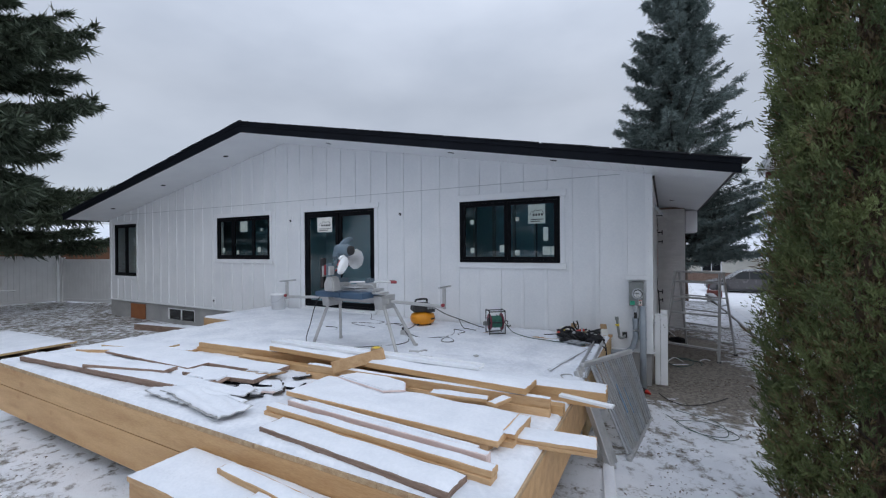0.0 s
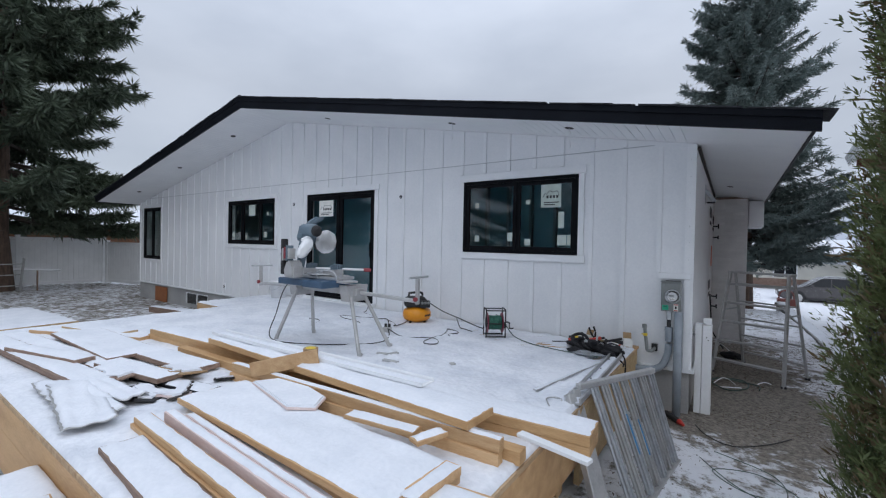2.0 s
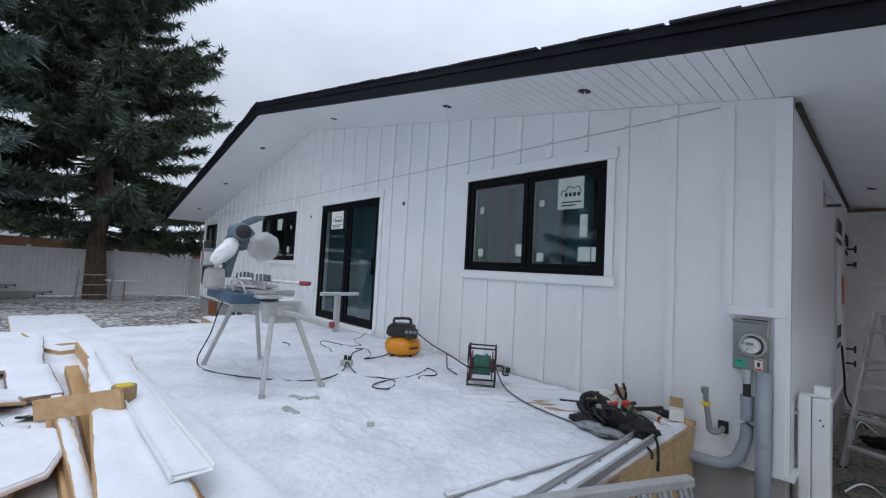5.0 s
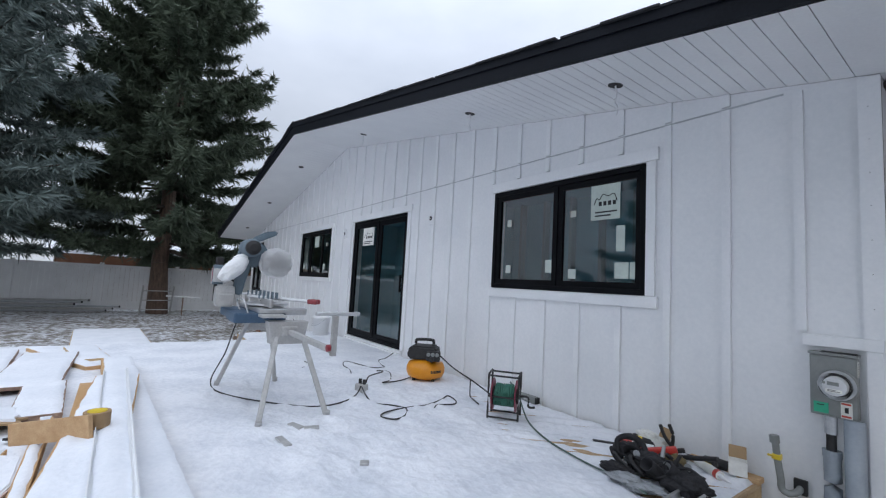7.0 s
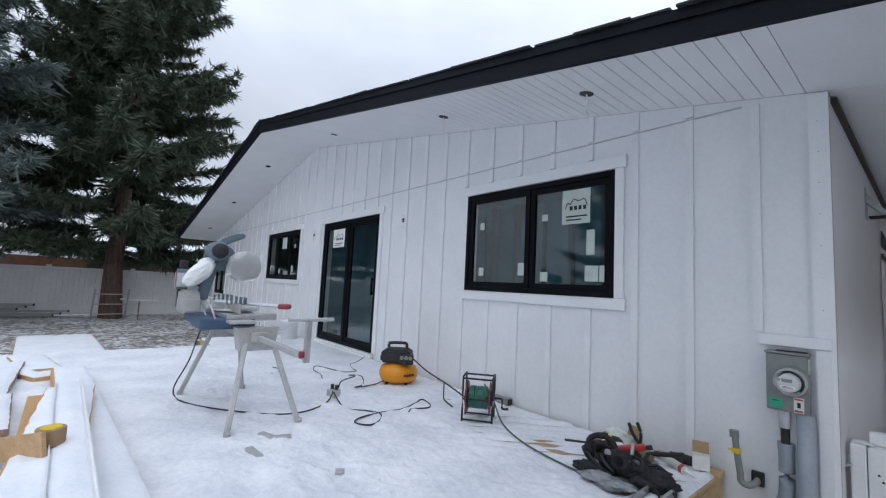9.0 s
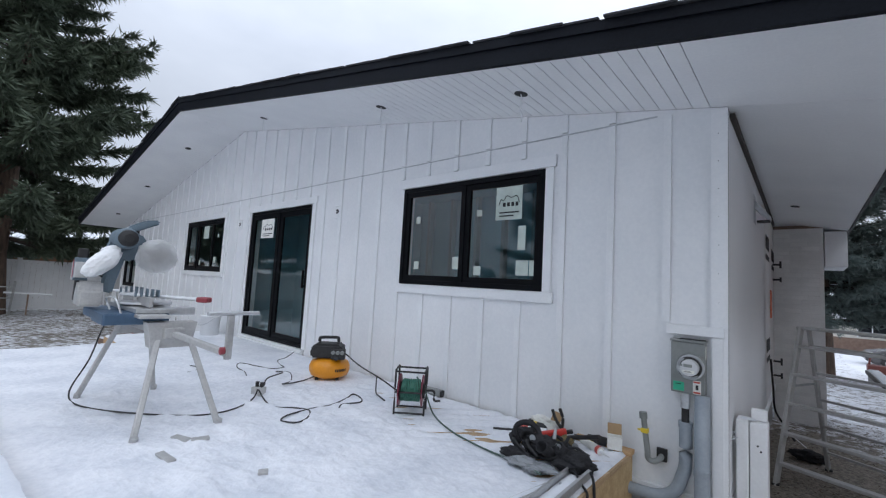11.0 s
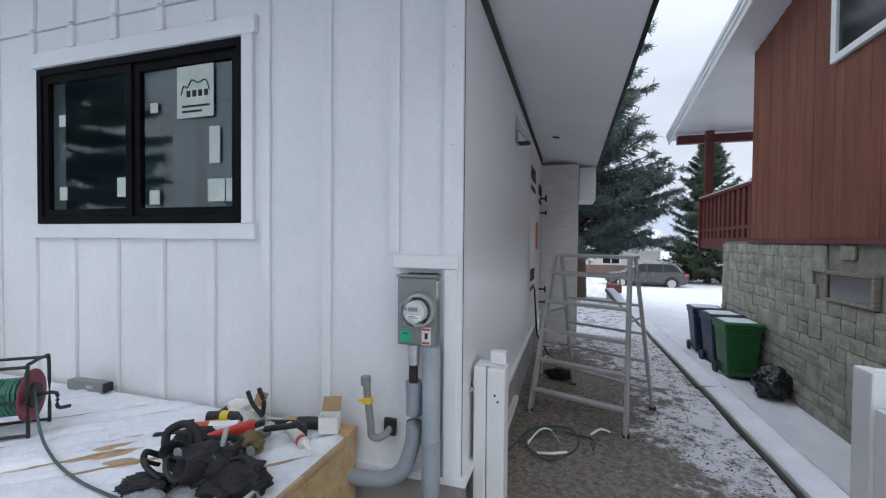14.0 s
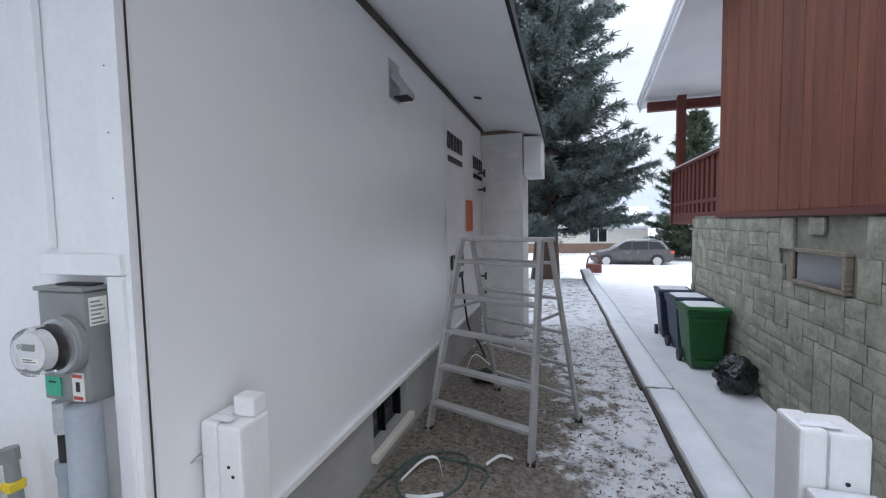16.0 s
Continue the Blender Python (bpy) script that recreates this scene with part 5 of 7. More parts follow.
    prism(bm, [(-0.16, 0.50), (-0.04, 0.42), (0.06, 0.46), (0.10, 0.56), (0.04, 0.64), (-0.12, 0.66)], 0.10, lambda u, v, d: (-0.19 + d, u, v))
    bmesh.ops.bevel(bm, geom=bm.edges[:], offset=0.015, segments=2, affect="EDGES")
    part("saw_head", bm, TEAL, s)
    motor = part("motor", lathe(bmesh.new(), [(0.03, -0.12), (0.066, -0.115), (0.078, -0.09), (0.078, 0.06), (0.07, 0.09), (0.03, 0.095)], (-0.06, -0.07, 0.59), 24, "X"), TEAL, s, "grey-blue motor housing", True)
    part("motor_cap", lathe(bmesh.new(), [(0.03, 0.0), (0.062, 0.004), (0.058, 0.03), (0.03, 0.045)], (0.036, -0.07, 0.59), 20, "X"), INK, motor)
    bm = bmesh.new()
    prism(bm, [(-0.06, 0.64), (0.02, 0.66), (0.16, 0.735), (0.15, 0.765), (0.06, 0.75), (-0.04, 0.69)], 0.07, lambda u, v, d: (-0.17 + d, u, v))
    bmesh.ops.bevel(bm, geom=bm.edges[:], offset=0.012, segments=2, affect="EDGES")
    part("carry_handle", bm, TEAL, s)

    def crumpled(at, size, seed, turn):
        bm = bmesh.new()
        bmesh.ops.create_icosphere(bm, subdivisions=5, radius=1.0)
        for v in bm.verts:
            p = v.co.copy()
            k = 1 + 0.10 * noise.noise(p * 1.8 + Vector((seed, 0, 0))) + 0.07 * noise.noise(p * 5 + Vector((0, seed, 0))) + 0.05 * abs(noise.noise(p * 11)) + 0.02 * noise.noise(p * 24)
            v.co = Vector((p.x * size[0], p.y * size[1], p.z * size[2])) * k
        bmesh.ops.transform(bm, matrix=pose(*at, *turn), verts=bm.verts)
        return bm

    part("plastic_wrap", crumpled((-0.05, 0.145, 0.475), (0.06, 0.135, 0.125), 3, (0, 0, 0)), WRAPFILM, s, "crumpled clear plastic wrap", True)
    part("guard", lathe(bmesh.new(), [(0.02, -0.02), (0.10, -0.02), (0.105, 0.0), (0.10, 0.02), (0.02, 0.02)], (-0.125, 0.13, 0.475), 28, "X"), INK, s, "dark blade guard")
    part("dust_bag", crumpled((0.035, -0.20, 0.405), (0.045, 0.135, 0.070), 9, (42, 0, 14)), POLY, s, "white plastic dust bag", True)
    part("bag_neck", crumpled((-0.02, -0.15, 0.50), (0.03, 0.06, 0.03), 5, (15, 0, 0)), POLY, s, "gathered bag neck", True)
    for k in range(5):
        part("hose_clip", tube(bmesh.new(), [(-0.14 + 0.02 * k, -0.16 - 0.01 * k, 0.30 + 0.03 * k), (-0.08 + 0.01 * k, -0.20, 0.33 + 0.02 * k), (-0.06, -0.15, 0.38 + 0.025 * k)], 0.007, 6), (INK, RED, DULLALU, INK, RED)[k], s)
    return s


mitre_saw()


# ---- compressor, hose reel, bucket, cords ----
def compressor():
    c = thing("air_compressor", "yellow pancake air compressor with a black shroud", "compressor", (-3.45, 6.83, DECK - 0.012), 45)
    prof = [(0.02, 0.035), (0.12, 0.04), (0.185, 0.07), (0.205, 0.115), (0.205, 0.16), (0.185, 0.205), (0.12, 0.235), (0.02, 0.24)]
    part("tank", lathe(bmesh.new(), prof, seg=36), YELLOW, c, "glossy yellow pancake tank", True)
    for k in range(4):
        a = math.tau * (k + 0.5) / 4
        part("foot", rod(bmesh.new(), (0.15 * math.cos(a), 0.15 * math.sin(a), 0.0), (0.14 * math.cos(a), 0.14 * math.sin(a), 0.07), 0.016, 0.02, 10), RUBBER, c)
    bm = bmesh.new()
    prism(bm, [(-0.18, 0.245), (0.13, 0.245), (0.14, 0.33), (0.11, 0.385), (-0.15, 0.385), (-0.19, 0.33)], 0.24, lambda u, v, d: (u, -0.12 + d, v))
    bmesh.ops.bevel(bm, geom=bm.edges[:], offset=0.02, segments=3, affect="EDGES")
    part("shroud", bm, RUBBER, c, "black plastic motor shroud")
    part("handle", tube(bmesh.new(), [(-0.12, 0, 0.36), (-0.12, 0, 0.42), (-0.10, 0, 0.44), (0.05, 0, 0.445), (0.075, 0, 0.42), (0.075, 0, 0.36)], 0.016, 10), RUBBER, c)
    part("control_panel", boxes(((0.03, -0.165, 0.245), (0.17, -0.09, 0.345)), bevel=0.012), RUBBER, c)
    for x in (0.055, 0.10, 0.145):
        part("gauge", lathe(bmesh.new(), [(0.005, 0), (0.02, 0.0), (0.02, 0.012), (0.016, 0.014)], (x, -0.166, 0.315), 16, "Y"), GREYPAINT, c)
    part("regulator_knob", lathe(bmesh.new(), [(0.01, 0), (0.026, 0.0), (0.024, 0.03), (0.01, 0.032)], (0.09, -0.166, 0.265), 14, "Y"), RUBBER, c)
    bm = bmesh.new()
    for k in range(7):
        a = radians(-62 + k * 5.2)
        r = 0.2065
        m = pose(r * math.cos(a), r * math.sin(a), 0.138, 0, 0, math.degrees(a))
        made = bmesh.ops.create_cube(bm, size=1, matrix=m @ Matrix.Diagonal((0.003, 0.013, 0.026, 1)))
    part("lettering", bm, INK, c, "dark maker's name as bars")
    return c


compressor()


def hose_reel():
    h = thing("hose_reel", "black tube-frame reel wound with green air hose", "hose reel", (-2.12, 6.70, DECK + 0.012), 38)
    w, dpt, ht = 0.118, 0.095, 0.34
    for s in (-1, 1):
        line = [(s * w, -dpt, 0.0), (s * w, -dpt, ht - 0.03), (s * w, -dpt + 0.03, ht), (s * w, dpt - 0.03, ht), (s * w, dpt, ht - 0.03), (s * w, dpt, 0.0)]
        part("side_frame", tube(bmesh.new(), line, 0.008, 8, 3), RUBBER, h)
    for y, z in ((-dpt, 0.012), (dpt, 0.012), (-dpt, ht * 0.97), (dpt, ht * 0.97), (-dpt, ht * 0.5)):
        part("cross_bar", rod(bmesh.new(), (-w, y, z), (w, y, z), 0.0075, seg=8), RUBBER, h)
    for s in (-1, 1):
        part("flange", lathe(bmesh.new(), [(0.02, 0), (0.124, 0.0), (0.126, 0.004), (0.124, 0.008), (0.02, 0.008)], (s * 0.092 - 0.004, 0, 0.17), 28, "X"), plain("crimson_flange", (0.21, 0.022, 0.05), 0.45), h, "dull crimson flange")
    bm = bmesh.new()
    for k in range(12):
        for lay in (0.064, 0.081):
            pts = [(-0.070 + 0.0125 * k + 0.007 * math.sin(a + k), lay * math.cos(a), 0.17 + lay * math.sin(a)) for a in np.linspace(0, math.tau, 15)]
            tube(bm, pts, 0.0085, 6, 1)
    tagged(part("wound_hose", bm, GREENHOSE, h, "green hose wound on the drum"), "", "", "", "stuff")
    part("drum", rod(bmesh.new(), (-0.11, 0, 0.17), (0.11, 0, 0.17), 0.06, seg=18), RUBBER, h)
    part("crank", tube(bmesh.new(), [(0.11, 0, 0.17), (0.185, 0, 0.17), (0.19, 0.0, 0.10), (0.24, 0, 0.10)], 0.009, 8, 4), RUBBER, h)
    return h


hose_reel()
bucket = thing("bucket", "white plastic pail standing by the patio door", "bucket", (-7.05, 6.98, DECK + 0.012))
part("pail", lathe(bmesh.new(), [(0.115, 0.0), (0.13, 0.004), (0.148, 0.30), (0.158, 0.302), (0.158, 0.33), (0.15, 0.335), (0.143, 0.33), (0.125, 0.012), (0.02, 0.010)], seg=28), VINYL, bucket, smooth=True)
part("handle", tube(bmesh.new(), [(-0.158, 0, 0.29), (-0.12, -0.11, 0.20), (0, -0.165, 0.17), (0.12, -0.11, 0.20), (0.158, 0, 0.29)], 0.004, 6), STEEL, bucket)


def cable(name, pts, r, material, label, category="cable"):
    ob = new(name, mesh_of(name, tube(bmesh.new(), pts, r, 8, 8), material, True))
    return tagged(ob, label, category)


Z = DECK + 0.022
cable("electric_cable", [(-3.62, 5.18, 1.25), (-3.98, 5.05, 1.05), (-4.08, 4.97, 0.7), (-4.02, 4.86, Z + 0.02), (-3.6, 4.92, Z), (-3.1, 5.28, Z), (-2.95, 5.55, Z), (-3.1, 5.85, Z), (-3.27, 6.0, Z + 0.06)], 0.006, RUBBER, "black saw cord running over the snow")
cable("electric_cable", [(-3.28, 6.05, Z + 0.06), (-3.36, 6.12, Z + 0.10), (-3.7, 6.45, Z + 0.05), (-3.98, 6.53, Z), (-3.86, 6.62, Z), (-3.53, 6.45, Z), (-3.42, 6.30, Z + 0.01), (-3.46, 6.52, Z), (-3.5, 6.70, Z + 0.02)], 0.006, RUBBER, "black compressor cord lying in loops")
cable("electric_cable", [(-3.24, 5.98, Z + 0.05), (-3.05, 5.95, Z), (-2.85, 5.92, Z), (-2.73, 6.03, Z), (-2.60, 6.08, Z), (-2.46, 5.98, Z), (-2.42, 5.87, Z), (-2.52, 5.81, Z), (-2.60, 5.90, Z), (-2.63, 6.10, Z), (-2.62, 6.29, Z), (-2.70, 6.50, Z), (-2.76, 6.62, Z + 0.005), (-2.62, 6.60, Z), (-2.54, 6.52, Z), (-2.58, 6.38, Z), (-2.52, 6.30, Z)], 0.006, RUBBER, "black extension cord in a loose coil on the snow")
cable("electric_cable", [(-4.80, 7.20, 0.46), (-4.62, 6.98, Z), (-4.53, 6.84, Z), (-4.3, 6.74, Z), (-4.13, 6.70, Z), (-4.15, 6.55, Z), (-4.35, 6.5, Z), (-4.6, 6.42, Z), (-4.4, 6.30, Z), (-4.15, 6.27, Z), (-3.97, 6.21, Z)], 0.005, RUBBER, "thin black cord from the patio door")
cable("electric_cable", [(-4.75, 5.95, Z), (-4.6, 5.98, Z), (-4.45, 5.90, Z), (-4.42, 5.82, Z)], 0.005, RUBBER, "short loose cord end on the snow")
cable("air_hose", [(-3.27, 6.84, DECK + 0.32), (-3.05, 6.9, DECK + 0.2), (-2.8, 6.95, DECK + 0.12), (-2.5, 6.95, Z + 0.02), (-2.38, 6.9, Z + 0.02)], 0.007, RUBBER, "air hose from compressor to reel", "hose")
cable("air_hose", [(-2.85, 6.96, DECK + 0.13), (-2.72, 6.85, Z), (-2.6, 6.78, Z), (-2.45, 6.72, Z)], 0.006, RUBBER, "loose hose end beside the reel", "hose")
cable("air_hose", [(-2.14, 6.78, DECK + 0.27), (-2.02, 6.75, DECK + 0.20), (-1.85, 6.68, DECK + 0.06), (-1.6, 6.59, Z), (-1.35, 6.52, Z), (-1.15, 6.49, Z), (-0.95, 6.46, Z + 0.01), (-0.8, 6.40, Z + 0.02)], 0.006, DULLHOSE, "grey-green air hose running to the tools", "hose")
adapter = thing("power_adapter", "grey outlet block at the joint of the cords", "adapter", (-3.27, 6.0, DECK + 0.012), 20)
part("block", boxes(((-0.05, -0.04, 0), (0.05, 0.04, 0.07)), bevel=0.01), DULLALU, adapter)
for x in (-0.02, 0.03):
    part("plug", rod(bmesh.new(), (x, 0, 0.07), (x, 0, 0.11), 0.016, seg=10), RUBBER, adapter)
for i, (x, y, a, l) in enumerate(((-2.60, 5.20, 20, 0.13), (-2.52, 5.28, 75, 0.10), (-2.36, 5.05, 5, 0.17), (-1.85, 5.35, 60, 0.05))):
    ob = new("wood_offcut", mesh_of("wood_offcut", boxes(((-l / 2, -0.022, 0), (l / 2, 0.022, 0.014)), bevel=0.004), DULLALU))
    ob.matrix_basis = pose(x, y, DECK + 0.014, 3, 0, a)
    tagged(ob, "small grey offcut lying in the snow", "offcut", "offcuts on the deck")


# ---- pile of hand tools at the deck corner ----
def hand_tool(name, label, pieces, at, turn):
    t = new(name)
    t.empty_display_size = 0.05
    t.matrix_basis = pose(*at, *turn)
    tagged(t, label, "tool")
    for pname, bm, m in pieces:
        part(pname, bm, m, t)
    return t


def lump(name, at, size, seed, material, label, category, rough=0.25, turn=(0, 0, 0)):
    bm = bmesh.new()
    bmesh.ops.create_icosphere(bm, subdivisions=5, radius=1.0)
    for v in bm.verts:
        p = v.co.copy()
        k = 1 + 0.5 * rough * abs(noise.noise(p * 8.5 + Vector((seed, 7, 3)))) + rough * noise.noise(p * 1.7 + Vector((seed, 2, 0))) + rough * 0.7 * abs(noise.noise(p * 4.3 + Vector((0, seed, 1)))) - rough * 0.3
        v.co = Vector((p.x * size[0], p.y * size[1], max(p.z, -0.75) * size[2])) * k
    lo = min(v.co.z for v in bm.verts)
    for v in bm.verts:
        v.co.z -= lo
    ob = new(name, mesh_of(name, bm, material, True))
    ob.matrix_basis = pose(*at, *turn)
    return tagged(ob, label, category)


TZ = DECK + 0.012
belt = lump("tool_belt", (-0.92, 6.70, TZ), (0.15, 0.10, 0.065), 4, FABRIC, "black cloth tool belt slumped on the deck", "tool belt", 0.3)
for i, (x, y, a) in enumerate(((-1.03, 6.72, 20), (-0.82, 6.62, -30), (-0.72, 6.66, -50))):
    bm = bmesh.new()
    lathe(bm, [(0.03, 0.0), (0.045, 0.01), (0.05, 0.07), (0.053, 0.10), (0.047, 0.101), (0.04, 0.03), (0.01, 0.02)], seg=16)
    bmesh.ops.transform(bm, matrix=pose(0, 0, 0.05, 55, 0, a) @ Matrix.Diagonal((1, 0.7, 1, 1)), verts=bm.verts)
    ob = part("pouch", bm, FABRIC, belt, "open black pouch", True)
    ob.location = (x + 0.90, y - 6.70, 0.01)
belt2 = lump("tool_pouch", (-0.72, 6.64, TZ), (0.12, 0.10, 0.06), 8, FABRIC, "black tool pouch hanging over the deck edge", "tool pouch", 0.3)
part("strap", tube(bmesh.new(), [(0.05, 0.0, 0.06), (0.13, -0.05, 0.03), (0.155, -0.08, -0.06), (0.15, -0.07, -0.14)], 0.008, 6), FABRIC, belt2, "dangling black strap")
part("strap", tube(bmesh.new(), [(0.02, -0.06, 0.06), (0.09, -0.13, 0.02), (0.15, -0.17, -0.01), (0.152, -0.18, -0.04)], 0.007, 6), FABRIC, belt2)
part("lining", tube(bmesh.new(), [(-0.08, 0.0, 0.10), (0.0, 0.03, 0.125), (0.08, 0.0, 0.11)], 0.008, 6), FABRIC, belt2)
lump("rag", (-1.12, 6.84, TZ), (0.11, 0.08, 0.045), 16, FABRIC, "dark rag lying by the tools", "rag", 0.6)
lump("work_glove", (-0.98, 6.98, TZ), (0.10, 0.05, 0.03), 19, plain("grey_glove", (0.2, 0.2, 0.19), 0.9), "grey work glove among the tools", "glove", 0.5)
hand_tool("screwdriver", "screwdriver with a black and yellow handle", [("handle", rod(bmesh.new(), (-0.06, 0, 0.016), (0.05, 0, 0.016), 0.016, seg=10), SAFETY), ("shaft", rod(bmesh.new(), (0.05, 0, 0.016), (0.16, 0, 0.016), 0.004, seg=8), STEEL)], (-1.02, 7.08, TZ), (0, 0, 65))
hand_tool("chisel", "flat bar lying on the boards", [("bar", boxes(((-0.15, -0.015, 0), (0.15, 0.015, 0.008)), bevel=0.002), INK)], (-1.32, 6.98, TZ), (0, 0, 35))
lump("work_glove", (-1.05, 6.55, TZ), (0.09, 0.06, 0.03), 14, FABRIC, "black work glove lying on the deck", "glove", 0.5)
lump("plastic_sheet", (-0.92, 6.47, TZ), (0.13, 0.06, 0.022), 21, plain("smoky_plastic", (0.30, 0.32, 0.34), 0.12), "crumpled smoky plastic sheet", "plastic", 0.6)


hand_tool("pliers", "pliers with black grips standing in the belt", [("grip", tube(bmesh.new(), [(0, 0, 0.08), (0.02, 0, 0.15), (0.012, 0, 0.22)], 0.011, 8), RUBBER), ("grip", tube(bmesh.new(), [(0, 0, 0.08), (-0.03, 0, 0.15), (-0.04, 0, 0.22)], 0.011, 8), RUBBER), ("jaw", boxes(((-0.014, -0.008, 0.02), (0.014, 0.008, 0.085)), bevel=0.004), STEEL)], (-1.0, 7.13, TZ - 0.02), (0, -12, 30))
hand_tool("utility_knife", "red and black hand tool", [("body", boxes(((-0.12, -0.024, 0), (0.09, 0.024, 0.04)), bevel=0.012), RED), ("nose", boxes(((0.085, -0.014, 0.004), (0.13, 0.014, 0.028)), bevel=0.006), RUBBER)], (-0.97, 6.90, TZ + 0.07), (0, -14, 30))
hand_tool("caulking_tube", "grey caulking tube with a white nozzle", [("tube", rod(bmesh.new(), (-0.12, 0, 0.028), (0.08, 0, 0.028), 0.026, seg=18), PAPER), ("band", rod(bmesh.new(), (0.05, 0, 0.028), (0.079, 0, 0.028), 0.0265, seg=18), REDLABEL), ("nozzle", rod(bmesh.new(), (0.08, 0, 0.028), (0.17, 0, 0.028), 0.013, 0.004, 12), TRIM)], (-0.76, 7.05, TZ), (0, 0, -35))
hand_tool("caulking_tube", "white caulking tube with a red band", [("tube", rod(bmesh.new(), (-0.12, 0, 0.028), (0.08, 0, 0.028), 0.026, seg=18), TRIM), ("band", rod(bmesh.new(), (-0.12, 0, 0.028), (-0.05, 0, 0.028), 0.0265, seg=18), REDLABEL), ("nozzle", rod(bmesh.new(), (0.08, 0, 0.028), (0.15, 0, 0.028), 0.012, 0.004, 12), RUBBER)], (-1.17, 7.02, TZ), (0, 0, 25))
hand_tool("hammer", "hammer with a black grip", [("grip", tube(bmesh.new(), [(0, 0, 0.02), (0.13, 0.01, 0.06), (0.24, 0, 0.1)], 0.014, 8), RUBBER), ("head", boxes(((-0.03, -0.055, 0.005), (0.012, 0.055, 0.035)), bevel=0.007), STEEL)], (-0.92, 7.02, TZ + 0.03), (0, 0, -15))
hand_tool("tape_measure", "black and yellow tape measure", [("case", boxes(((-0.045, -0.02, 0), (0.045, 0.02, 0.075)), bevel=0.016), RUBBER), ("stripe", boxes(((-0.03, -0.0215, 0.02), (0.03, -0.0202, 0.055))), SAFETY)], (-0.78, 7.09, TZ), (0, 0, -20))
hand_tool("drill", "black cordless drill with a yellow band", [("body", tube(bmesh.new(), [(-0.09, 0, 0.035), (0, 0, 0.04), (0.07, 0, 0.035)], 0.026, 12), RUBBER), ("badge", rod(bmesh.new(), (-0.02, 0, 0.039), (0.02, 0, 0.039), 0.0275, seg=12), SAFETY), ("chuck", rod(bmesh.new(), (0.07, 0, 0.035), (0.13, 0, 0.035), 0.022, 0.014, 12), RUBBER), ("grip", boxes(((-0.07, 0.0, 0.012), (-0.03, 0.13, 0.045)), bevel=0.012), RUBBER)], (-1.22, 7.10, TZ), (0, 0, 15))


hand_tool("grinder", "black power tool with a long neck", [("body", tube(bmesh.new(), [(-0.02, 0, 0.03), (0.05, 0, 0.035), (0.10, 0.01, 0.03)], 0.03, 12), RUBBER), ("neck", tube(bmesh.new(), [(-0.20, 0, 0.02), (-0.1, 0, 0.026), (0, 0, 0.03)], 0.013, 8), INK)], (-0.82, 7.17, TZ), (0, 0, 8))
rnd_belt = random.Random(61)
for k in range(9):
    a = rnd_belt.uniform(0, math.tau)
    x, y, r = rnd_belt.uniform(-0.16, 0.20), rnd_belt.uniform(-0.10, 0.10), rnd_belt.uniform(0.05, 0.10)
    pts = [(x + r * math.cos(a + q), y + 0.8 * r * math.sin(a + q), 0.05 + 0.055 * math.sin(q * 1.1) ** 2) for q in (0, 0.7, 1.4, 2.1, 2.8)]
    part("strap", tube(bmesh.new(), pts, rnd_belt.uniform(0.008, 0.014), 6, 4), FABRIC if k % 3 else RUBBER, belt, "", True)
for x, y, z in ((-0.06, -0.07, 0.12), (0.10, -0.05, 0.11), (0.16, 0.06, 0.10)):
    part("buckle", lathe(bmesh.new(), [(0.012, 0.0), (0.020, 0.0), (0.020, 0.004), (0.012, 0.004)], (x, y, z), 14, "Y"), STEEL, belt, "bare metal ring")
for k, (x, y, z, h_) in enumerate(((-0.11, 0.03, 0.08, 0.13), (0.02, 0.05, 0.07, 0.12), (0.09, 0.03, 0.07, 0.10))):
    part("tool_grip", rod(bmesh.new(), (x, y, z), (x + 0.03 * (k - 1), y + 0.03, z + h_ * 0.8), 0.012, 0.010, 10), (INK, STEEL, RUBBER)[k], belt)
ob = part("loop", tube(bmesh.new(), [(-0.20, 0.0, 0.03), (-0.24, 0.03, 0.12), (-0.17, 0.05, 0.165), (-0.09, 0.04, 0.15), (-0.05, 0.02, 0.09)], 0.017, 8), FABRIC, belt, "looped black strap", True)
lump("work_glove", (-0.88, 6.88, TZ), (0.055, 0.07, 0.05), 33, plain("tan_glove", (0.16, 0.125, 0.06), 0.85), "tan and black work glove among the tools", "glove", 0.3)
hand_tool("pencil", "yellow and black marker", [("body", rod(bmesh.new(), (-0.07, 0, 0.014), (0.06, 0, 0.014), 0.013, seg=10), SAFETY), ("tip", rod(bmesh.new(), (0.06, 0, 0.014), (0.10, 0, 0.014), 0.010, 0.004, 10), INK)], (-1.24, 7.08, TZ + 0.01), (0, -8, 15))
lump("plastic_pack", (-1.20, 7.19, TZ), (0.09, 0.04, 0.05), 41, PAPER, "crumpled white pack against the wall", "pack", 0.35)
toolcase = thing("tool_case", "long grey case lying against the wall", "tool case", (-2.36, 7.22, DECK + 0.012), 3)
part("case", boxes(((-0.16, -0.03, 0.0), (0.12, 0.03, 0.062)), bevel=0.008), GREYPAINT, toolcase)
part("latch", boxes(((0.0, -0.035, 0.022), (0.05, -0.0305, 0.04)), bevel=0.001), DULLALU, toolcase)
part("end_cap", boxes(((0.121, -0.028, 0.004), (0.135, 0.028, 0.058)), bevel=0.004), RUBBER, toolcase)


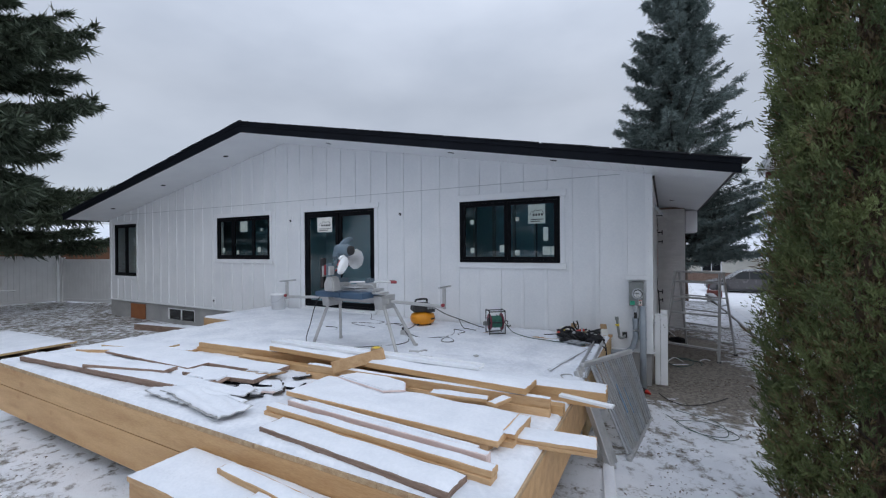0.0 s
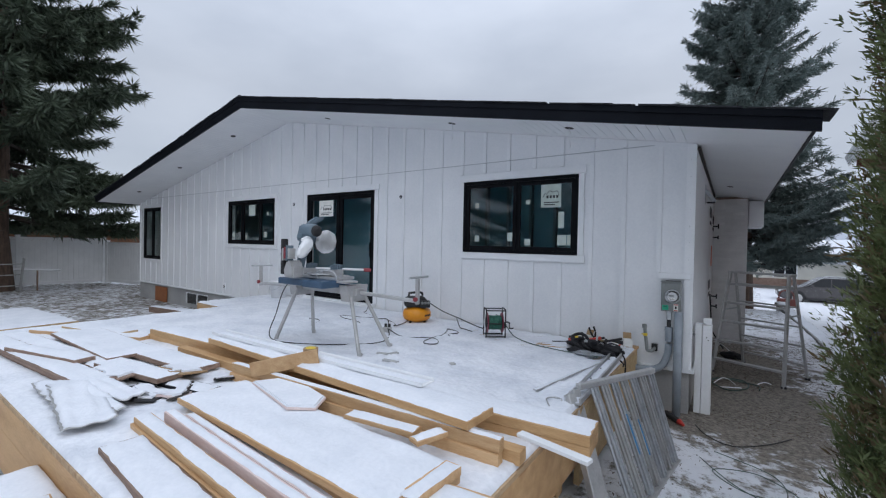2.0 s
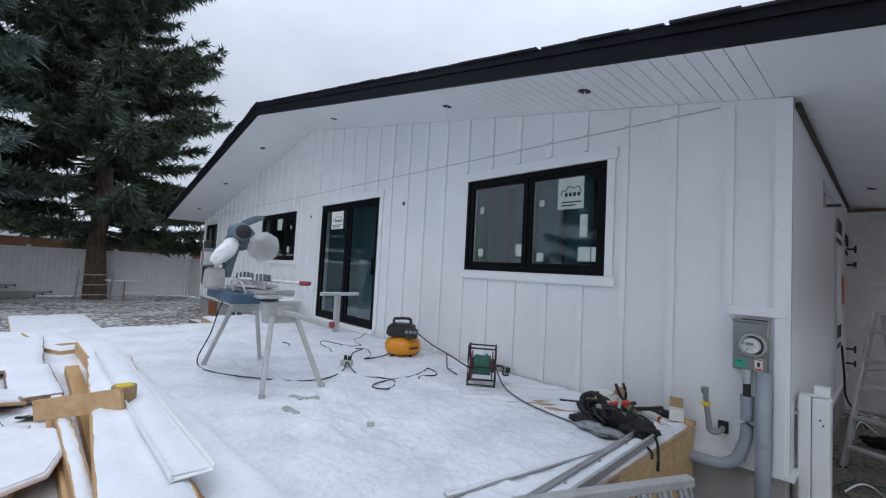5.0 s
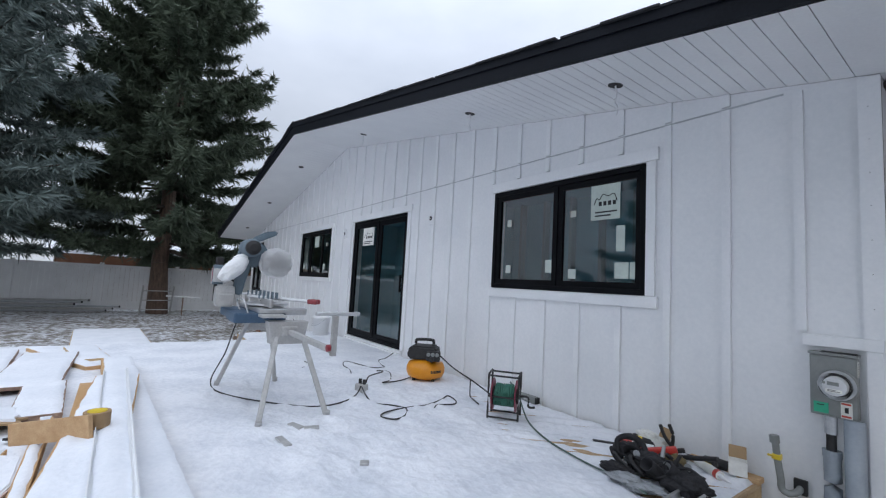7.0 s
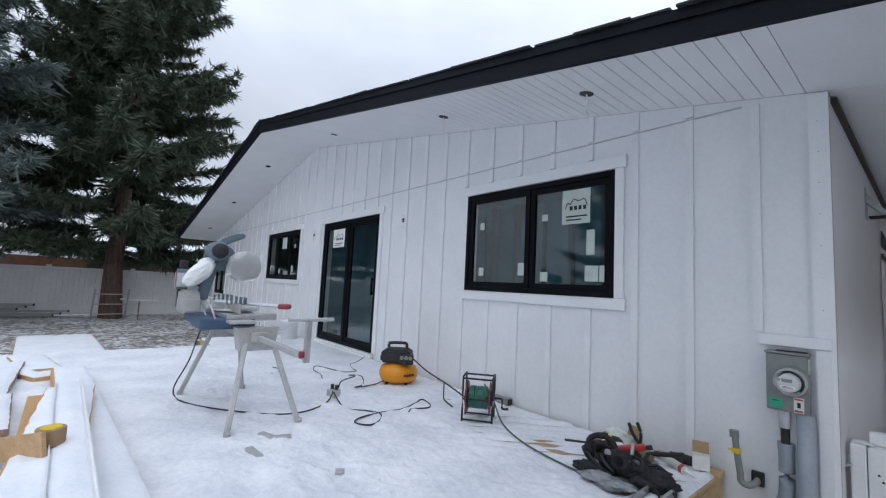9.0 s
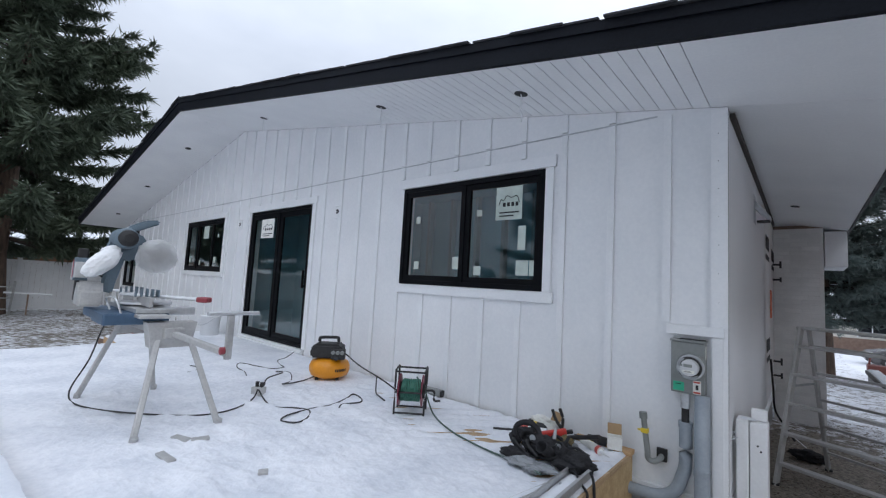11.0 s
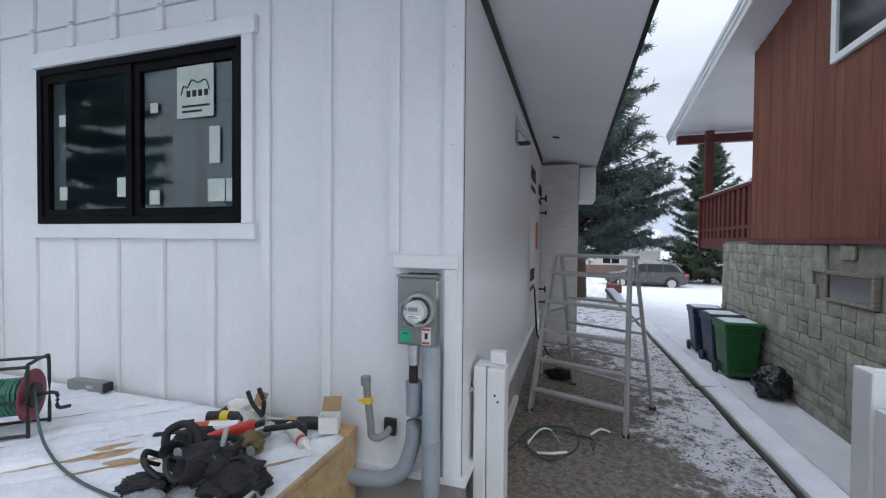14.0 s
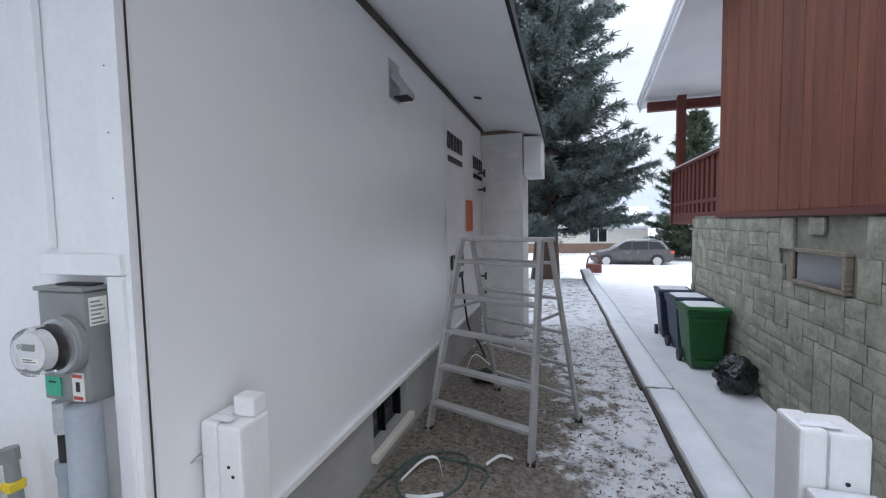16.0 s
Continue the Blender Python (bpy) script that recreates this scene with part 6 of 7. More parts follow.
def small_box(at, turn, label):
    b = thing("cardboard_box", label, "box", at, turn)
    part("carton", boxes(((-0.045, -0.035, 0.0), (0.045, -0.031, 0.08)), ((-0.045, 0.031, 0.0), (0.045, 0.035, 0.08)), ((-0.045, -0.031, 0), (-0.041, 0.031, 0.08)), ((0.041, -0.031, 0), (0.045, 0.031, 0.08)), ((-0.041, -0.031, 0), (0.041, 0.031, 0.004))), PAPER, b)
    bm = boxes(((-0.044, 0, 0), (0.044, 0.002, 0.07)))
    bmesh.ops.transform(bm, matrix=pose(0, 0.036, 0.08, -28, 0, 0), verts=bm.verts)
    part("flap", bm, CHIPBOARD, b, "open brown flap")
    return b


small_box((-0.66, 7.16, DECK + 0.03), 20, "small white screw carton with its flap open")
small_box((-1.10, 7.14, TZ), -15, "small white carton by the wall")

# sheets of weathered aluminium planking leaning on the deck's side
A0, A1, B0, B1 = Vector((-0.60, 5.32, 0.50)), Vector((-0.25, 6.07, 0.50)), Vector((-0.20, 5.02, GROUND + 0.005)), Vector((-0.05, 6.15, GROUND + 0.005))
panel = thing("aluminium_platform", "weathered aluminium plank platform leaning on the deck, blue paint mark", "platform")
part("top_rail", bar(bmesh.new(), A0 + (A0 - A1) * 0.12, A1, 0.05, 0.045, bevel=0.006), DULLALU, panel)
part("bottom_rail", bar(bmesh.new(), B0, B1, 0.045, 0.04, bevel=0.006), DULLALU, panel)
nrm = (A1 - A0).cross(B0 - A0).normalized()
nrm = nrm if nrm.x > 0 else -nrm
for k in range(7):
    u = (k + 0.5) / 7
    a, b = A0.lerp(A1, u), B0.lerp(B1, u)
    bm = bmesh.new()
    bar(bm, a - (a - b) * 0.03, b + (a - b) * 0.03, 0.072, 0.022, nrm, 0.004)
    bar(bm, a - (a - b) * 0.035 + nrm * 0.017 + (A1 - A0) * 0.022, b + (a - b) * 0.03 + nrm * 0.017 + (B1 - B0) * 0.022, 0.012, 0.018, nrm)
    bar(bm, a - (a - b) * 0.035 + nrm * 0.017 - (A1 - A0) * 0.022, b + (a - b) * 0.03 + nrm * 0.017 - (B1 - B0) * 0.022, 0.012, 0.018, nrm)
    sl = part("slat", bm, DULLALU if k % 2 else STEEL, panel)
    if k in (2, 3):
        c0, c1 = a.lerp(b, 0.32 + 0.08 * (k - 2)), a.lerp(b, 0.66 + 0.06 * (k - 2))
        part("paint_mark", bar(bmesh.new(), c0 + nrm * 0.013, c1 + nrm * 0.013, 0.046, 0.003, nrm), plain("blue_spray_paint", (0.02, 0.24, 0.52), 0.5), sl, "blue sprayed mark")
for k in range(2):
    a, b = A0 + Vector((-0.06, -0.12 - 0.11 * k, -0.02)), B0 + Vector((-0.12, -0.12 - 0.12 * k, 0.0))
    part("side_channel", bar(bmesh.new(), a, b, 0.07, 0.06, nrm, 0.006), DULLALU, panel)
rail = thing("metal_rail", "bright aluminium channel rail lying along the deck edge, snow in it", "rail", (-0.625, 5.05, DECK + 0.020), 91.5)
bm = bmesh.new()
prism(bm, [(-0.058, 0.0), (0.058, 0.0), (0.058, 0.042), (0.046, 0.048), (0.040, 0.042), (0.048, 0.036), (0.048, 0.008), (-0.048, 0.008), (-0.048, 0.036), (-0.040, 0.042), (-0.046, 0.048), (-0.058, 0.042)], 1.58, lambda u, v, d: (d, u, v))
part("channel", bm, ALU, rail)
part("snow", snow_cap(bmesh.new(), 1.52, 0.09, 0.009, 44, 0.012), SNOW, rail, "thin snow in the channel", True)
for k in range(4):
    part("bolt", rod(bmesh.new(), (0.25 + 0.36 * k, 0.02, 0.009), (0.25 + 0.36 * k, 0.02, 0.028), 0.008, seg=8), STEEL, rail)
cable("wire_hook", [(-0.744, 4.914, DECK + 0.02), (-0.80, 5.0, DECK + 0.03), (-0.781, 5.061, DECK + 0.03), (-0.72, 5.075, DECK + 0.03), (-0.70, 5.04, DECK + 0.025)], 0.005, DULLALU, "bent grey wire hook lying in the snow", "wire")
flash = thing("flashing_strip", "thin flashing strip half hidden in snow beside the rail", "flashing", (-0.95, 5.15, DECK + 0.020), 80)
part("strip", boxes(((0, -0.02, 0), (1.25, 0.02, 0.006)), bevel=0.002), DULLALU, flash)
part("snow", snow_cap(bmesh.new(), 1.2, 0.034, 0.006, 49, 0.010), SNOW, flash, "thin snow on the strip", True)


# ---- meter, conduits, gas pipe ----
def meter():
    m = thing("electric_meter", "grey electric meter box with a round glass meter", "electric meter", (-0.2525, WALL - 0.002, 1.0))
    part("side_trim", boxes(((0.125, -0.030, -0.78), (0.185, -0.001, 0.223)), bevel=0.003), TRIM, m, "white upright trim board")
    part("head_trim", boxes(((-0.13, -0.036, 0.225), (0.19, -0.001, 0.285)), bevel=0.002), TRIM, m)
    part("box", boxes(((-0.094, -0.070, -0.135), (0.094, -0.001, 0.182)), bevel=0.008), GREYPAINT, m)
    part("lid", boxes(((-0.099, -0.078, 0.183), (0.099, -0.001, 0.196)), bevel=0.004), GREYPAINT, m)
    part("lid_slot", boxes(((-0.05, -0.05, 0.1962), (0.09, -0.012, 0.2022)), bevel=0.002), RUBBER, m, "dark gap above the lid")
    part("socket_ring", lathe(bmesh.new(), [(0.066, 0.0), (0.082, 0.0), (0.082, 0.018), (0.074, 0.024), (0.066, 0.02)], (0.022, -0.071, 0.036), 40, "Y"), GREYPAINT, m)
    part("lock_ring", lathe(bmesh.new(), [(0.058, 0.0), (0.0755, 0.0), (0.0755, 0.007), (0.058, 0.007)], (0.022, -0.0955, 0.036), 40, "Y"), STEEL, m, "bright sealing ring")
    drum = part("meter_body", lathe(bmesh.new(), [(0.02, 0.0), (0.050, 0.0), (0.050, 0.018), (0.048, 0.060), (0.02, 0.061)], (0.022, -0.090, 0.036), 36, "Y"), METERBODY, m, "pale works inside the glass", True)
    part("dark_band", lathe(bmesh.new(), [(0.048, 0.0), (0.0525, 0.0), (0.0525, 0.022), (0.048, 0.022)], (0.022, -0.104, 0.036), 36, "Y"), RUBBER, drum, "dark band at the foot of the works")
    part("meter_face", lathe(bmesh.new(), [(0.005, 0.0), (0.047, 0.0), (0.047, 0.002), (0.005, 0.002)], (0.022, -0.1515, 0.036), 36, "Y"), plain("dial_plate", (0.62, 0.63, 0.65), 0.35), drum, "pale dial plate")
    part("display", boxes(((-0.006, -0.1555, 0.040), (0.040, -0.1537, 0.058))), GREYPAINT, drum, "dull digital display")
    part("dial_print", boxes(((-0.012, -0.1555, 0.006), (0.052, -0.1537, 0.022))), PAPER, drum, "pale printed strip")
    part("dial_print", boxes(((-0.004, -0.1562, 0.010), (0.044, -0.1556, 0.0125)), ((-0.004, -0.1562, 0.016), (0.03, -0.1556, 0.0185))), INK, drum)
    part("button", rod(bmesh.new(), (-0.018, -0.1555, 0.050), (-0.018, -0.1530, 0.050), 0.007, seg=14), GREYPAINT, drum)
    cover = part("glass_cover", lathe(bmesh.new(), [(0.064, 0.0), (0.066, 0.004), (0.0655, 0.056), (0.060, 0.066), (0.050, 0.0695), (0.004, 0.071)], (0.022, -0.103, 0.036), 40, "Y"), CLEAR, m, "clear glass cover", True)
    cover.visible_shadow = False
    part("green_tag", boxes(((-0.078, -0.074, -0.120), (-0.018, -0.0705, -0.066))), GREENLABEL, m, "green seal tag")
    part("tag_print", boxes(((-0.065, -0.0752, -0.082), (-0.035, -0.0742, -0.077))), INK, m)
    tag = part("warning_label", boxes(((0.030, -0.074, -0.128), (0.074, -0.0705, -0.046))), PAPER, m, "white and red warning label")
    part("label_print", boxes(((0.033, -0.0752, -0.060), (0.070, -0.0742, -0.051))), REDLABEL, tag)
    part("label_print", boxes(((0.033, -0.0752, -0.123), (0.070, -0.0742, -0.113))), REDLABEL, tag)
    part("label_print", boxes(((0.045, -0.0752, -0.100), (0.060, -0.0742, -0.072))), INK, tag)
    side = part("side_label", boxes(((0.0942, -0.060, 0.085), (0.0952, -0.012, 0.165))), PAPER, m)
    part("label_print", boxes(*[((0.0953, -0.056, 0.09 + 0.012 * k), (0.0958, -0.018 - 0.006 * (k % 3), 0.095 + 0.012 * k)) for k in range(6)]), GREYPAINT, side)
    part("lock_tab", boxes(((0.012, -0.088, -0.045), (0.032, -0.071, -0.022)), bevel=0.003), RUBBER, m)
    return m


meter()
c = thing("conduit", "grey plastic conduit bending under the deck", "conduit")
part("pipe", tube(bmesh.new(), [(-0.262, 7.245, 0.69), (-0.262, 7.245, 0.45), (-0.28, 7.245, 0.36), (-0.315, 7.24, 0.27), (-0.39, 7.235, 0.215), (-0.5, 7.23, 0.20), (-0.75, 7.23, 0.20)], 0.037, 16, 8), PVC, c, smooth=True)
part("collar", rod(bmesh.new(), (-0.262, 7.245, 0.66), (-0.262, 7.245, 0.695), 0.040, seg=18), PVC, c)
part("cable", rod(bmesh.new(), (-0.262, 7.235, 0.68), (-0.262, 7.235, 0.80), 0.021, seg=14), RUBBER, c, "black service cable")
part("fitting", rod(bmesh.new(), (-0.262, 7.235, 0.78), (-0.262, 7.235, 0.87), 0.027, seg=14), STEEL, c, "metal connector")
c = thing("conduit", "straight grey plastic conduit below the meter", "conduit")
part("pipe", rod(bmesh.new(), (-0.170, 7.225, GROUND - 0.05), (-0.170, 7.225, 0.87), 0.042, seg=20), PVC, c, smooth=True)
part("coupling", rod(bmesh.new(), (-0.170, 7.225, 0.40), (-0.170, 7.225, 0.44), 0.045, seg=20), PVC, c)
g = thing("gas_pipe", "grey gas pipe with a yellow valve on the wall", "gas pipe")
part("pipe", tube(bmesh.new(), [(-0.50, 7.225, 0.675), (-0.49, 7.225, 0.58), (-0.475, 7.225, 0.47), (-0.47, 7.225, 0.42), (-0.44, 7.235, 0.405), (-0.41, 7.27, 0.42), (-0.405, 7.30, 0.44)], 0.018, 12, 6), GREYPAINT, g, smooth=True)
part("cap", rod(bmesh.new(), (-0.501, 7.225, 0.66), (-0.504, 7.225, 0.70), 0.025, seg=8), GREYPAINT, g)
part("valve", boxes(((-0.512, 7.202, 0.572), (-0.470, 7.246, 0.602)), ((-0.53, 7.197, 0.585), (-0.50, 7.205, 0.597)), bevel=0.006), SAFETY, g, "yellow valve")
part("wall_plate", boxes(((-0.435, 7.283, 0.40), (-0.375, 7.308, 0.48)), bevel=0.004), RUBBER, g)


# ---- white gate posts ----
def gate_post(x, y, top, label, hinge=True):
    """A boxed white post of two boards with a stepped head; one carries its hinge plate."""
    p = thing("gate_post", label, "post", (x, y, GROUND))
    h = top - GROUND
    part("shaft", boxes(((-0.078, -0.068, -0.1), (-0.014, 0.068, h - 0.062)), bevel=0.010), VINYL, p)
    part("shaft", boxes(((-0.011, -0.068, -0.1), (0.080, 0.068, h - 0.068)), bevel=0.010), VINYL, p)
    if hinge:
        part("head", boxes(((-0.008, 0.002, h - 0.066), (0.074, 0.064, h)), bevel=0.008), VINYL, p, "stepped post head")
        part("hinge", boxes(((-0.086, -0.045, h - 0.21), (-0.0785, 0.01, h - 0.13)), bevel=0.002), STEEL, p, "steel hinge plate")
        part("bolt", rod(bmesh.new(), (-0.100, -0.018, h - 0.16), (-0.0865, -0.018, h - 0.16), 0.010, seg=8), STEEL, p)
        part("strap", bar(bmesh.new(), (-0.083, -0.052, h - 0.175), (-0.150, -0.10, h - 0.215), 0.045, 0.006), STEEL, p, "bent steel strap")
    else:
        part("front_block", boxes(((-0.066, -0.190, -0.1), (0.090, -0.072, h - 0.215)), bevel=0.010), VINYL, p, "lower block in front")
        part("snow", snow_cap(bmesh.new(), 0.145, 0.10, 0.0, 62, 0.014), SNOW, p, "bit of snow", True).location = (-0.060, -0.131, h - 0.214)
    for z in (0.17, 0.20):
        part("bolt_hole", rod(bmesh.new(), (0.03 + 0.5 * (z - 0.17), -0.0695, h - z - 0.03), (0.03 + 0.5 * (z - 0.17), -0.0675, h - z - 0.03), 0.006, seg=10), INK, p)
    part("snow", snow_cap(bmesh.new(), 0.10, 0.05, 0.0, 60, 0.012), SNOW, p, "bit of snow", True).location = (-0.072, -0.030, h - 0.061)
    return p


gate_post(0.052, 7.53, 0.79, "white vinyl gate post with a steel hinge beside the house corner")
gate_post(1.790, 7.80, 0.850, "white vinyl gate post with a lower block by the neighbour's kerb", False)


# ---- stickers, boxes and wires on the house ----
def flat_card(name, x0, x1, z0, z1, y, label, category="label", material=None):
    t = thing(name, label, category, (x0, y, z0), kind="")
    part("paper", boxes(((0, 0, 0), (x1 - x0, 0.002, z1 - z0))), material or GLASSTINTPAPER, t)
    return t


gy = WALL + 0.004
for x, z, w, h in ((-2.79, 2.08, 0.06, 0.075), (-2.79, 1.60, 0.07, 0.085), (-2.27, 1.61, 0.085, 0.12), (-2.01, 2.11, 0.06, 0.06), (-2.02, 1.56, 0.08, 0.085), (-1.56, 1.79, 0.075, 0.21), (-1.57, 1.57, 0.12, 0.13), (-1.44, 1.57, 0.08, 0.13)):
    flat_card("window_sticker", x, x + w, z, z + h, gy + (0.014 if x > -2.14 else 0.0), "small pale paper sticker on window glass")
card = flat_card("window_sticker", -1.80, -1.53, 2.06, 2.36, gy + 0.014, "large pale maker's sticker on window glass")


def logo(parent, w, h):
    """A running outline and dark bars in place of the maker's mark."""
    pts = [(0.12, 0.45), (0.2, 0.62), (0.3, 0.58), (0.42, 0.72), (0.6, 0.66), (0.8, 0.7), (0.9, 0.5)]
    bm = bmesh.new()
    tube(bm, [(w * a, -0.002, h * b) for a, b in pts], h * 0.012, 5, 5)
    part("print", bm, INK, parent, "dark outline print")
    part("print", boxes(*[((w * a, -0.003, h * 0.40), (w * (a + 0.1), -0.0005, h * 0.52)) for a in (0.28, 0.44, 0.6, 0.76)]), INK, parent, "dark print bars")
    part("print", boxes(((w * 0.15, -0.003, h * 0.2), (w * 0.9, -0.0005, h * 0.24)), ((w * 0.15, -0.003, h * 0.1), (w * 0.7, -0.0005, h * 0.14))), INK, parent)


logo(card, 0.27, 0.3)
card = flat_card("door_sticker", -6.26, -5.86, 2.03, 2.33, WALL + 0.0, "white maker's sticker on the patio door glass", "label", PAPER)
logo(card, 0.40, 0.3)
for x, z, w, h in ((-8.72, 2.10, 0.25, 0.24), (-9.35, 1.62, 0.08, 0.1), (-8.1, 1.62, 0.1, 0.12), (-8.85, 1.58, 0.07, 0.09), (-8.0, 2.1, 0.06, 0.07)):
    flat_card("window_sticker", x, x + w, z, z + h, gy + (0.012 if -8.98 < x < -8.3 else -0.002), "small pale paper sticker on window glass")
structure("door_handle_1", boxes(((-4.855, WALL - 0.06, 1.30), (-4.83, WALL - 0.035, 1.55)), ((-4.85, WALL - 0.036, 1.32), (-4.835, WALL - 0.013, 1.34)), ((-4.85, WALL - 0.036, 1.51), (-4.835, WALL - 0.013, 1.53)), bevel=0.004), BLACK, "slim black pull on the patio door", "handle")


def wall_box(x, z, label, hole=True):
    b = thing("electrical_box", label, "electrical box", (x, WALL - 0.002, z))
    part("plate", boxes(((-0.05, -0.022, -0.075), (0.05, 0.0, 0.075)), bevel=0.006), TRIM, b)
    part("opening", lathe(bmesh.new(), [(0.004, 0), (0.03, 0.0), (0.03, 0.002), (0.004, 0.002)], (0, -0.0225, 0.01), 18, "Y"), INK, b, "dark round opening")
    part("wire", tube(bmesh.new(), [(0, -0.02, 0.01), (0.005, -0.05, 0.0), (0.012, -0.05, -0.03)], 0.005, 6), TRIM, b)
    part("lintel", boxes(((-0.055, -0.026, 0.078), (0.055, 0.0, 0.088))), TRIM, b)
    return b


wall_box(-4.19, 2.30, "white electrical box with a dark opening on the siding")
wall_box(-7.02, 2.28, "white electrical box with a dark opening on the siding")
wall_box(-9.68, 0.42, "white electrical box low on the siding")

for x in (-1.28, -2.90, -5.47, -8.50, -10.95, -13.40):
    z = soffit_z(x)
    h = thing("soffit_light_hole", "dark cut-out in the soffit with a hanging wire", "light opening", (x, 6.82, z))
    bm = lathe(bmesh.new(), [(0.004, -0.003), (0.05, -0.003), (0.05, 0.002), (0.004, 0.002)], seg=22)
    bmesh.ops.transform(bm, matrix=pose(0, 0, -0.002, 0, 10.2 if x > RIDGE else -10.6, 0), verts=bm.verts)
    part("cut_out", bm, INK, h, "dark hole")
    if x > -6:
        part("wire", tube(bmesh.new(), [(0, 0, -0.002), (0.012, 0.0, -0.07), (-0.006, 0.01, -0.12), (0.018, 0.0, -0.17), (0.01, 0.0, -0.22)], 0.0055, 6), TRIM, h, "pale hanging wire")
h = thing("soffit_light_hole", "dark cut-out in the side soffit", "light opening", (0.24, 10.75, soffit_z(0.24)))
bm = lathe(bmesh.new(), [(0.004, -0.003), (0.045, -0.003), (0.045, 0.002), (0.004, 0.002)], seg=22)
bmesh.ops.transform(bm, matrix=pose(0, 0, -0.002, 0, 10.2, 0), verts=bm.verts)
part("cut_out", bm, INK, h)

# side wall: vent hood, house wrap with printed marks, taps
vent = thing("vent_hood", "grey metal vent hood on the side wall", "vent", (EAST + 0.001, 9.22, 2.24))
part("back_plate", boxes(((0, -0.10, -0.02), (0.006, 0.09, 0.25)), bevel=0.002), STEEL, vent)
bm = bmesh.new()
prism(bm, [(0.007, 0.20), (0.13, 0.03), (0.13, 0.0), (0.11, 0.0), (0.007, 0.12)], 0.13, lambda u, v, d: (u, -0.065 + d, v))
part("hood", bm, STEEL, vent)
part("mouth", boxes(((0.02, -0.06, -0.012), (0.12, 0.06, -0.001))), INK, vent, "dark mouth")
wrap = thing("house_wrap", "white house wrap sheet with dark and orange print", "house wrap", (EAST + 0.002, 10.45, 0.2))
bm = bmesh.new()
n = 14
cols = [[bm.verts.new((0.004 + 0.006 * abs(noise.noise((k * 0.7, j * 0.8, 0))), 1.88 * k / n, 2.42 * j / 16)) for j in range(17)] for k in range(n + 1)]
for k in range(n):
    for j in range(16):
        bm.faces.new((cols[k][j], cols[k + 1][j], cols[k + 1][j + 1], cols[k][j + 1]))
part("sheet", bm, WRAP, wrap, smooth=True)
for y0, z0, s in ((0.10, 1.92, 1.0), (1.30, 1.86, 0.95), (0.14, 0.66, 0.9)):
    part("print", boxes(*[((0.013, y0 + 0.13 * k * s, z0), (0.016, y0 + (0.13 * k + 0.09) * s, z0 + 0.17 * s)) for k in range(5)]), INK, wrap, "dark lettering as bars")
    part("print", boxes(((0.013, y0, z0 - 0.13 * s), (0.016, y0 + 0.6 * s, z0 - 0.07 * s))), INK, wrap)
part("print", boxes(((0.013, 0.88, 1.05), (0.016, 1.22, 1.43))), ORANGE, wrap, "orange printed mark")
for z, w in ((2.02, 0.05), (1.80, 0.035), (0.62, 0.05), (0.42, 0.04)):
    tap = thing("wall_fitting", "small black pipe fitting on the side wall", "fitting", (EAST + 0.012, 12.05, z))
    part("stem", rod(bmesh.new(), (0, 0, 0), (0.10, 0, 0), 0.014, seg=10), RUBBER, tap)
    part("plate", boxes(((0.08, -0.02, -w), (0.105, 0.02, w)), bevel=0.004), RUBBER, tap)
cable("side_cable", [(EAST + 0.03, 11.0, 0.75), (EAST + 0.05, 11.05, 0.4), (EAST + 0.06, 11.2, 0.1), (0.1, 11.3, -0.1), (0.2, 11.2, GROUND + 0.02)], 0.012, RUBBER, "black cable hanging down the side wall")
screws = bmesh.new()
for i in range(13):
    z = 0.36 + 0.18 * i
    rod(screws, (EAST - 0.045, WALL - 0.0235, z), (EAST - 0.045, WALL - 0.0215, z), 0.0022, seg=8)
    rod(screws, (EAST, WALL + 0.115, z + 0.05), (EAST + 0.002, WALL + 0.115, z + 0.05), 0.004, seg=8)
structure("screw_heads", screws, INK, "dark screw heads along the corner", "screws")


# ---- step ladder in the passage ----
def step_ladder():
    s = thing("step_ladder", "weathered double-sided aluminium step ladder in the passage", "ladder")
    g = GROUND - 0.005
    N0, N1, F0, F1 = Vector((0.08, 9.45, g)), Vector((0.89, 9.15, g)), Vector((0.48, 10.34, g)), Vector((1.21, 9.87, g))
    T0, T1 = Vector((0.31, 9.86, 1.22)), Vector((0.97, 9.54, 1.22))
    off = Vector((0.03, 0.06, 0))
    for a, b, lab in ((N0, T0 - off, 0), (N1, T1 - off, 0), (F0, T0 + off, 1), (F1, T1 + off, 1)):
        leg = part("rail", bar(bmesh.new(), a, b, 0.028 if lab else 0.03, 0.07 if not lab else 0.05, (0.4, 1, 0), 0.004), DULLALU, s)
        part("foot", boxes((tuple(a - Vector((0.03, 0.03, 0.0))), tuple(a + Vector((0.03, 0.03, 0.03)))), bevel=0.005), RUBBER, leg)
    part("top_plate", bar(bmesh.new(), T0 - (T1 - T0) * 0.05, T1 + (T1 - T0) * 0.05, 0.16, 0.03, bevel=0.005), DULLALU, s)
    for k in range(5):
        u = (k + 0.75) / 5.4
        part("tread", bar(bmesh.new(), N0.lerp(T0 - off, u), N1.lerp(T1 - off, u), 0.08, 0.028, bevel=0.004), DULLALU, s)
        part("rear_rung", bar(bmesh.new(), F0.lerp(T0 + off, u), F1.lerp(T1 + off, u), 0.03, 0.022), DULLALU, s)
    for a, b in ((N0.lerp(T0 - off, 0.62), F0.lerp(T0 + off, 0.62)), (N1.lerp(T1 - off, 0.62), F1.lerp(T1 + off, 0.62))):
        part("spreader", bar(bmesh.new(), a, b, 0.006, 0.022), STEEL, s)
    return s


step_ladder()


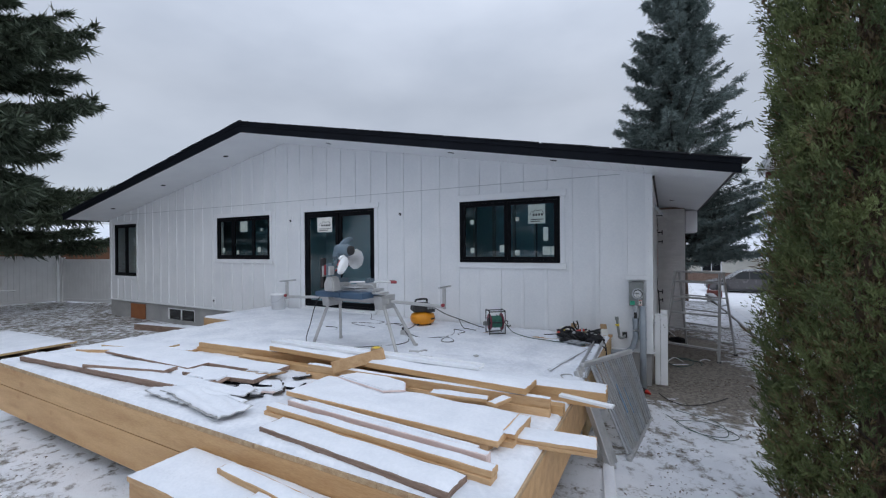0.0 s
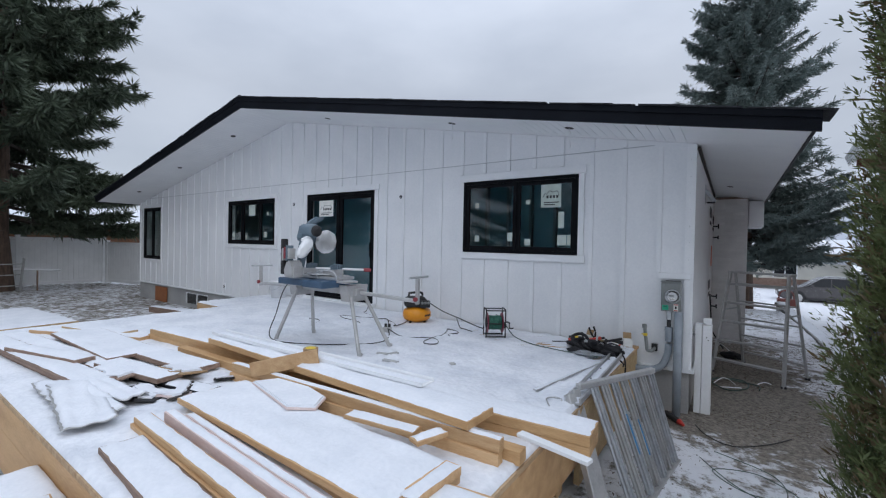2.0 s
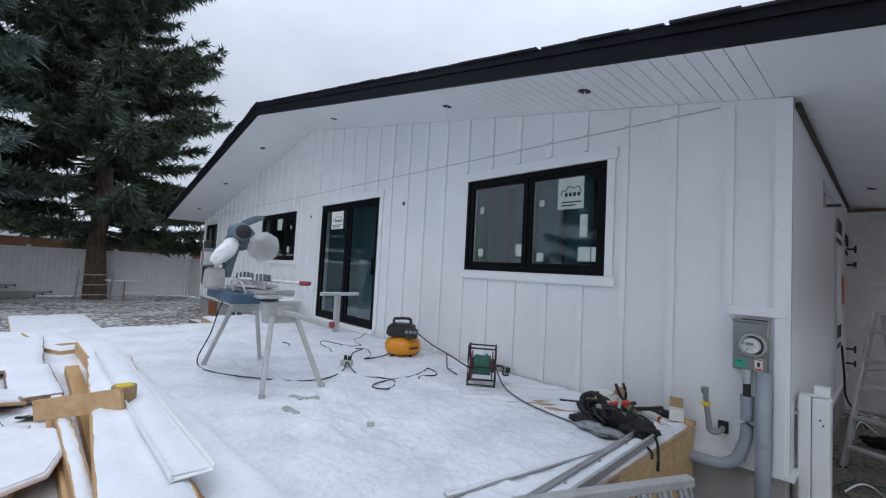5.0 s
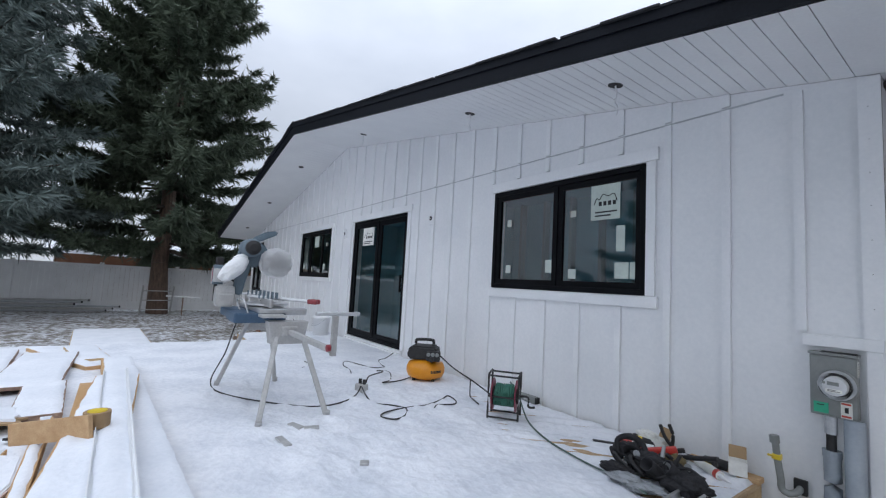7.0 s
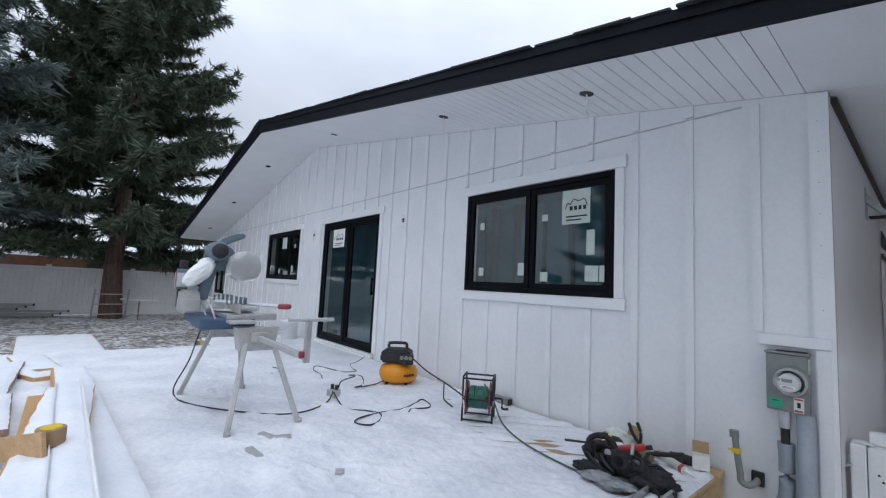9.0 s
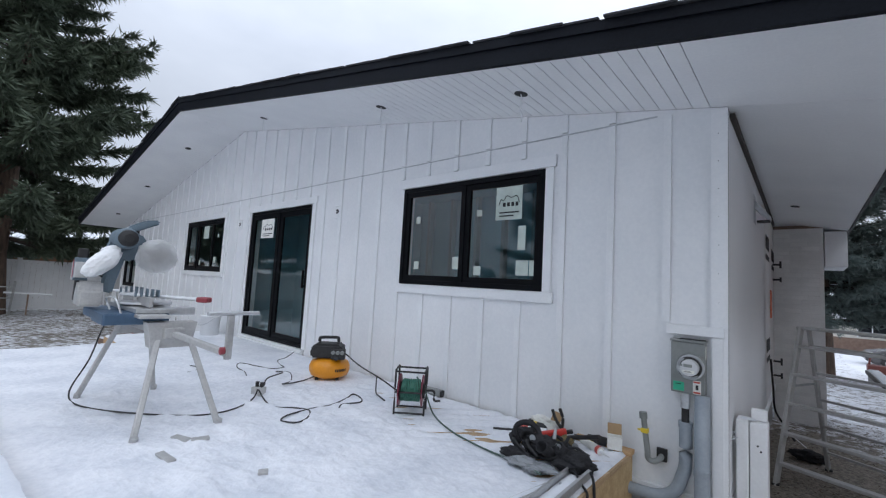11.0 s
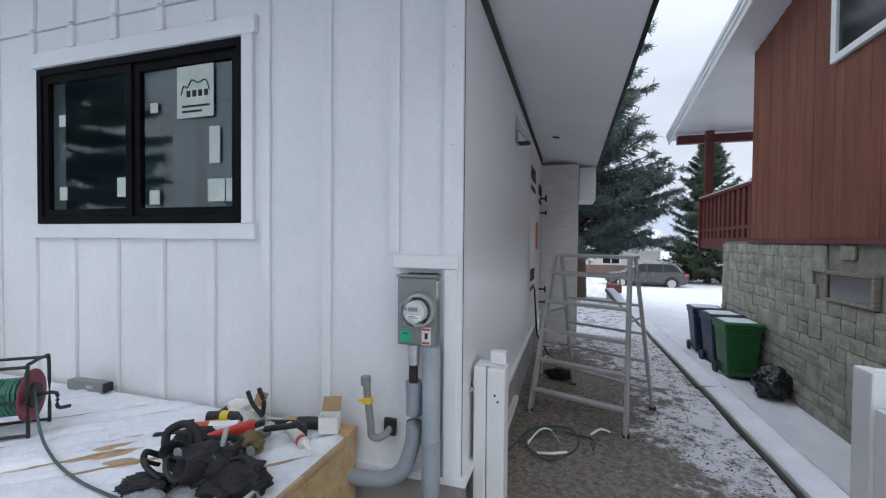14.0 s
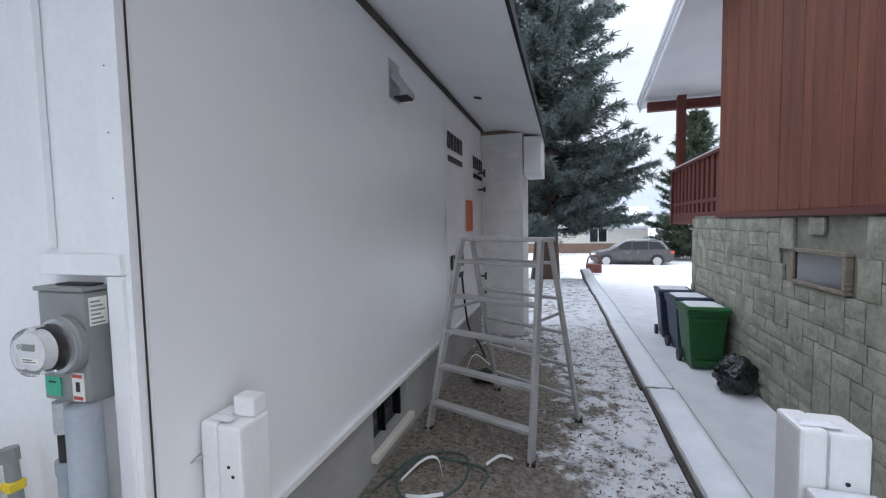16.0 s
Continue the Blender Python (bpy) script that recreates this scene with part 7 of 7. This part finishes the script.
# ---- kerb and neighbour's house ----
def kerb():
    k = thing("kerb", "snow-capped concrete kerb between the passage and the lower drive", "kerb", kind="structure")
    rnd = random.Random(2)
    y = 3.0
    while y < 19.5:
        L = rnd.uniform(2.0, 2.9)
        o = rnd.uniform(-0.02, 0.02)
        lean = -math.degrees(math.atan2(kerb_shift(y + L) - kerb_shift(y), L))
        m = pose(2.02 + kerb_shift(y) + o, y, GROUND, 0, 0, lean)
        for name, bm, mat in (("kerb_stone", boxes(((-0.12, 0, -0.115), (0.15, L - 0.02, 0.035)), bevel=0.015), CONCRETE), ("footing", boxes(((-0.10, 0, -0.9), (0.12, L, -0.118))), CONCRETE), ("gap_strip", boxes(((-0.152, 0, -0.06), (-0.124, L - 0.004, 0.022))), WOODGAPSHADE)):
            part(name, bm, mat, k).matrix_basis = m
        cap = part("snow", snow_cap(bmesh.new(), L - 0.04, 0.24, 0.0, int(y * 10), 0.035), SNOW, k, "snow on the kerb", True)
        cap.matrix_basis = m @ pose(0.015, 0, 0.036, 0, 0, 90)
        y += L
    return k


kerb()
NX, SILL = 3.3, 1.39


def eave_z(y):
    return 3.97 + 0.165 * (17.0 - y) if y > 10.4 else 5.059 - 0.165 * (10.4 - y)


def neighbour():
    h = thing("neighbour_house", "house with red-stained boards over a stamped stone base", "house")
    part("stone_backing", boxes(((NX + 0.03, 6.2, -1.2), (NX + 0.25, 14.9, SILL))), GROUT, h, "grey stone base wall")
    bm = bmesh.new()
    prism(bm, [(6.2, SILL + 0.002), (13.62, SILL + 0.002), (13.62, eave_z(13.62)), (10.4, eave_z(10.4)), (6.2, eave_z(6.2))], 0.2, lambda u, v, d: (NX + 0.03 + d, u, v))
    wall = part("upper_wall", bm, REDWOOD, h, "red-stained vertical boards")
    part("front_wall", boxes(((NX + 0.25, 13.42, SILL), (9.0, 13.60, 4.3))), REDWOOD, h)
    part("base_end", boxes(((NX + 0.25, 14.7, -1.2), (9.0, 14.9, SILL))), GROUT, h)
    part("drip_strip", boxes(((NX - 0.03, 6.2, SILL - 0.03), (NX + 0.028, 13.64, SILL + 0.03)), bevel=0.004), REDTRIM, h)
    bm = bmesh.new()
    prism(bm, [(5.8, eave_z(5.8)), (10.4, eave_z(10.4)), (17.25, eave_z(17.25)), (17.25, eave_z(17.25) + 0.03), (10.4, eave_z(10.4) + 0.03), (5.8, eave_z(5.8) + 0.03)], 6.5, lambda u, v, d: (2.80 + d, u, v))
    roof_ = part("roof_soffit", bm, SOFFIT, h, "white soffit under the rake")
    bm = bmesh.new()
    prism(bm, [(5.8, eave_z(5.8) + 0.032), (10.4, eave_z(10.4) + 0.032), (17.3, eave_z(17.3) + 0.032), (17.3, eave_z(17.3) + 0.16), (10.4, eave_z(10.4) + 0.16), (5.8, eave_z(5.8) + 0.16)], 6.5, lambda u, v, d: (2.80 + d, u, v))
    part("roof", bm, SNOW, h, "roof edge under snow")
    for i, (a, b, dx) in enumerate(((-0.07, 0.035, 0.0), (0.036, 0.11, -0.03), (0.111, 0.19, -0.055))):
        bm = bmesh.new()
        prism(bm, [(5.75, eave_z(5.75) + a), (10.4, eave_z(10.4) + a), (17.32, eave_z(17.32) + a), (17.32, eave_z(17.32) + b), (10.4, eave_z(10.4) + b), (5.75, eave_z(5.75) + b)], 0.03, lambda u, v, d: (2.768 + dx + d, u, v))
        part("rake_board", bm, TRIM, h, "white stepped rake board")
    part("eave_beam", boxes(((2.86, 16.75, 3.74), (9.0, 16.9, 3.94)), bevel=0.008), REDTRIM, h, "dark red eave beam")
    part("porch_post", boxes(((NX + 0.08, 16.42, 1.5), (NX + 0.24, 16.58, 3.95)), bevel=0.006), REDTRIM, h)
    part("balcony_floor", boxes(((NX + 0.05, 13.64, 1.24), (6.5, 16.7, 1.46))), REDTRIM, h)
    rail = part("balcony_rail", boxes(((NX + 0.02, 13.64, 2.36), (NX + 0.14, 16.7, 2.41)), ((NX + 0.05, 13.64, 1.62), (NX + 0.11, 16.7, 1.68)), ((NX + 0.02, 16.6, 1.2), (NX + 0.14, 16.7, 2.358))), REDTRIM, h)
    part("snow", boxes(((NX + 0.02, 13.66, 2.412), (NX + 0.14, 16.7, 2.432)), bevel=0.006), SNOW, h, "snow on the hand rail")
    for k in range(11):
        y = 13.78 + 0.26 * k
        part("baluster", boxes(((NX + 0.06, y, 1.30), (NX + 0.10, y + 0.15, 2.358))), REDTRIM, rail)
    # upper window
    win = part("window", boxes(((NX - 0.02, 9.55, 3.50), (NX + 0.028, 11.25, 4.55))), CARGLASS, h, "upper window with white frame")
    part("frame", boxes(((NX - 0.05, 9.45, 3.42), (NX + 0.0, 11.35, 3.498)), ((NX - 0.05, 11.252, 3.5), (NX + 0.0, 11.35, 4.65)), ((NX - 0.05, 9.45, 3.5), (NX, 9.548, 4.65)), ((NX - 0.05, 10.37, 3.5), (NX - 0.022, 10.43, 4.55))), TRIM, win)
    # low cellar window
    win = part("window", boxes(((NX - 0.012, 10.59, 0.74), (NX + 0.028, 11.35, 1.01))), CARGLASS, h, "cellar window with a weathered wood frame")
    part("frame", boxes(((NX - 0.035, 10.54, 0.70), (NX + 0.028, 11.40, 0.738)), ((NX - 0.035, 10.54, 1.012), (NX + 0.028, 11.40, 1.05)), ((NX - 0.035, 10.54, 0.74), (NX + 0.028, 10.588, 1.01)), ((NX - 0.035, 11.352, 0.74), (NX + 0.028, 11.40, 1.01)), bevel=0.01), GREYWOOD, win, "weathered wood frame")
    return h, wall


neigh, neigh_wall = neighbour()


# ---- bins, bag, car ----
def wheelie_bin(at, turn, body, label):
    b = thing("wheeled_bin", label, "garbage bin", at, turn, "bins beside the neighbour's wall")
    b.scale = (0.90, 0.88, 0.91)
    bm = bmesh.new()
    rows = [(0.20, 0.24, 0.06), (0.23, 0.27, 0.35), (0.27, 0.31, 0.84), (0.29, 0.335, 0.86), (0.29, 0.335, 0.92)]
    rings = []
    for sx, sy, z in rows:
        rings.append([bm.verts.new((x * sx, y * sy, z)) for x, y in ((-1, -0.9), (-0.9, -1), (0.9, -1), (1, -0.9), (1, 0.9), (0.9, 1), (-0.9, 1), (-1, 0.9))])
    for r0, r1 in zip(rings, rings[1:]):
        for k in range(8):
            bm.faces.new((r0[k], r0[(k + 1) % 8], r1[(k + 1) % 8], r1[k]))
    bm.faces.new(rings[0][::-1])
    bm.faces.new(rings[-1])
    part("body", bm, body, b)
    bm = bmesh.new()
    prism(bm, [(-0.36, 0.925), (0.35, 0.925), (0.36, 0.95), (0.30, 0.985), (-0.30, 0.995), (-0.37, 0.96)], 0.60, lambda u, v, d: (-0.30 + d, u, v))
    bmesh.ops.bevel(bm, geom=bm.edges[:], offset=0.012, segments=2, affect="EDGES")
    lid = part("lid", bm, body, b)
    cap = part("snow", snow_cap(bmesh.new(), 0.5, 0.5, 0.998, 3, 0.018), SNOW, lid, "thin snow on the lid", True)
    cap.location = (-0.25, 0, -0.006)
    part("handle", rod(bmesh.new(), (-0.2, 0.39, 0.93), (0.2, 0.39, 0.93), 0.016, seg=10), body, b)
    part("grip_rib", boxes(((-0.2, -0.322, 0.76), (0.2, -0.302, 0.80)), bevel=0.005), body, b)
    part("grip_rib", boxes(((-0.16, -0.30, 0.12), (0.16, -0.262, 0.18)), bevel=0.005), body, b)
    for s in (-1, 1):
        w = part("wheel", lathe(bmesh.new(), [(0.02, -0.025), (0.10, -0.025), (0.105, -0.015), (0.105, 0.015), (0.10, 0.025), (0.02, 0.025)], (s * 0.25, 0.24, 0.105), 22, "X"), RUBBER, b)
    part("axle", rod(bmesh.new(), (-0.25, 0.24, 0.105), (0.25, 0.24, 0.105), 0.012, seg=8), STEEL, b)
    return b


DRIVE = -0.77
wheelie_bin((2.97, 13.10, DRIVE), 2, GREENBIN, "green wheeled garbage bin with snow on its lid")
wheelie_bin((2.98, 13.87, DRIVE), 4, BLUEBIN, "dark blue wheeled recycling bin with snow on its lid")
wheelie_bin((2.93, 14.62, DRIVE), -3, BLUEBIN, "dark blue wheeled recycling bin with snow on its lid")
lump("garbage_bag", (3.08, 12.15, DRIVE), (0.21, 0.20, 0.24), 6, BAGPLASTIC, "full black garbage bag beside the bins", "garbage bag", 0.3)


def car():
    """A dark estate-like SUV seen side on: lofted body, glass house, wheels."""
    c = thing("parked_car", "dark grey-brown SUV parked across the street", "car", (4.92, 34.6, -1.50), 0)
    c.scale = (0.93, 0.95, 0.97)
    side = [(-2.50, 0.42), (-2.53, 0.66), (-2.42, 0.84), (-1.55, 1.00), (-1.25, 1.06), (0.0, 1.06), (1.75, 1.08), (2.36, 1.02), (2.50, 0.80), (2.50, 0.45), (2.2, 0.30), (-2.2, 0.28)]
    bm = bmesh.new()
    prism(bm, side, 1.9, lambda u, v, d: (u, -0.95 + d, v))
    bmesh.ops.bevel(bm, geom=[e for e in bm.edges if abs(e.verts[0].co.y - e.verts[1].co.y) < 0.01], offset=0.10, segments=3, affect="EDGES")
    part("body", bm, CARPAINT, c, smooth=False)
    cab = [(-1.30, 1.04), (-0.45, 1.58), (-0.10, 1.66), (1.35, 1.66), (1.85, 1.58), (2.30, 1.06)]
    bm = bmesh.new()
    a = [bm.verts.new((u, -0.88 + 0.22 * (v - 1.04), v)) for u, v in cab]
    b = [bm.verts.new((u, 0.88 - 0.22 * (v - 1.04), v)) for u, v in cab]
    bm.faces.new(a)
    bm.faces.new(b[::-1])
    for i in range(len(a)):
        bm.faces.new((a[(i + 1) % len(a)], a[i], b[i], b[(i + 1) % len(a)]))
    part("cabin", bm, CARPAINT, c)
    for u in ([(-1.08, 1.09), (-0.42, 1.52), (0.0, 1.56), (0.0, 1.09)], [(0.06, 1.09), (0.06, 1.56), (0.98, 1.56), (0.98, 1.09)], [(1.04, 1.09), (1.04, 1.56), (1.55, 1.54), (2.02, 1.12)]):
        bm = bmesh.new()
        prism(bm, u, 0.012, lambda x, z, d: (x, -0.892 + 0.22 * (z - 1.04) + d, z))
        part("side_window", bm, CARGLASS, c)
    bm = bmesh.new()
    tube(bm, [(-1.15, -0.90, 1.07), (-0.45, -0.80, 1.56), (0.0, -0.78, 1.62), (1.3, -0.78, 1.61), (1.8, -0.79, 1.52), (2.1, -0.88, 1.1)], 0.012, 6, 5)
    part("window_trim", bm, ALU, c, "bright window line")
    part("roof_rail", tube(bmesh.new(), [(-0.3, -0.68, 1.68), (0.0, -0.68, 1.72), (1.3, -0.68, 1.72), (1.55, -0.68, 1.68)], 0.015, 6), ALU, c)
    for x in (-1.55, 1.50):
        for y in (-0.88, 0.70):
            w = part("wheel", lathe(bmesh.new(), [(0.2, -0.1), (0.35, -0.1), (0.37, -0.07), (0.37, 0.07), (0.35, 0.1), (0.2, 0.1)], (x, y, 0.37), 30, "Y"), RUBBER, c, "black tyre")
            part("rim", lathe(bmesh.new(), [(0.03, -0.108), (0.06, -0.10), (0.22, -0.09), (0.25, -0.105), (0.255, 0.0), (0.03, 0.0)], (x, y - 0.0, 0.37), 20, "Y"), ALU, w, "bright alloy rim")
        part("hub_cap", lathe(bmesh.new(), [(0.02, 0.0), (0.24, 0.0), (0.25, 0.006), (0.23, 0.012), (0.02, 0.016)], (x, -0.985, 0.37), 24, "Y"), DULLALU, c, "bright wheel disc")
        bm = bmesh.new()
        prism(bm, [(x + 0.43 * math.cos(t), 0.37 + 0.43 * math.sin(t)) for t in np.linspace(0.0, math.pi, 14)] , 0.01, lambda u, v, d: (u, -0.962 + d, v))
        part("wheel_arch", bm, RUBBER, c)
    part("head_light", boxes(((-2.47, -0.93, 0.70), (-2.20, -0.80, 0.84)), bevel=0.02), TRIM, c, "clear headlight")
    part("tail_light", boxes(((2.28, -0.958, 0.82), (2.49, -0.80, 1.0)), bevel=0.02), REDLABEL, c, "red tail light")
    part("mirror", boxes(((-0.95, -1.08, 1.06), (-0.78, -0.93, 1.2)), bevel=0.03), CARPAINT, c)
    part("sill", boxes(((-1.1, -0.962, 0.30), (1.05, -0.945, 0.42)), bevel=0.008), RUBBER, c)
    return c


car()
seat = thing("garden_ornament", "small red-brown planter box on the far verge", "planter", (2.2, 24.5, -0.78))
part("box", boxes(((-0.3, -0.2, 0), (0.3, 0.2, 0.35)), bevel=0.02), REDTRIM, seat)
part("hoop", tube(bmesh.new(), [(-0.25, 0, 0.34), (-0.2, 0, 0.6), (0, 0, 0.7), (0.2, 0, 0.6), (0.25, 0, 0.34)], 0.03, 8), REDTRIM, seat)

# ---- litter in the passage ----
for i, pts in enumerate(([(0.12, 8.75, 0), (0.2, 8.95, 0.03), (0.28, 9.0, 0.02), (0.36, 8.85, 0.0)], [(0.2, 8.62, 0), (0.3, 8.6, 0.02), (0.42, 8.66, 0.02)], [(0.60, 9.05, 0), (0.68, 9.14, 0.02), (0.76, 9.16, 0)], [(0.1, 10.55, 0), (0.12, 10.7, 0.12), (0.16, 10.85, 0.14), (0.3, 10.9, 0.02)], [(0.03, 7.75, 0), (0.06, 7.82, 0.02), (0.12, 7.8, 0.0)])):
    line = smooth_line([(x, y, GROUND + 0.015 + z) for x, y, z in pts], 6)
    bm = bmesh.new()
    a = [bm.verts.new(p + Vector((0.0, 0.02, 0.004))) for p in line]
    b = [bm.verts.new(p + Vector((0.012, -0.02, 0.008))) for p in line]
    c2 = [bm.verts.new(p + Vector((0.006, 0.0, 0.016))) for p in line]
    for k in range(len(line) - 1):
        bm.faces.new((a[k], a[k + 1], c2[k + 1], c2[k]))
        bm.faces.new((c2[k], c2[k + 1], b[k + 1], b[k]))
    ob = new("trim_scrap", mesh_of("trim_scrap", bm, TRIM))
    tagged(ob, "curled white strip of plastic trim on the ground", "scrap", "trim scraps in the passage")
G = GROUND + 0.02
cable("garden_hose", [(0.0, 8.6, G), (0.15, 9.05, G), (0.45, 9.1, G + 0.01), (0.5, 8.8, G), (0.3, 8.55, G), (0.12, 8.7, G + 0.02), (0.2, 9.0, G + 0.02), (0.6, 9.0, G), (0.62, 8.8, G)], 0.008, DULLHOSE, "dull green hose coiled on the ground", "hose")
cable("garden_hose", [(0.1, 6.3, G), (0.35, 5.95, G), (0.6, 5.8, G + 0.01), (0.75, 6.0, G), (0.5, 6.25, G), (0.2, 6.1, G + 0.01), (0.4, 5.85, G + 0.02), (0.65, 5.95, G), (0.6, 6.3, G), (0.2, 6.5, G)], 0.0038, DULLHOSE, "thin green line lying in the snow", "hose")
cable("electric_cable", [(0.02, 7.05, G), (0.14, 6.82, G), (0.34, 6.72, G), (0.6, 6.95, G), (0.80, 7.24, G)], 0.005, RUBBER, "black cord crossing the ground")
gas = hand_tool("caulking_gun", "black and red caulking gun dropped by the foundation", [("barrel", rod(bmesh.new(), (-0.14, 0, 0.035), (0.08, 0, 0.035), 0.03, seg=14), RUBBER), ("cap", rod(bmesh.new(), (0.08, 0, 0.035), (0.15, 0, 0.03), 0.03, 0.012, 14), RED), ("grip", boxes(((-0.16, -0.015, 0.0), (-0.13, 0.1, 0.03)), bevel=0.008), RUBBER)], (-0.17, 7.05, GROUND), (0, 0, -50))
lump("work_glove", (0.32, 10.5, GROUND), (0.14, 0.10, 0.06), 31, FABRIC, "dark cloth lying under the ladder", "cloth", 0.5)


def litter():
    """Leaves, chips and twigs that show through the snow."""
    rng = np.random.default_rng(12)
    spots = []
    for n, x0, x1, y0, y1 in ((7500, -0.02, 1.80, 6.6, 13.0), (3200, -0.5, 1.8, 2.2, 6.8), (2600, -8.0, 0.2, 0.6, 2.6), (2600, -19.0, -7.7, 0.0, 7.0)):
        spots.append(np.stack([rng.uniform(x0, x1, n), rng.uniform(y0, y1, n)], axis=1))
    xy = np.concatenate(spots)
    keep = [noise.noise((x * 1.1, y * 1.1, 4.0)) + 0.4 * noise.noise((x * 4, y * 4, 1.0)) > -0.12 for x, y in xy]
    xy = xy[np.array(keep)]
    z = np.array([ground_z(x, y) for x, y in xy]) + 0.006
    n = len(xy)
    at = np.concatenate([xy, z[:, None]], axis=1)
    ang = rng.uniform(0, math.tau, n)
    d = np.stack([np.cos(ang), np.sin(ang), rng.uniform(-0.05, 0.3, n)], axis=1)
    s = np.stack([-np.sin(ang), np.cos(ang), rng.uniform(-0.3, 0.3, n)], axis=1)
    L = rng.uniform(0.004, 0.020, n)[:, None]
    w = rng.uniform(0.15, 0.45, n)[:, None]
    quad = np.stack([at - d * L, at + s * L * w + np.array([0, 0, 0.004]), at + d * L, at - s * L * w], axis=1).reshape(-1, 3)
    ob = fill("leaf_litter", quad, np.arange(n * 4).reshape(-1, 4), DEADLEAF, None)
    tagged(ob, "dead leaves, chips and twigs strewn on the ground", "leaf litter", "", "stuff")


litter()


# ---- small pieces of walls and decks ----
deck_boards()


def stone_pieces():
    """Stamped stones of mixed sizes over the base wall, faces uneven."""
    rnd = random.Random(9)
    meshes = []
    for k in range(12):
        w, h = (0.38, 0.155) if k % 3 == 0 else (0.24, 0.155) if k % 3 == 1 else (0.26, 0.318)
        bm = bmesh.new()
        nx, nz = 4, 3
        front = [[bm.verts.new((-(0.008 + 0.014 * rnd.random()) if 0 < i < nx and 0 < j < nz else -0.003, w * i / nx + rnd.uniform(-0.005, 0.005), h * j / nz + rnd.uniform(-0.004, 0.004))) for j in range(nz + 1)] for i in range(nx + 1)]
        for i in range(nx):
            for j in range(nz):
                bm.faces.new((front[i][j], front[i + 1][j], front[i + 1][j + 1], front[i][j + 1]))
        rim = [front[i][0] for i in range(nx + 1)] + [front[nx][j] for j in range(1, nz + 1)] + [front[i][nz] for i in range(nx - 1, -1, -1)] + [front[0][j] for j in range(nz - 1, 0, -1)]
        back = [bm.verts.new((0.028, v.co.y, v.co.z)) for v in rim]
        for i in range(len(rim)):
            bm.faces.new((rim[i], rim[(i + 1) % len(rim)], back[(i + 1) % len(rim)], back[i]))
        meshes.append((w, h, mesh_of("stone", bm, STONE)))
    rows = 13
    taken = {}
    for r in range(rows):
        y = 9.2 + rnd.uniform(0, 0.2)
        z = SILL - 0.04 - 0.163 * (r + 1)
        while y < 14.86:
            hit = next((b for (a, b) in taken.get(r, []) if a - 0.05 < y < b), None)
            if hit:
                y = hit + 0.012
                continue
            w, h, me = rnd.choice(meshes)
            nxt = min([a for a, b in taken.get(r, []) if a > y] + [14.9])
            tall = h > 0.3
            if y + w > nxt:
                w0 = nxt - y - 0.012
                sc = w0 / w
                if sc < 0.15:
                    y = nxt + 0.001 if nxt < 14.89 else 99
                    continue
            else:
                sc = 1.0
            if tall and r + 1 >= rows:
                w, h, me = meshes[1]
                tall = False
                sc = min(1.0, (nxt - y - 0.012) / w)
            zz = z - 0.163 if tall else z
            inwin = 10.54 < y + w * sc and y < 11.40 and zz < 1.05 and zz + h > 0.70
            if not inwin:
                ob = new("stone", me)
                ob.parent = neigh
                ob.matrix_basis = pose(NX, y, zz) @ Matrix.Diagonal((rnd.uniform(0.7, 1.2), sc, 1, 1))
                if tall:
                    taken.setdefault(r + 1, []).append((y, y + w * sc))
            y += w * sc + 0.012


stone_pieces()


def red_boards():
    rnd = random.Random(4)
    y = 7.2
    while y < 13.58:
        w = min(rnd.choice((0.17, 0.2, 0.24)), 13.62 - y)
        bm = bmesh.new()
        cut = 10.4 <= y + w / 2 <= 11.36 or 9.44 < y + w / 2 < 11.36
        top = eave_z(y + w) - 0.02
        d = rnd.uniform(-0.002, 0.002)
        prism(bm, [(y, SILL + 0.034), (y + w - 0.004, SILL + 0.034), (y + w - 0.004, 3.41 if cut else top), (y, 3.41 if cut else top)], 0.03, lambda u, v, t: (NX - 0.002 + d + t, u, v))
        part("board", bm, REDWOOD, neigh)
        y += w


red_boards()


def brick_pieces():
    """Courses of painted brick on the return wall."""
    a = mesh_of("brick", boxes(((0, -0.008, 0), (0.196, 0, 0.056)), bevel=0.003), PAINTBRICK)
    b = mesh_of("brick", boxes(((0, -0.008, 0), (0.118, 0, 0.056)), bevel=0.003), PAINTBRICK)
    for r in range(42):
        z = -0.25 + 0.066 * r
        xs = ((0.0, a), (0.206, a), (0.412, b)) if r % 2 else ((0.0, b), (0.128, a), (0.334, a))
        for x, me in xs:
            if EAST + 0.01 + x < 0.5:
                ob = new("brick", me)
                ob.parent = jog
                ob.matrix_basis = pose(EAST + 0.008 + x, 12.361, z)


brick_pieces()
